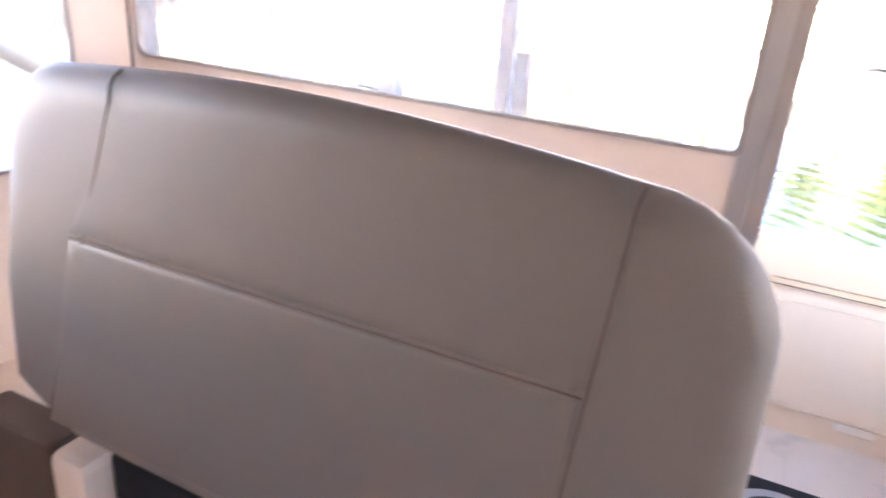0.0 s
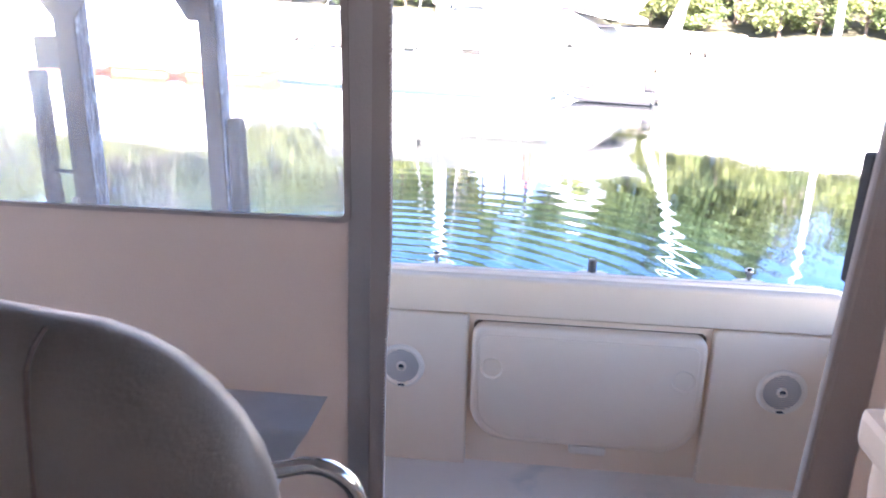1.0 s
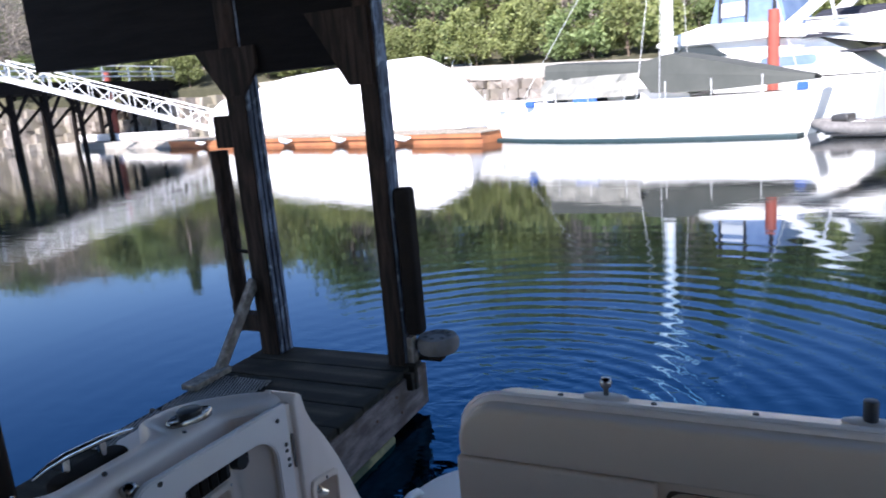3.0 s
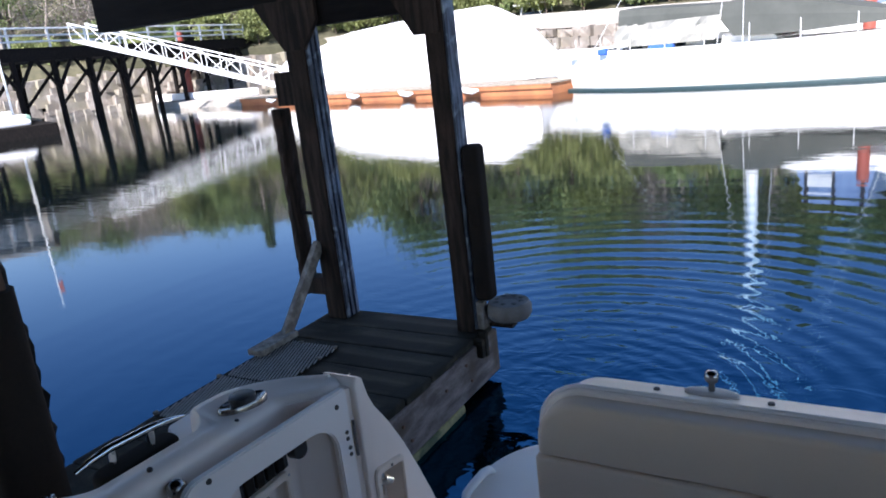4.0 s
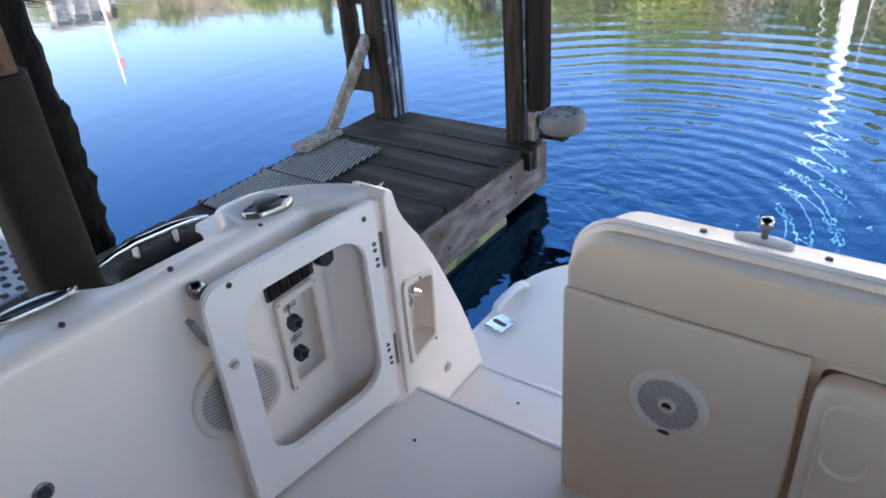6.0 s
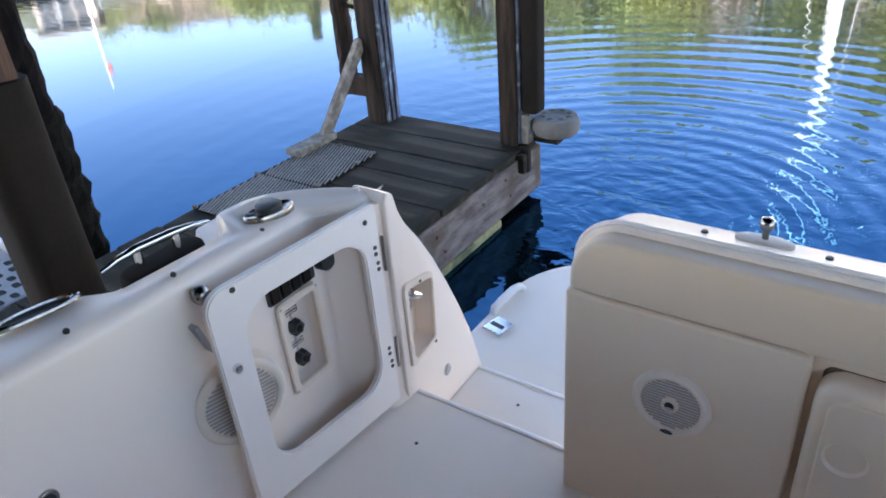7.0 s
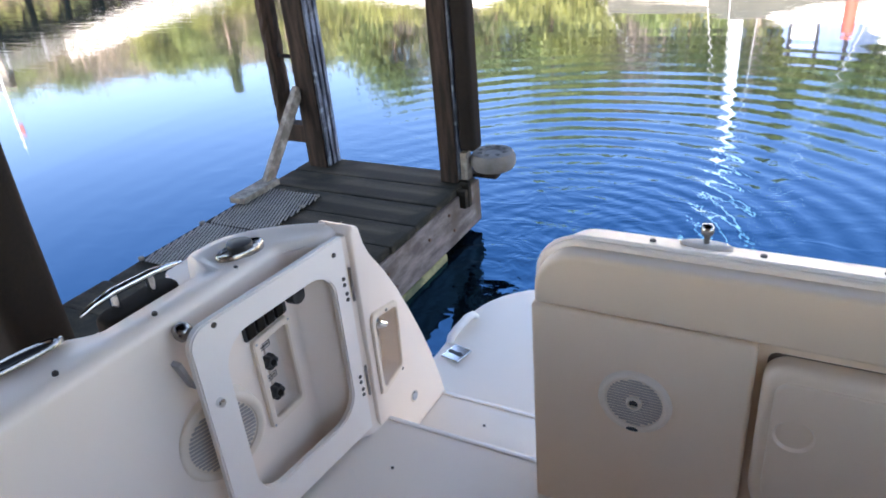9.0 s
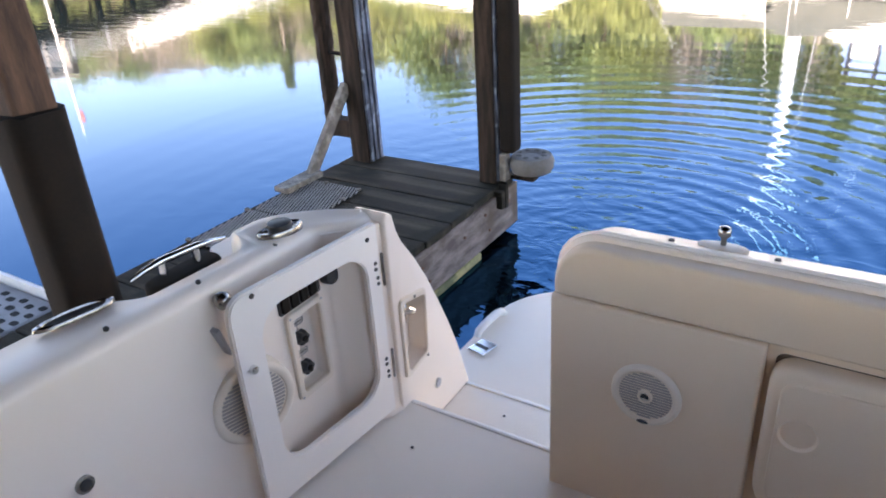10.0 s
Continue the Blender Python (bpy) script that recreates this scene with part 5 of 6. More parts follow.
prism(bm, [(-0.15, 1.178), (0.166, 1.178), (0.152, 1.155), (0.128, 1.115), (0.085, 1.02), (0.05, 1.01), (-0.15, 1.01)], XZ, -1.56, -1.66, 0.008)
part("leaf", bm, GREY_PLASTIC, ledge)
bm = bmesh.new()
box(bm, -0.10, 0.02, -1.66, -1.56, FLOOR, 1.02, 0.01)
part("leg", bm, GELCOAT, ledge)

lounge = thing("companion_seat", (1.15, -1.78, FLOOR), "cream vinyl companion seat backrest with a strap band", "seat")
bm = bmesh.new()
loop = round_rect(0.84, 1.62, 1.08, 1.56, [0.13, 0.13, 0.15, 0.15], 8)
cu, cv = 1.23, 1.32
loft(bm, [[Vector((cu + (u - cu) * (1 - e / 0.4), y, cv + (v - cv) * (1 - e / 0.24))) for u, v in loop] for y, e in ((-1.70, 0.05), (-1.705, 0.02), (-1.72, 0.004), (-1.745, 0.0), (-1.785, 0.004), (-1.805, 0.018), (-1.812, 0.04))])
bmesh.ops.recalc_face_normals(bm, faces=bm.faces)
part("backrest", bm, VINYL, lounge, smooth=60)
bm = bmesh.new()
loft(bm, [[Vector((cu + (u - cu) * (1 - e / 0.4), y, cv + (v - cv) * (1 - e / 0.24))) for u, v in loop] for y, e in ((-1.806, 0.040), (-1.815, 0.046), (-1.818, 0.06))])
bmesh.ops.recalc_face_normals(bm, faces=bm.faces)
part("face_panel", bm, VINYL, lounge, smooth=60)
bm = bmesh.new()
tube(bm, [(cu + (u - cu) * 0.96, -1.800, cv + (v - cv) * 0.93) for u, v in loop], 0.003, 6)
part("piping", bm, VINYL, lounge)
bm = bmesh.new()
box(bm, 0.833, 0.90, -1.822, -1.69, 1.245, 1.295, 0.012)
part("strap", bm, VINYL, lounge, "cream strap band")
bm = bmesh.new()
prism(bm, round_rect(0.86, 1.65, -2.35, -1.66, 0.09, 6), XY, 0.55, 0.98, 0.06)
part("cushion", bm, VINYL, lounge, smooth=60)
bm = bmesh.new()
box(bm, 0.88, 1.65, -2.3, -1.70, FLOOR, 0.55, 0.04)
part("base", bm, GELCOAT, lounge)
bm = bmesh.new()
box(bm, 1.0, 1.5, -1.76, -1.70, 0.95, 1.12, 0.02)
part("back_bracket", bm, GELCOAT, lounge)

bm = bmesh.new()
box(bm, -1.0, 1.75, -5.4, -4.3, FLOOR, 1.15, 0.05)
tagged(part("helm_console", bm, GELCOAT), "cream moulded helm console", "console", kind="structure")
# Unseen wall closing the cabin front, added to cut the light reaching the seat.
bm = bmesh.new()
box(bm, -1.18, 1.99, -5.30, -5.21, FLOOR, 2.05, 0.01)
tagged(part("wall_light_block_front", bm, GELCOAT), "unseen cream wall added forward of the helm to block light", "wall", kind="structure")

mat = thing("floor_mat", (0.4, -0.6, FLOOR), "black carpet floor mat with a pale anchor motif", "mat")
bm = bmesh.new()
prism(bm, round_rect(-0.02, 0.885, -0.95, -0.34, 0.05, 5), XY, FLOOR + 0.001, FLOOR + 0.012, 0.004)
part("carpet", bm, MAT_BLACK, mat)
bm = bmesh.new()
AC = Vector((0.52, -0.47, FLOOR + 0.0125))
for a0 in range(-9, 9):
    a, b = radians(90 + a0 * 8), radians(90 + a0 * 8 + 8)
    bm.faces.new([bm.verts.new(AC + Vector((r * math.cos(t) * 1.2, r * math.sin(t) - 0.06, 0))) for r, t in ((0.10, a), (0.135, a), (0.135, b), (0.10, b))])
box(bm, AC.x - 0.022, AC.x + 0.022, AC.y - 0.24, AC.y + 0.05, AC.z - 0.001, AC.z + 0.0004)
part("anchor_motif", bm, LOGO_GREY, mat, "pale anchor-shaped mark")
bucket = thing("bucket", (1.12, -0.62, FLOOR), "pale blue plastic bucket on the cockpit sole", "bucket")
bm = bmesh.new()
loft(bm, [[Vector((1.14 + r * math.cos(k * math.pi / 16), -0.58 + r * math.sin(k * math.pi / 16), z)) for k in range(32)] for r, z in ((0.10, FLOOR + 0.001), (0.125, 0.20), (0.132, 0.20), (0.132, 0.215), (0.12, 0.215), (0.02, 0.20))])
part("shell", bm, BUCKET_BLUE, bucket, smooth=40)

# ---- marina: floats and boats ----
fl = thing("float_dock", tuple(marina(15, 1, WATER)), "long floating dock with orange-stained timber fascia", "dock")


def local_box(bm, m, *dims, bevel=0.0):
    return box(bm, *dims, bevel=bevel, m=m)


MP = marina_pose(0, 0, 0)
bm = bmesh.new()
local_box(bm, MP, -26, -0.75, 0.1, 2.4, WATER - 0.3, -0.05)
part("float_body", bm, ORANGE_WOOD, fl)
bm = bmesh.new()
local_box(bm, MP, -26, -0.75, 0.02, 0.10, -0.22, -0.02)
part("rub_board", bm, ORANGE_WOOD, fl, "orange timber rub board")
bm = bmesh.new()
local_box(bm, MP, -26, -0.7, 0.0, 2.5, -0.05, 0.0)
part("decking", bm, PALE_WOOD, fl)
for k in range(5):
    bm = bmesh.new()
    m = marina_pose(5 + k * 4.2, 0.0, 0.0)
    tube(bm, [m @ Vector((-0.45, -0.10, -0.05)), m @ Vector((-0.15, -0.2, -0.14)), m @ Vector((0.3, -0.2, -0.2)), m @ Vector((0.55, -0.1, -0.16))], [0.05, 0.12, 0.12, 0.05], 8)
    part("bumper", bm, WHITE_PLASTIC, fl, "white dock bumper")
fl2 = thing("float_dock", tuple(marina(42, 1, WATER)), "pale concrete float below the gangway", "dock")
bm = bmesh.new()
local_box(bm, MP, -52, -26.05, 0.05, 2.6, WATER - 0.3, -0.02)
part("float_body", bm, CONCRETE, fl2)
bm = bmesh.new()
local_box(bm, MP, -45, -28, 1.6, 2.5, 0.0, 0.5, bevel=0.1)
part("covered_load", bm, TARP_WHITE, fl2, "white tarp-covered stores")

covered = thing("covered_boat", tuple(marina(12, 3.5, WATER)), "large boat under a white shrink-wrap cover", "boat")
bm = bmesh.new()
rings = []
for s, h, w in ((5.5, 0.1, 1.3), (5.75, 1.7, 1.7), (6.5, 2.45, 1.9), (7.4, 2.95, 2.0), (8.4, 3.4, 2.1), (10.0, 3.42, 2.2), (13.0, 3.4, 2.2), (17, 3.3, 2.3), (20, 3.2, 2.3), (23, 2.65, 2.2), (26.5, 2.35, 1.9), (27.0, 0.6, 1.2)):
    c = marina(s, 5.0)
    rings.append([c + N * (w * u) + Vector((0, 0, z * (h + 0.3) - 0.35)) for u, z in ((-1, 0), (-1, 0.35), (-0.82, 0.7), (-0.35, 0.95), (0, 1), (0.35, 0.95), (0.82, 0.7), (1, 0.35), (1, 0))])
loft(bm, rings)
bmesh.ops.recalc_face_normals(bm, faces=bm.faces)
part("wrap", bm, TARP_WHITE, covered, smooth=25)
bm = bmesh.new()
rings = [[marina(s, 5.0) + N * (w * u) + Vector((0, 0, z)) for u, z in ((-1, -0.30), (-0.9, WATER - 0.2), (0.9, WATER - 0.2), (1, -0.30))] for s, w in ((5.8, 0.8), (8, 1.95), (25, 1.95), (26.6, 1.2))]
loft(bm, rings)
part("hull", bm, BOAT_WHITE, covered)


def hull(bm, m, length, beam, free, bow_over=0.9, stern_over=0.6, low=WATER, stern=0.6):
    """A boat hull with raked ends: bow at local x = -length/2, stern as a share of the beam."""
    rings = []
    for k in range(21):
        t = k / 20
        x = -length / 2 + length * t
        fat = 1 - (1 - t / 0.55) ** 2.2 if t < 0.55 else 1 - (1 - stern) * ((t - 0.55) / 0.45) ** 2
        w = beam / 2 * max(fat, 0.02)
        sheer = free + 0.32 * (1 - t) ** 2 + 0.06 * t ** 2
        prof = [(0.0, low - 0.45), (0.55, low - 0.35), (0.84, low + 0.05), (0.93, low + (sheer - low) * 0.45), (0.985, low + (sheer - low) * 0.85), (1.0, sheer)]

        def place(u, z, side):
            f = 1 - min(max((z - low) / (sheer - low), -0.3), 1)
            shift = bow_over * f ** 1.3 * (1 - t) ** 2 if f > 0 else 0
            back = stern_over * max(f, 0) ** 1.3 * t ** 3
            return m @ Vector((x + shift - back, side * w * u, z))
        rings.append([place(u, z, -1) for u, z in prof] + [m @ Vector((x, 0, sheer + 0.05))] + [place(u, z, 1) for u, z in reversed(prof[1:])])
    loft(bm, rings)
    bmesh.ops.recalc_face_normals(bm, faces=bm.faces)
    return bm


sail = thing("sailboat", tuple(marina(-5.4, 1.6, WATER)), "white sailboat under a grey-green boom tent", "boat")
SM = marina_pose(-4.2, 1.6, 0)
part("hull", hull(bmesh.new(), SM @ Matrix.Translation((0.08, 0, 0)), 13.15, 3.3, 0.74, 1.0, 0.4, stern=0.3), BOAT_WHITE, sail, smooth=50)
bm = bmesh.new()
rings = []
for k in range(15):
    t = k / 14
    x = -5.4 + 11.6 * t
    w = 1.66 * math.sin(math.pi * (t * 0.76 + 0.06)) ** 0.75
    rings.append([SM @ Vector((x, u * w, z)) for u, z in ((-1.0, WATER - 0.06), (-1.0, WATER + 0.08), (1.0, WATER + 0.08), (1.0, WATER - 0.06))])
loft(bm, rings)
part("boot_stripe", bm, BOAT_DARK, sail, "dark waterline stripe")
bm = bmesh.new()
rings = [[SM @ Vector((x, u * 0.95, z)) for u, z in ((-1, 0.7), (-0.9, 0.7 + h), (0.9, 0.7 + h), (1, 0.7))] for x, h in ((-4.6, 0.12), (-3.8, 0.3), (-0.5, 0.42), (2.6, 0.42), (3.0, 0.2))]
loft(bm, rings)
cabin = part("cabin", bm, BOAT_WHITE, sail, smooth=30)
for x in (-3.0, -2.0, -0.4, 0.8):
    bm = bmesh.new()
    local_box(bm, SM, x, x + 0.55, -0.965, -0.90, 0.84, 0.98, bevel=0.02)
    part("port_light", bm, TINTED, cabin)
mx = -0.9
bm = bmesh.new()
tube(bm, [SM @ Vector((-mx + 1.0, 0, 0.8)), SM @ Vector((-mx + 1.0, 0, 14.5))], [0.13, 0.09], 12)
mast = part("mast", bm, BOAT_WHITE, sail, smooth=50)
bm = bmesh.new()
tube(bm, [SM @ Vector((-mx + 0.98, -0.05, 1.0)), SM @ Vector((-mx + 0.98, -0.05, 2.0)), SM @ Vector((-mx + 1.0, -0.05, 5.5))], [0.24, 0.20, 0.14], 10)
part("sail_cover", bm, BOAT_WHITE, mast)
for a, b in (((-4.25, 0, 0.8), (-mx + 1, 0, 8.5)), ((6.0, 0, 0.85), (-mx + 1, 0, 14.3)), ((-mx + 0.6, -1.5, 0.8), (-mx + 1, 0, 9)), ((-mx + 1.4, -1.5, 0.8), (-mx + 1, 0, 14)), ((-mx + 1.0, 1.5, 0.8), (-mx + 1, 0, 14))):
    part("stay", tube(bmesh.new(), [SM @ Vector(a), SM @ Vector(b)], 0.010, 5), ALUMINIUM, sail)
bm = bmesh.new()
ridge = [(-2.1, 2.24, 1.66, 1.0), (-0.8, 2.16, 1.62, 1.0), (0.6, 2.06, 1.58, 1.0), (1.5, 2.02, 1.5, 1.0), (1.9, 2.1, 1.05, 1.0), (2.4, 2.2, 0.98, 1.0), (3.8, 1.88, 0.98, 0.85), (5.2, 1.54, 1.02, 0.6), (6.4, 1.25, 1.08, 0.25)]
rnd = random.Random(6)
loft(bm, [[SM @ Vector((x, u * w * q, z + 0.02 * rnd.uniform(-1, 1))) for u, z, w in ((-1, lo, 1.30), (-1, (hi + lo) / 2, 1.27), (-1, hi - 0.06, 1.20), (0, hi, 1.0), (1, hi - 0.06, 1.20), (1, lo, 1.30))] for x, hi, lo, q in ridge], closed=False)
part("boom_tent", bm, TARP_GREEN, sail, "grey-green tarp over the boom")
bm = bmesh.new()
random.seed(8)
loft(bm, [[SM @ Vector((x - 0.25 * (1.68 - z) + 0.10 * random.uniform(-1, 1), -1.33 - 0.12 * (1.68 - z) + 0.07 * random.uniform(-1, 1), z)) for z in (0.98, 1.2, 1.45, 1.68)] for x in np.linspace(-2.05, 1.6, 18)], closed=False)
part("tent_skirt", bm, TARP_PALE, sail, "pale translucent lower tarp skirt")
for x, w, z, mt, y in ((-2.9, 0.35, 0.90, CANVAS_BLUE, -1.3), (-0.9, 0.9, 0.88, CANVAS_BLUE, -1.3), (-1.9, 0.3, 0.86, BLACK_PLASTIC, -1.3), (6.0, 0.3, 0.95, CANVAS_BLUE, -0.45)):
    bm = bmesh.new()
    local_box(bm, SM, x, x + w, y - 0.15, y + 0.02, z - 0.12, z + 0.1, bevel=0.05)
    part("stowed_canvas", bm, mt, sail, "stowed canvas bundle on deck")
for k in range(9):
    x = -5.6 + k * 1.35
    t = (x + 6.495) / 13.15
    y = -1.6 * (1 - (1 - t / 0.55) ** 2.2 if t < 0.55 else 1 - 0.7 * ((t - 0.55) / 0.45) ** 2)
    part("stanchion", tube(bmesh.new(), [SM @ Vector((x, y, 0.8)), SM @ Vector((x, y, 1.35))], 0.014, 5), ALUMINIUM, sail)

dinghy = thing("dinghy", tuple(marina(-12.7, 0.8, WATER)), "small grey inflatable dinghy with an outboard motor", "boat")
DM = marina_pose(-12.25, 0.9, 0)
for v in (-0.55, 0.55):
    part("tube", tube(bmesh.new(), [DM @ Vector((-1.45, v * 0.35, WATER + 0.34)), DM @ Vector((-1.0, v * 0.9, WATER + 0.24)), DM @ Vector((-0.4, v, WATER + 0.2)), DM @ Vector((1.35, v, WATER + 0.2))], [0.14, 0.18, 0.19, 0.17], 12), DINGHY_GREY, dinghy, smooth=50)
    part("rub_strake", tube(bmesh.new(), [DM @ Vector((-0.9, v * 1.25, WATER + 0.06)), DM @ Vector((1.3, v * 1.3, WATER + 0.04))], 0.035, 6), BLACK_PLASTIC, dinghy, "black rub strake at the waterline")
bm = bmesh.new()
local_box(bm, DM, -1.1, 1.25, -0.5, 0.5, WATER + 0.05, WATER + 0.14)
part("floor_board", bm, BLACK_PLASTIC, dinghy)
part("stowed_gear", local_box(bmesh.new(), DM, -1.0, -0.55, -0.4, 0.4, WATER + 0.36, WATER + 0.58, bevel=0.08), BLACK_PLASTIC, dinghy, "dark bundle in the bow")
bm = bmesh.new()
local_box(bm, DM, 0.98, 1.26, -0.16, 0.16, WATER + 0.36, WATER + 0.68, bevel=0.07)
local_box(bm, DM, 1.2, 1.32, -0.05, 0.05, WATER - 0.02, WATER + 0.42)
part("outboard", bm, BLACK_PLASTIC, dinghy)
for x in (-0.6, 0.3):
    bm = bmesh.new()
    local_box(bm, DM, x, x + 0.25, -0.5, 0.5, WATER + 0.30, WATER + 0.36, bevel=0.01)
    part("thwart", bm, WHITE_PLASTIC, dinghy, "pale seat board")

wb = thing("sailboat", tuple(marina(-21, 1.6, WATER)), "white sailboat with a teal boot stripe and raked rigging", "boat")
WM = marina_pose(-19.7, 1.8, 0)
part("hull", hull(bmesh.new(), WM, 12.8, 3.6, 0.62, 0.5, 0.8), BOAT_WHITE, wb, smooth=50)
bm = bmesh.new()
loft(bm, [[WM @ Vector((-6.0 + 12 * k / 14, u * 1.82 * math.sin(math.pi * (k / 14 * 0.76 + 0.06)) ** 0.75, z)) for u, z in ((-1, WATER - 0.06), (-1, WATER + 0.16), (1, WATER + 0.16), (1, WATER - 0.06))] for k in range(15)])
part("boot_stripe", bm, TEAL_STRIPE, wb)
bm = bmesh.new()
loft(bm, [[WM @ Vector((x, u, z)) for u, z in ((-1.1, 0.6), (-0.9, 0.6 + h), (0.9, 0.6 + h), (1.1, 0.6))] for x, h in ((-4.4, 0.1), (-3.4, 0.4), (3.0, 0.5), (3.6, 0.2))])
part("cabin", bm, BOAT_WHITE, wb)
for a, b, r in (((-6.45, 0, 0.85), (-1.9, 0, 11.6), 0.13), ((-5.85, -0.5, 0.7), (-5.0, 0, 7.5), 0.07), ((-1.5, 0, 0.9), (-1.6, 0, 15), 0.10)):
    part("spar", tube(bmesh.new(), [WM @ Vector(a), WM @ Vector(b)], [r, r * 0.7], 8), BOAT_WHITE, wb, smooth=50)

yacht = thing("motor_yacht", tuple(marina(-7, 7, WATER)), "white flybridge motor yacht with canvas enclosure", "boat")
YM = marina_pose(-5.9, 7.5, 0)
part("hull", hull(bmesh.new(), YM @ Matrix.Translation((-1.35, 0, 0)), 13.3, 4.0, 0.98, 1.4, 0.2, stern=0.9), BOAT_WHITE, yacht, smooth=50)
bm = bmesh.new()
loft(bm, [[YM @ Vector((x + sh, u * w, z)) for u, z, sh in ((-1, 1.1, 0), (-0.97, 1.1 + h * 0.6, 0.25 * k), (-0.92, 1.1 + h, 0.7 * k), (0.92, 1.1 + h, 0.7 * k), (0.97, 1.1 + h * 0.6, 0.25 * k), (1, 1.1, 0))]
          for x, h, w, k in ((-4.4, 0.25, 1.1, 1), (-3.4, 0.75, 1.4, 1), (-2.1, 1.5, 1.62, 1), (0.0, 1.5, 1.70, 0), (3.4, 1.25, 1.70, 0), (4.3, 0.75, 1.70, 0), (5.2, 0.02, 1.66, 0))])
bmesh.ops.recalc_face_normals(bm, faces=bm.faces)
house = part("deckhouse", bm, BOAT_WHITE, yacht, smooth=30)
for loop in ([(-1.75, 2.02), (-0.1, 2.02), (0.42, 2.02), (-0.25, 2.46), (-1.35, 2.46)], [(-2.1, 2.05), (-1.92, 2.05), (-1.52, 2.44), (-1.62, 2.44)]):
    bm = bmesh.new()
    prism(bm, loop, lambda u, v, d: YM @ Vector((u, d, v)), -1.55, -1.69)
    part("side_window", bm, TINTED, house, "dark tinted cabin window")
bm = bmesh.new()
prism(bm, round_rect(1.5, 3.5, 1.42, 1.88, 0.22, 6), lambda u, v, d: YM @ Vector((u, d, v)), -1.60, -1.715)
w = part("window_frame", bm, ALUMINIUM, house)
bm = bmesh.new()
prism(bm, round_rect(1.58, 3.42, 1.48, 1.82, 0.16, 6), lambda u, v, d: YM @ Vector((u, d, v)), -1.70, -1.722)
part("pane", bm, CLEAR_BLUE, w, "blue-grey cabin pane")
bm = bmesh.new()
loft(bm, [[YM @ Vector((x, u * w, z)) for u, z in ((-1, z0), (-1.02, z0 + 0.1), (-0.95, z1), (0.95, z1), (1.02, z0 + 0.1), (1, z0))] for x, z0, z1, w in ((-2.6, 2.58, 2.70, 1.2), (-1.6, 2.54, 2.92, 1.75), (-0.3, 2.52, 3.18, 1.85), (2.0, 2.50, 3.0, 1.9), (3.4, 2.38, 2.72, 1.9), (4.8, 2.08, 2.45, 1.85), (5.7, 1.92, 2.12, 1.5))])
bmesh.ops.recalc_face_normals(bm, faces=bm.faces)
part("flybridge", bm, BOAT_WHITE, yacht, smooth=35)
bm = bmesh.new()
prism(bm, [(3.0, 2.34), (4.6, 2.32), (4.2, 2.42), (3.3, 2.56)], lambda u, v, d: YM @ Vector((u, d, v)), -1.80, -1.93)
part("bridge_vent", bm, CANVAS_BLACK, yacht, "dark side vent")
bm = bmesh.new()
loft(bm, [[YM @ Vector((x, u * 1.55, z)) for u, z in ((-1, 2.95), (-0.92, 2.95 + h), (0.92, 2.95 + h), (1, 2.95))] for x, h in ((-0.35, 0.25), (-0.05, 1.35), (2.0, 1.40), (2.3, 0.2))])
encl = part("bridge_enclosure", bm, CLEAR_BLUE, yacht, "blue-grey clear plastic bridge enclosure")
for x0, x1 in ((0.0, 0.12), (0.95, 1.05), (1.9, 2.02)):
    bm = bmesh.new()
    local_box(bm, YM, x0, x1, -1.56, -1.40, 3.05, 4.3, bevel=0.01)
    part("enclosure_seam", bm, CANVAS_BLACK, encl, "dark canvas seam")
bm = bmesh.new()
local_box(bm, YM, 0.1, 1.0, -1.56, -1.50, 3.35, 3.85, bevel=0.05)
part("enclosure_window", bm, ALUMINIUM, encl, "bright clear pane")
bm = bmesh.new()
for v in (-1.7, 1.7):
    loft(bm, [[YM @ Vector((x + a, v + b, z)) for a, b in ((-0.28, -0.08), (0.28, -0.08), (0.28, 0.08), (-0.28, 0.08))] for x, z in ((2.4, 2.75), (3.1, 3.25), (3.8, 3.85), (4.3, 4.3))])
local_box(bm, YM, 4.0, 4.6, -1.75, 1.75, 4.25, 4.42, bevel=0.05)
part("radar_arch", bm, BOAT_WHITE, yacht, smooth=40)
bm = bmesh.new()
tube(bm, [YM @ Vector((3.75, -1.7, 3.7)), YM @ Vector((4.0, -1.7, 2.7))], 0.05, 6)
tube(bm, [YM @ Vector((2.9, -1.8, 2.98)), YM @ Vector((5.6, -1.8, 2.85)), YM @ Vector((5.9, -1.8, 2.5))], 0.03, 6)
part("bridge_rail", bm, ALUMINIUM, yacht)
bm = bmesh.new()
tube(bm, [YM @ Vector((x, -1.72, z)) for x, z in ((-4.4, 1.55), (-4.0, 1.95), (-2.6, 2.05), (-1.6, 2.1))], 0.03, 6)
part("bow_rail", bm, ALUMINIUM, yacht)
# Black sheet put in for the shadow beneath the bridge overhang.
part("overhang_shadow", local_box(bmesh.new(), YM, 3.7, 5.3, -1.6, 1.6, 1.78, 1.86), CANVAS_BLACK, yacht, "dark sheet standing for the shadow under the bridge overhang")
tender = thing("covered_tender", tuple(marina(-10.3, 8.4, 2.4)), "sport tender under a navy-black canvas cover on the yacht's aft deck", "boat")
TM = marina_pose(-10.3, 8.4, 0) @ Matrix.Rotation(math.pi, 4, "Z")
part("hull", hull(bmesh.new(), TM, 3.9, 1.5, 2.92, 0.7, 0.1, low=2.75, stern=0.9), BOAT_WHITE, tender, smooth=50)
bm = bmesh.new()
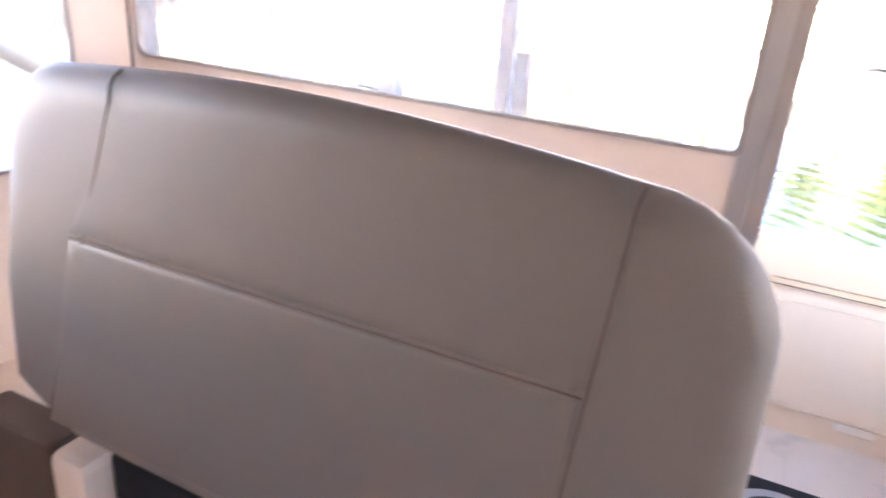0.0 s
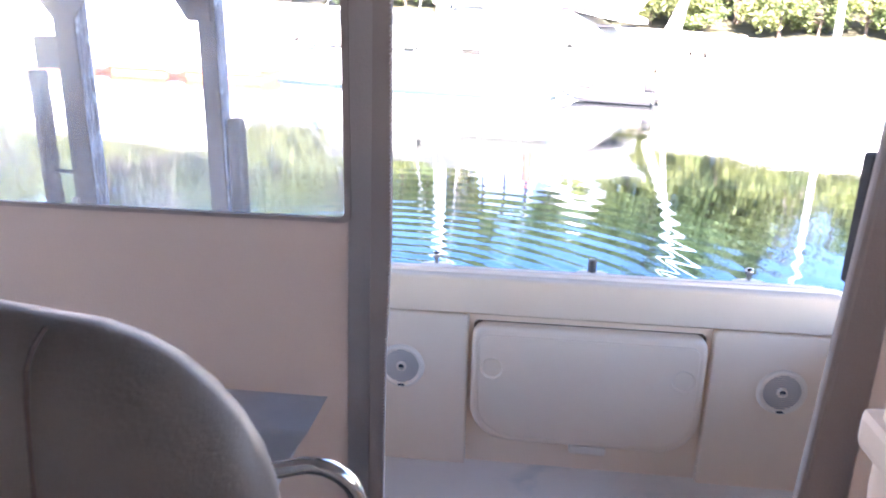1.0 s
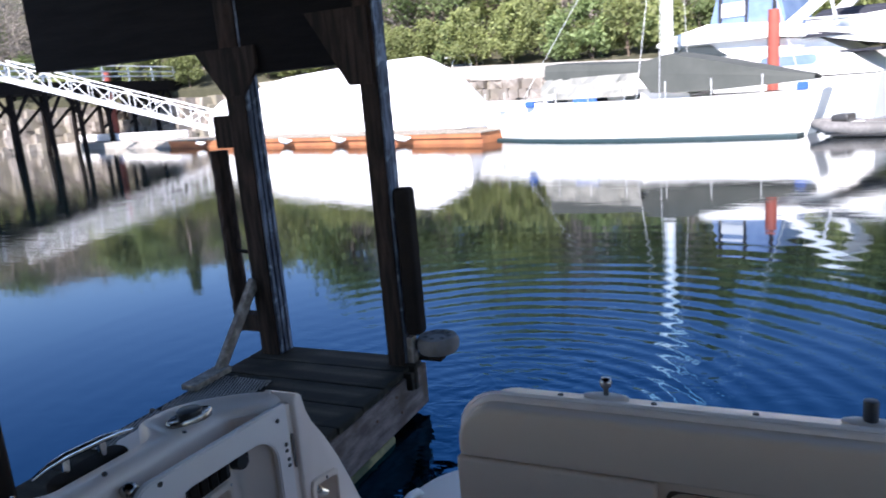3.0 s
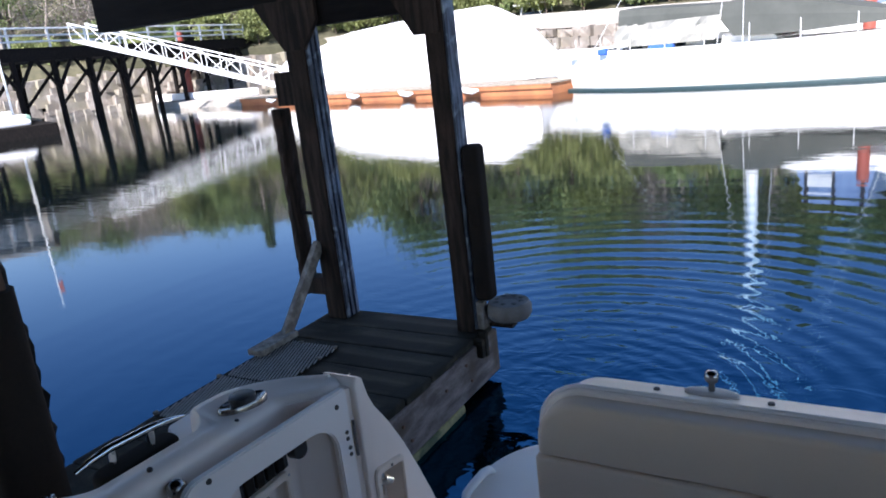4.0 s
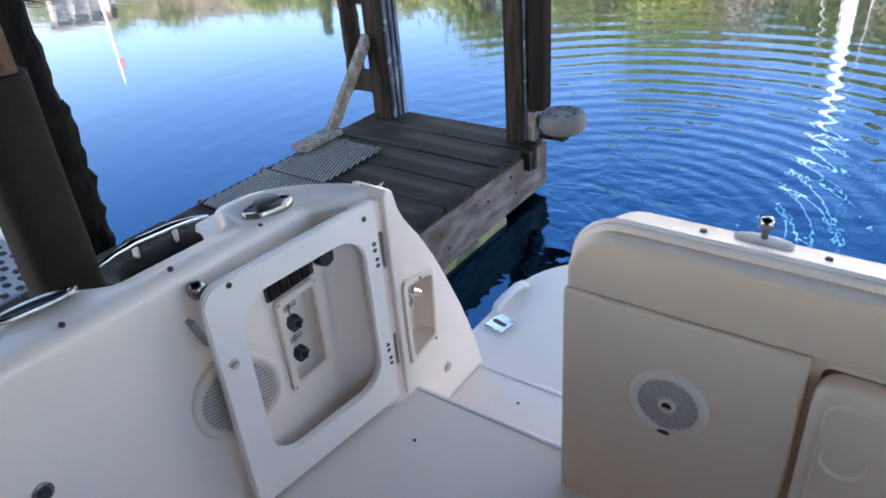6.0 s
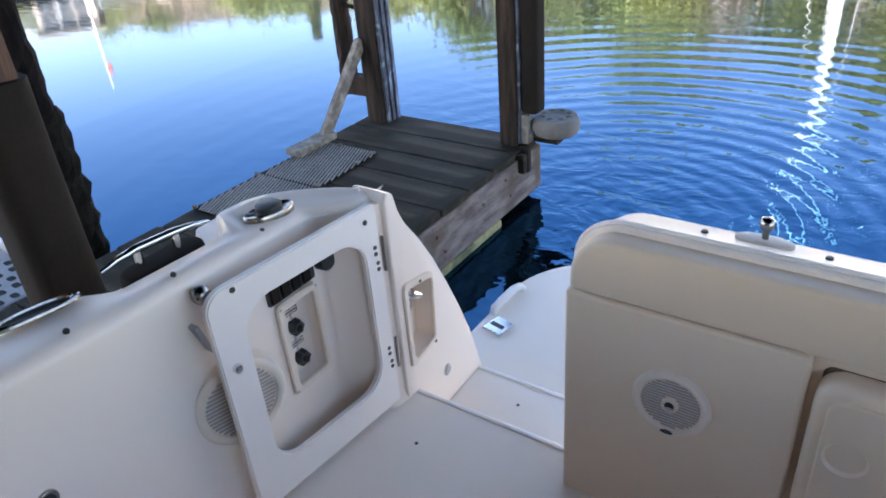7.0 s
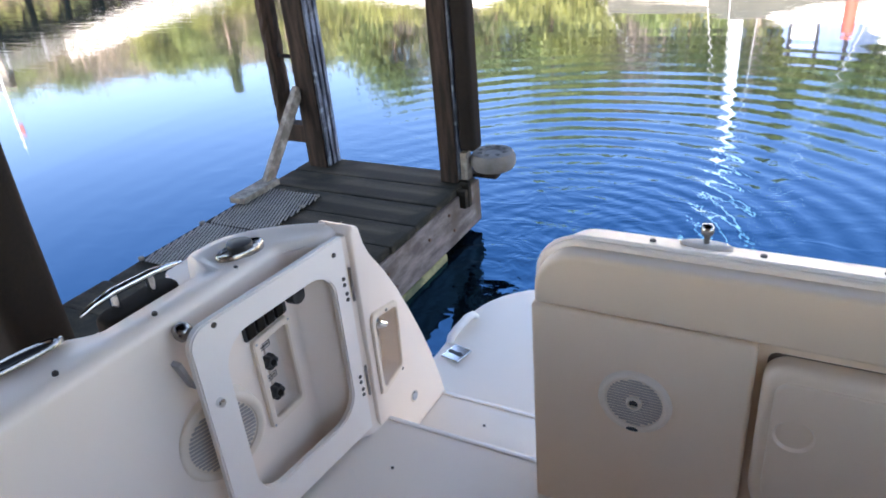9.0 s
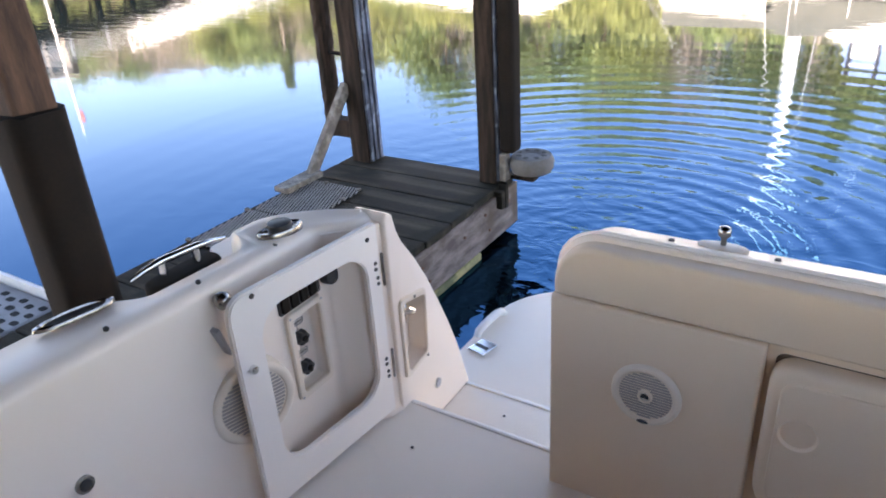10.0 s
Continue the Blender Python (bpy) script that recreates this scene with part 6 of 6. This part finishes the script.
loft(bm, [[TM @ Vector((x, u * w, z + h * (1 - abs(u) ** 2))) for u in (-1, -0.6, 0, 0.6, 1)] for x, w, h, z in ((-1.85, 0.12, 0.1, 3.16), (-1.2, 0.48, 0.22, 3.06), (-0.2, 0.74, 0.38, 2.95), (0.9, 0.76, 0.42, 2.93), (1.6, 0.7, 0.40, 2.94), (1.93, 0.64, 0.15, 2.95))], closed=False)
part("cover", bm, CANVAS_BLACK, tender)
for x in (-0.8, 0.9):
    part("chock", local_box(bmesh.new(), TM, x - 0.08, x + 0.08, -0.5, 0.5, 2.0, 2.5), BOAT_DARK, tender, "dark cradle chock")

rp = thing("red_pile", (0.5, 26.5, WATER), "red-brown painted steel mooring pile", "pile")
part("pile_tube", disc(bmesh.new(), (0.5, 26.5, WATER - 1), (0, 0, 1), 0.19, 4.85, 18), RED_STEEL, rp, smooth=40)
rp2 = thing("red_pile", tuple(marina(42, 4, WATER)), "red-brown painted steel mooring pile", "pile")
part("pile_tube", disc(bmesh.new(), marina(40.5, 3.0, WATER - 1), (0, 0, 1), 0.3, 6.6, 18), RED_STEEL, rp2, smooth=40)
sk = thing("upturned_skiff", tuple(marina(3.2, 1.6, 0.06)), "small white skiff stood on end on the float", "boat")
bm = bmesh.new()
c = marina(3.2, 1.6, 0.06)
loft(bm, [[c + U * (0.35 * w * math.cos(a)) + N * (0.22 * w * math.sin(a)) + Vector((0.0, 0, z)) - U * (z * 0.25) for a in np.linspace(0, 2 * math.pi, 11)[:-1]] for z, w in ((0.0, 1.1), (0.5, 1.2), (1.0, 0.9), (1.3, 0.45), (1.4, 0.1))])
part("shell", bm, BOAT_WHITE, sk, smooth=50)

# ---- seawall ----
wall = thing("seawall", tuple(marina(10, 14, WATER)), "rough stone seawall with a pale concrete cap", "seawall", kind="structure")
bm = bmesh.new()
for s0 in range(-60, 40, 5):
    top = wall_top(s0 + 2.5)
    local_box(bm, marina_pose(s0 + 2.5, 14.3, top) @ Matrix.Rotation(0.05 if -20 < s0 < 25 else 0, 4, "Y"), -2.53, 2.53, -0.25, 0.6, -0.9, 0.0, bevel=0.04)
part("cap", bm, CONCRETE, wall)
verts, faces = [], []
random.seed(3)
for s in range(-620, 1000, 7):
    big = 1.0 if s < 360 else 1.7
    for k in range(5):
        ss = s / 10 + random.uniform(-0.15, 0.15)
        top = wall_top(ss) - 0.9
        z = WATER - 0.2 + (top - WATER + 0.2) * (k + 0.5) / 5
        c = marina(ss, shore(ss) - 1.8 + 0.22 * k * big + random.uniform(-0.15, 0.15), z)
        hw, hd, hh = random.uniform(0.26, 0.46) * big, random.uniform(0.3, 0.5) * big, random.uniform(0.22, 0.36) * big
        i = len(verts)
        for a, b, cz in ((-1, -1, -1), (1, -1, -1), (1, 1, -1), (-1, 1, -1), (-1, -1, 1), (1, -1, 1), (1, 1, 1), (-1, 1, 1)):
            verts.append(tuple(c + U * (a * hw * random.uniform(0.7, 1.1)) + N * (b * hd * random.uniform(0.7, 1.1)) + Vector((0, 0, cz * hh * random.uniform(0.7, 1.1)))))
        faces += [[i + q for q in f] for f in ((0, 3, 2, 1), (4, 5, 6, 7), (0, 1, 5, 4), (1, 2, 6, 5), (2, 3, 7, 6), (3, 0, 4, 7))]
me = bpy.data.meshes.new("stones")
me.from_pydata(verts, [], faces)
me.materials.append(STONE)
st = new("stones", me)
st.parent = wall
st.location = -wall.location
tagged(st, "weathered seawall stones", kind="stuff")

# Boat with a tower top behind the wall
tt = thing("tower_boat", tuple(marina(15.5, 16.5, 2.6)), "small boat with a white tubular tower top", "boat")
TT = marina_pose(15.5, 16.5, 2.7)
for x in (-0.8, 0.8):
    for y in (-0.6, 0.6):
        part("tower_leg", tube(bmesh.new(), [TT @ Vector((x * 1.15, y, 0.2)), TT @ Vector((x * 0.8, y, 1.0))], 0.05, 6), ALUMINIUM, tt)
bm = bmesh.new()
local_box(bm, TT, -1.3, 1.2, -0.8, 0.8, 1.0, 1.12, bevel=0.03)
part("tower_top", bm, BOAT_WHITE, tt)
bm = bmesh.new()
local_box(bm, TT, -0.8, 0.8, -0.6, 0.6, -0.3, 0.55, bevel=0.1)
part("console", bm, TINTED, tt)

# ---- pier and gangway ----
P0, P1 = Vector((-42.0, 25.5, 4.3)), Vector((-46.5, 55.0, 4.3))
pier = thing("timber_pier", (P0.x, P0.y, WATER), "dark timber trestle pier with white railing", "pier")
PD = (P1 - P0).normalized()
PN = Vector((PD.y, -PD.x, 0))
PM = Matrix.Translation(P0) @ Matrix(((PD.x, PN.x, 0, 0), (PD.y, PN.y, 0, 0), (0, 0, 1, 0), (0, 0, 0, 1)))
bm = bmesh.new()
local_box(bm, PM, -14, 30, -3.2, 0.2, -0.75, 0.0)
part("pier_deck", bm, PILE_WOOD, pier)
for k in range(16):
    x = -13 + k * 2.8
    for y in (-3.0, 0.0):
        part("trestle_leg", tube(bmesh.new(), [PM @ Vector((x, y * 1.08, -6)), PM @ Vector((x, y, -0.7))], 0.17, 8), PILE_WOOD, pier)
    bm = bmesh.new()
    tube(bm, [PM @ Vector((x, -3.0, -3.4)), PM @ Vector((x + 0.4, 0.05, -0.9))], 0.1, 6)
    tube(bm, [PM @ Vector((x, 0.1, -2.4)), PM @ Vector((x + 1.3, 0.1, -0.7))], 0.11, 6)
    tube(bm, [PM @ Vector((x, 0.1, -2.4)), PM @ Vector((x - 1.3, 0.1, -0.7))], 0.11, 6)
    part("cross_brace", bm, PILE_WOOD, pier)
    part("rail_post", tube(bmesh.new(), [PM @ Vector((x, 0.12, 0)), PM @ Vector((x, 0.12, 1.1))], 0.07, 6), ALUMINIUM, pier)
bm = bmesh.new()
for z in (0.35, 0.7, 1.1):
    tube(bm, [PM @ Vector((-13, 0.12, z)), PM @ Vector((30, 0.12, z))], 0.06, 6)
part("railing", bm, ALUMINIUM, pier)
shed = thing("pier_kiosk", (-44.5, 24.5, 4.3), "pale glazed kiosk with white window frames on the pier", "kiosk")
bm = bmesh.new()
KM = Matrix.Translation((-45.0, 23.6, 4.3)) @ Matrix.Rotation(radians(-32), 4, "Z")
local_box(bm, KM, -2.6, 2.6, -1.6, 1.6, 0, 2.1)
body = part("kiosk_wall", bm, CONCRETE, shed)
bm = bmesh.new()
local_box(bm, KM, -2.9, 2.9, -1.9, 1.9, 2.1, 2.25)
part("kiosk_roof", bm, PALE_WOOD, shed)
for i in range(3):
    for j in range(2):
        bm = bmesh.new()
        x0, z0 = -2.3 + i * 1.6, 0.15 + j * 0.95
        local_box(bm, KM, 2.58, 2.64, -1.4 + i * 0.95, -0.6 + i * 0.95, z0, z0 + 0.85)
        local_box(bm, KM, x0, x0 + 1.3, -1.64, -1.58, z0, z0 + 0.85)
        w = part("kiosk_window", bm, TINTED, body)
        bm = bmesh.new()
        for a, b in ((x0, x0 + 0.08), (x0 + 1.22, x0 + 1.3), (x0 + 0.62, x0 + 0.68)):
            local_box(bm, KM, a, b, -1.68, -1.64, z0, z0 + 0.85)
        local_box(bm, KM, x0, x0 + 1.3, -1.68, -1.64, z0 + 0.4, z0 + 0.46)
        part("window_frame", bm, ALUMINIUM, w)
gang = thing("gangway", (-28.4, 30.2, 0.0), "white aluminium truss gangway sloping to the float", "gangway")
G0, G1 = Vector((-40.4, 27.4, 4.45)), Vector((-27.4, 31.0, 0.30))
gd = (G1 - G0).normalized()
gs = Vector((-gd.y, gd.x, 0)).normalized()
gu = Vector((0, 0, 1))
for v in (-0.75, 0.75):
    for h in (0.0, 1.0):
        part("chord", tube(bmesh.new(), [G0 + gs * v + gu * h, G1 + gs * v + gu * h], 0.045, 6), ALUMINIUM, gang)
    L = (G1 - G0).length
    for k in range(11):
        a, b = G0 + gd * (L * k / 11) + gs * v, G0 + gd * (L * (k + 1) / 11) + gs * v
        part("upright", tube(bmesh.new(), [a, a + gu * 1.0], 0.028, 5), ALUMINIUM, gang)
        part("diagonal", tube(bmesh.new(), [a if k % 2 else a + gu * 1.0, b + gu * 1.0 if k % 2 else b], 0.028, 5), ALUMINIUM, gang)
bm = bmesh.new()
tube(bm, [G0 + gu * 0.02, G1 + gu * 0.02], 0.04, 5)
loft(bm, [[p - gs * 0.7, p + gs * 0.7, p + gs * 0.7 + gu * 0.05, p - gs * 0.7 + gu * 0.05] for p in (G0, G1)])
part("tread_deck", bm, ALUMINIUM, gang)
raft = thing("work_float", (-41.0, 23.4, WATER), "dark timber work float with a pale green tarp", "float")
bm = bmesh.new()
RM = Matrix.Translation((-40.5, 22.2, 0)) @ Matrix.Rotation(radians(-25), 4, "Z")
local_box(bm, RM, -8, 4.4, -1.6, 1.6, WATER - 0.3, WATER + 0.6, bevel=0.05)
part("raft_body", bm, PILE_WOOD, raft)
bm = bmesh.new()
local_box(bm, RM, -4.5, -0.5, -1.3, 1.0, WATER + 0.6, WATER + 1.1, bevel=0.2)
part("tarp_heap", bm, material("pale_green_tarp", (0.32, 0.52, 0.42), 0.7, bump=0.4, grain=5), raft)
for x, w, h in ((-6.8, 1.6, 0.7), (-0.2, 1.5, 0.55), (1.8, 1.1, 0.3)):
    part("covered_bundle", local_box(bmesh.new(), RM, x, x + w, -1.2, 0.6, WATER + 0.6, WATER + 0.6 + h, bevel=0.12), TARP_WHITE, raft, "white tarp-covered bundle")
fm = thing("flag_mast", (-44, 22, WATER), "slim white mast with a small red flag", "mast")
part("mast", tube(bmesh.new(), [(-41.0, 22.6, WATER + 0.6), (-41.0, 22.6, 9.8)], [0.065, 0.035], 8), BOAT_WHITE, fm)
bm = bmesh.new()
loft(bm, [[Vector((-41.0 + 0.12 * k, 22.6, 8.4 - 0.05 * k)), Vector((-41.0 + 0.12 * k, 22.64, 8.4 - 0.05 * k)), Vector((-41.0 + 0.12 * k, 22.64, 8.9)), Vector((-41.0 + 0.12 * k, 22.6, 8.9))] for k in range(5)])
part("flag", bm, RED_STEEL, fm)


# ---- trees ----
def clump_mesh(name, pts, size, mat, seed):
    """Many small leaf tufts, each a bent pair of blades."""
    rnd = np.random.RandomState(seed)
    verts, faces = [], []
    for p in pts:
        for _ in range(2):
            a = Vector(rnd.normal(size=3)).normalized()
            b = a.orthogonal().normalized()
            b = (b * math.cos(t := rnd.uniform(0, 6.28)) + a.cross(b) * math.sin(t))
            q = size * rnd.uniform(0.6, 1.4)
            o = Vector(p) + Vector(rnd.normal(size=3)) * size * 0.5
            i = len(verts)
            verts += [tuple(o - a * q), tuple(o + b * q * 0.55 + a * q * 0.1), tuple(o + a * q), tuple(o - b * q * 0.45)]
            faces += [(i, i + 1, i + 2), (i, i + 2, i + 3)]
    me = bpy.data.meshes.new(name)
    me.from_pydata(verts, [], faces)
    me.materials.append(mat)
    return me


def broadleaf(h, seed, leaf, label, bare=False):
    rnd = np.random.RandomState(seed)
    t = thing("tree", (0, 0, 0), label, "tree", "shore trees")
    bm = bmesh.new()
    tube(bm, [(0, 0, -0.4), (0.05 * h * rnd.uniform(-1, 1), 0, h * 0.3), (0.08 * h * rnd.uniform(-1, 1), 0, h * 0.65), (0, 0, h * 0.92)], [0.022 * h, 0.016 * h, 0.01 * h, 0.003 * h], 7)
    pts = []
    for k in range(15):
        a, z = rnd.uniform(0, 6.28), h * rnd.uniform(0.12, 0.85)
        reach = h * 0.30 * math.sin(math.pi * min(z / h * 0.9 + 0.16, 1)) * rnd.uniform(0.6, 1.15)
        e = Vector((reach * math.cos(a), reach * math.sin(a), z + h * rnd.uniform(0.02, 0.12)))
        tube(bm, [(0, 0, z), tuple(e * 0.5 + Vector((0, 0, z * 0.5 + 0.02 * h))), tuple(e)], [0.008 * h, 0.005 * h, 0.002 * h], 5)
        r = h * rnd.uniform(0.10, 0.19)
        for _ in range(80 if bare else (110 if h < 5 else 190)):
            d = Vector(rnd.normal(size=3)) * r * 0.55
            pts.append(e + Vector((d.x * 1.15, d.y * 1.15, d.z * 0.8)))
    part("trunk", bm, PALE_BARK if bare else BARK, t)
    crown = new("crown", clump_mesh("crown", pts, 0.09 if bare else (0.105 if h < 5 else 0.15), leaf, seed + 50))
    crown.parent = t
    return t


def conifer(h, seed, label):
    rnd = np.random.RandomState(seed)
    t = thing("conifer", (0, 0, 0), label, "tree", "shore trees")
    bm = bmesh.new()
    tube(bm, [(0, 0, -0.4), (0, 0, h * 0.5), (0, 0, h)], [0.018 * h, 0.011 * h, 0.002 * h], 7)
    pts = []
    for k in range(34):
        z = h * (0.12 + 0.86 * k / 34)
        reach = h * 0.20 * (1 - z / h) ** 0.8 + 0.15
        for j in range(6):
            a = rnd.uniform(0, 6.28)
            q = reach * rnd.uniform(0.6, 1.1)
            tube(bm, [(0, 0, z), (q * math.cos(a), q * math.sin(a), z - q * 0.25)], [0.03, 0.008], 3)
            for f in np.linspace(0.2, 1, 6):
                for _ in range(3):
                    pts.append(Vector((q * f * math.cos(a), q * f * math.sin(a), z - q * f * 0.25)) + Vector(rnd.normal(size=3)) * 0.16)
    part("trunk", bm, BARK, t)
    crown = new("crown", clump_mesh("crown", pts, 0.15, LEAF_DARK, seed + 50))
    crown.parent = t
    return t


kinds = [broadleaf(9.5, 1, LEAF_MID, "leafy green shoreline tree above the seawall"), broadleaf(8.0, 2, LEAF_YELLOW, "yellow-green leafy shoreline tree"),
         broadleaf(11.0, 3, LEAF_MID, "tall leafy green shoreline tree"), conifer(13.0, 4, "dark green conifer on the shore bank"),
         broadleaf(9.0, 5, LEAF_GREY, "bare grey-twigged tree on the bank", True), broadleaf(3.4, 6, LEAF_YELLOW, "low yellow-green bush behind the seawall"),
         broadleaf(3.0, 7, LEAF_MID, "low green bush behind the seawall")]
random.seed(12)
spots = []
for k in range(112):
    s = -50 + k * 1.55 + random.uniform(-0.8, 0.8)
    n = random.uniform(18.0, 24.0)
    grey = random.random() < (0.5 if s > 18 else 0.18)
    size = random.uniform(0.72, 1.08) * (0.92 if s < 16 else 1.0) * (1 + 0.12 * min(max(s / 25, 0), 1)) * (1 - 0.35 * min(max((s - 36) / 10, 0), 1))
    spots.append((4 if grey else random.choice([0, 0, 1, 1, 1, 2, 2, 2]), s, n, size))
for k in range(100):
    s = -46 + k * 1.55 + random.uniform(-0.7, 0.7)
    spots.append((random.choice([5, 5, 6]), s, random.uniform(15.8, 17.3), random.uniform(0.75, 1.3)))
for k in range(56):
    s = -50 + k * 3.0 + random.uniform(-1.5, 1.5)
    spots.append((random.choice([0, 2, 2, 3]) if s < 38 else 4, s, random.uniform(25, 32), random.uniform(0.7, 0.92) * (1 if s < 38 else 0.65)))
spots += [(3, 44.4, 20, 0.72), (2, 42.4, 21, 0.62), (2, 46.4, 20, 0.64), (1, 47.6, 20, 0.86), (1, 48.6, 21, 0.80), (4, 50.6, 20, 0.80), (4, 52.4, 21, 0.86), (4, 54.2, 20, 0.76), (4, 55.8, 21, 0.70)]
used = set()
for kind, s, n, q in spots:
    n += shore(s) - 15
    m = Matrix.Translation(marina(s, n, land_height(s, n) - 0.1)) @ Matrix.Rotation(random.uniform(0, 6.28), 4, "Z") @ Matrix.Scale(q, 4)
    if kind not in used:
        used.add(kind)
        kinds[kind].matrix_basis = m
    else:
        copy = copy_thing(kinds[kind], m)
        copy.scale = (q, q, q)
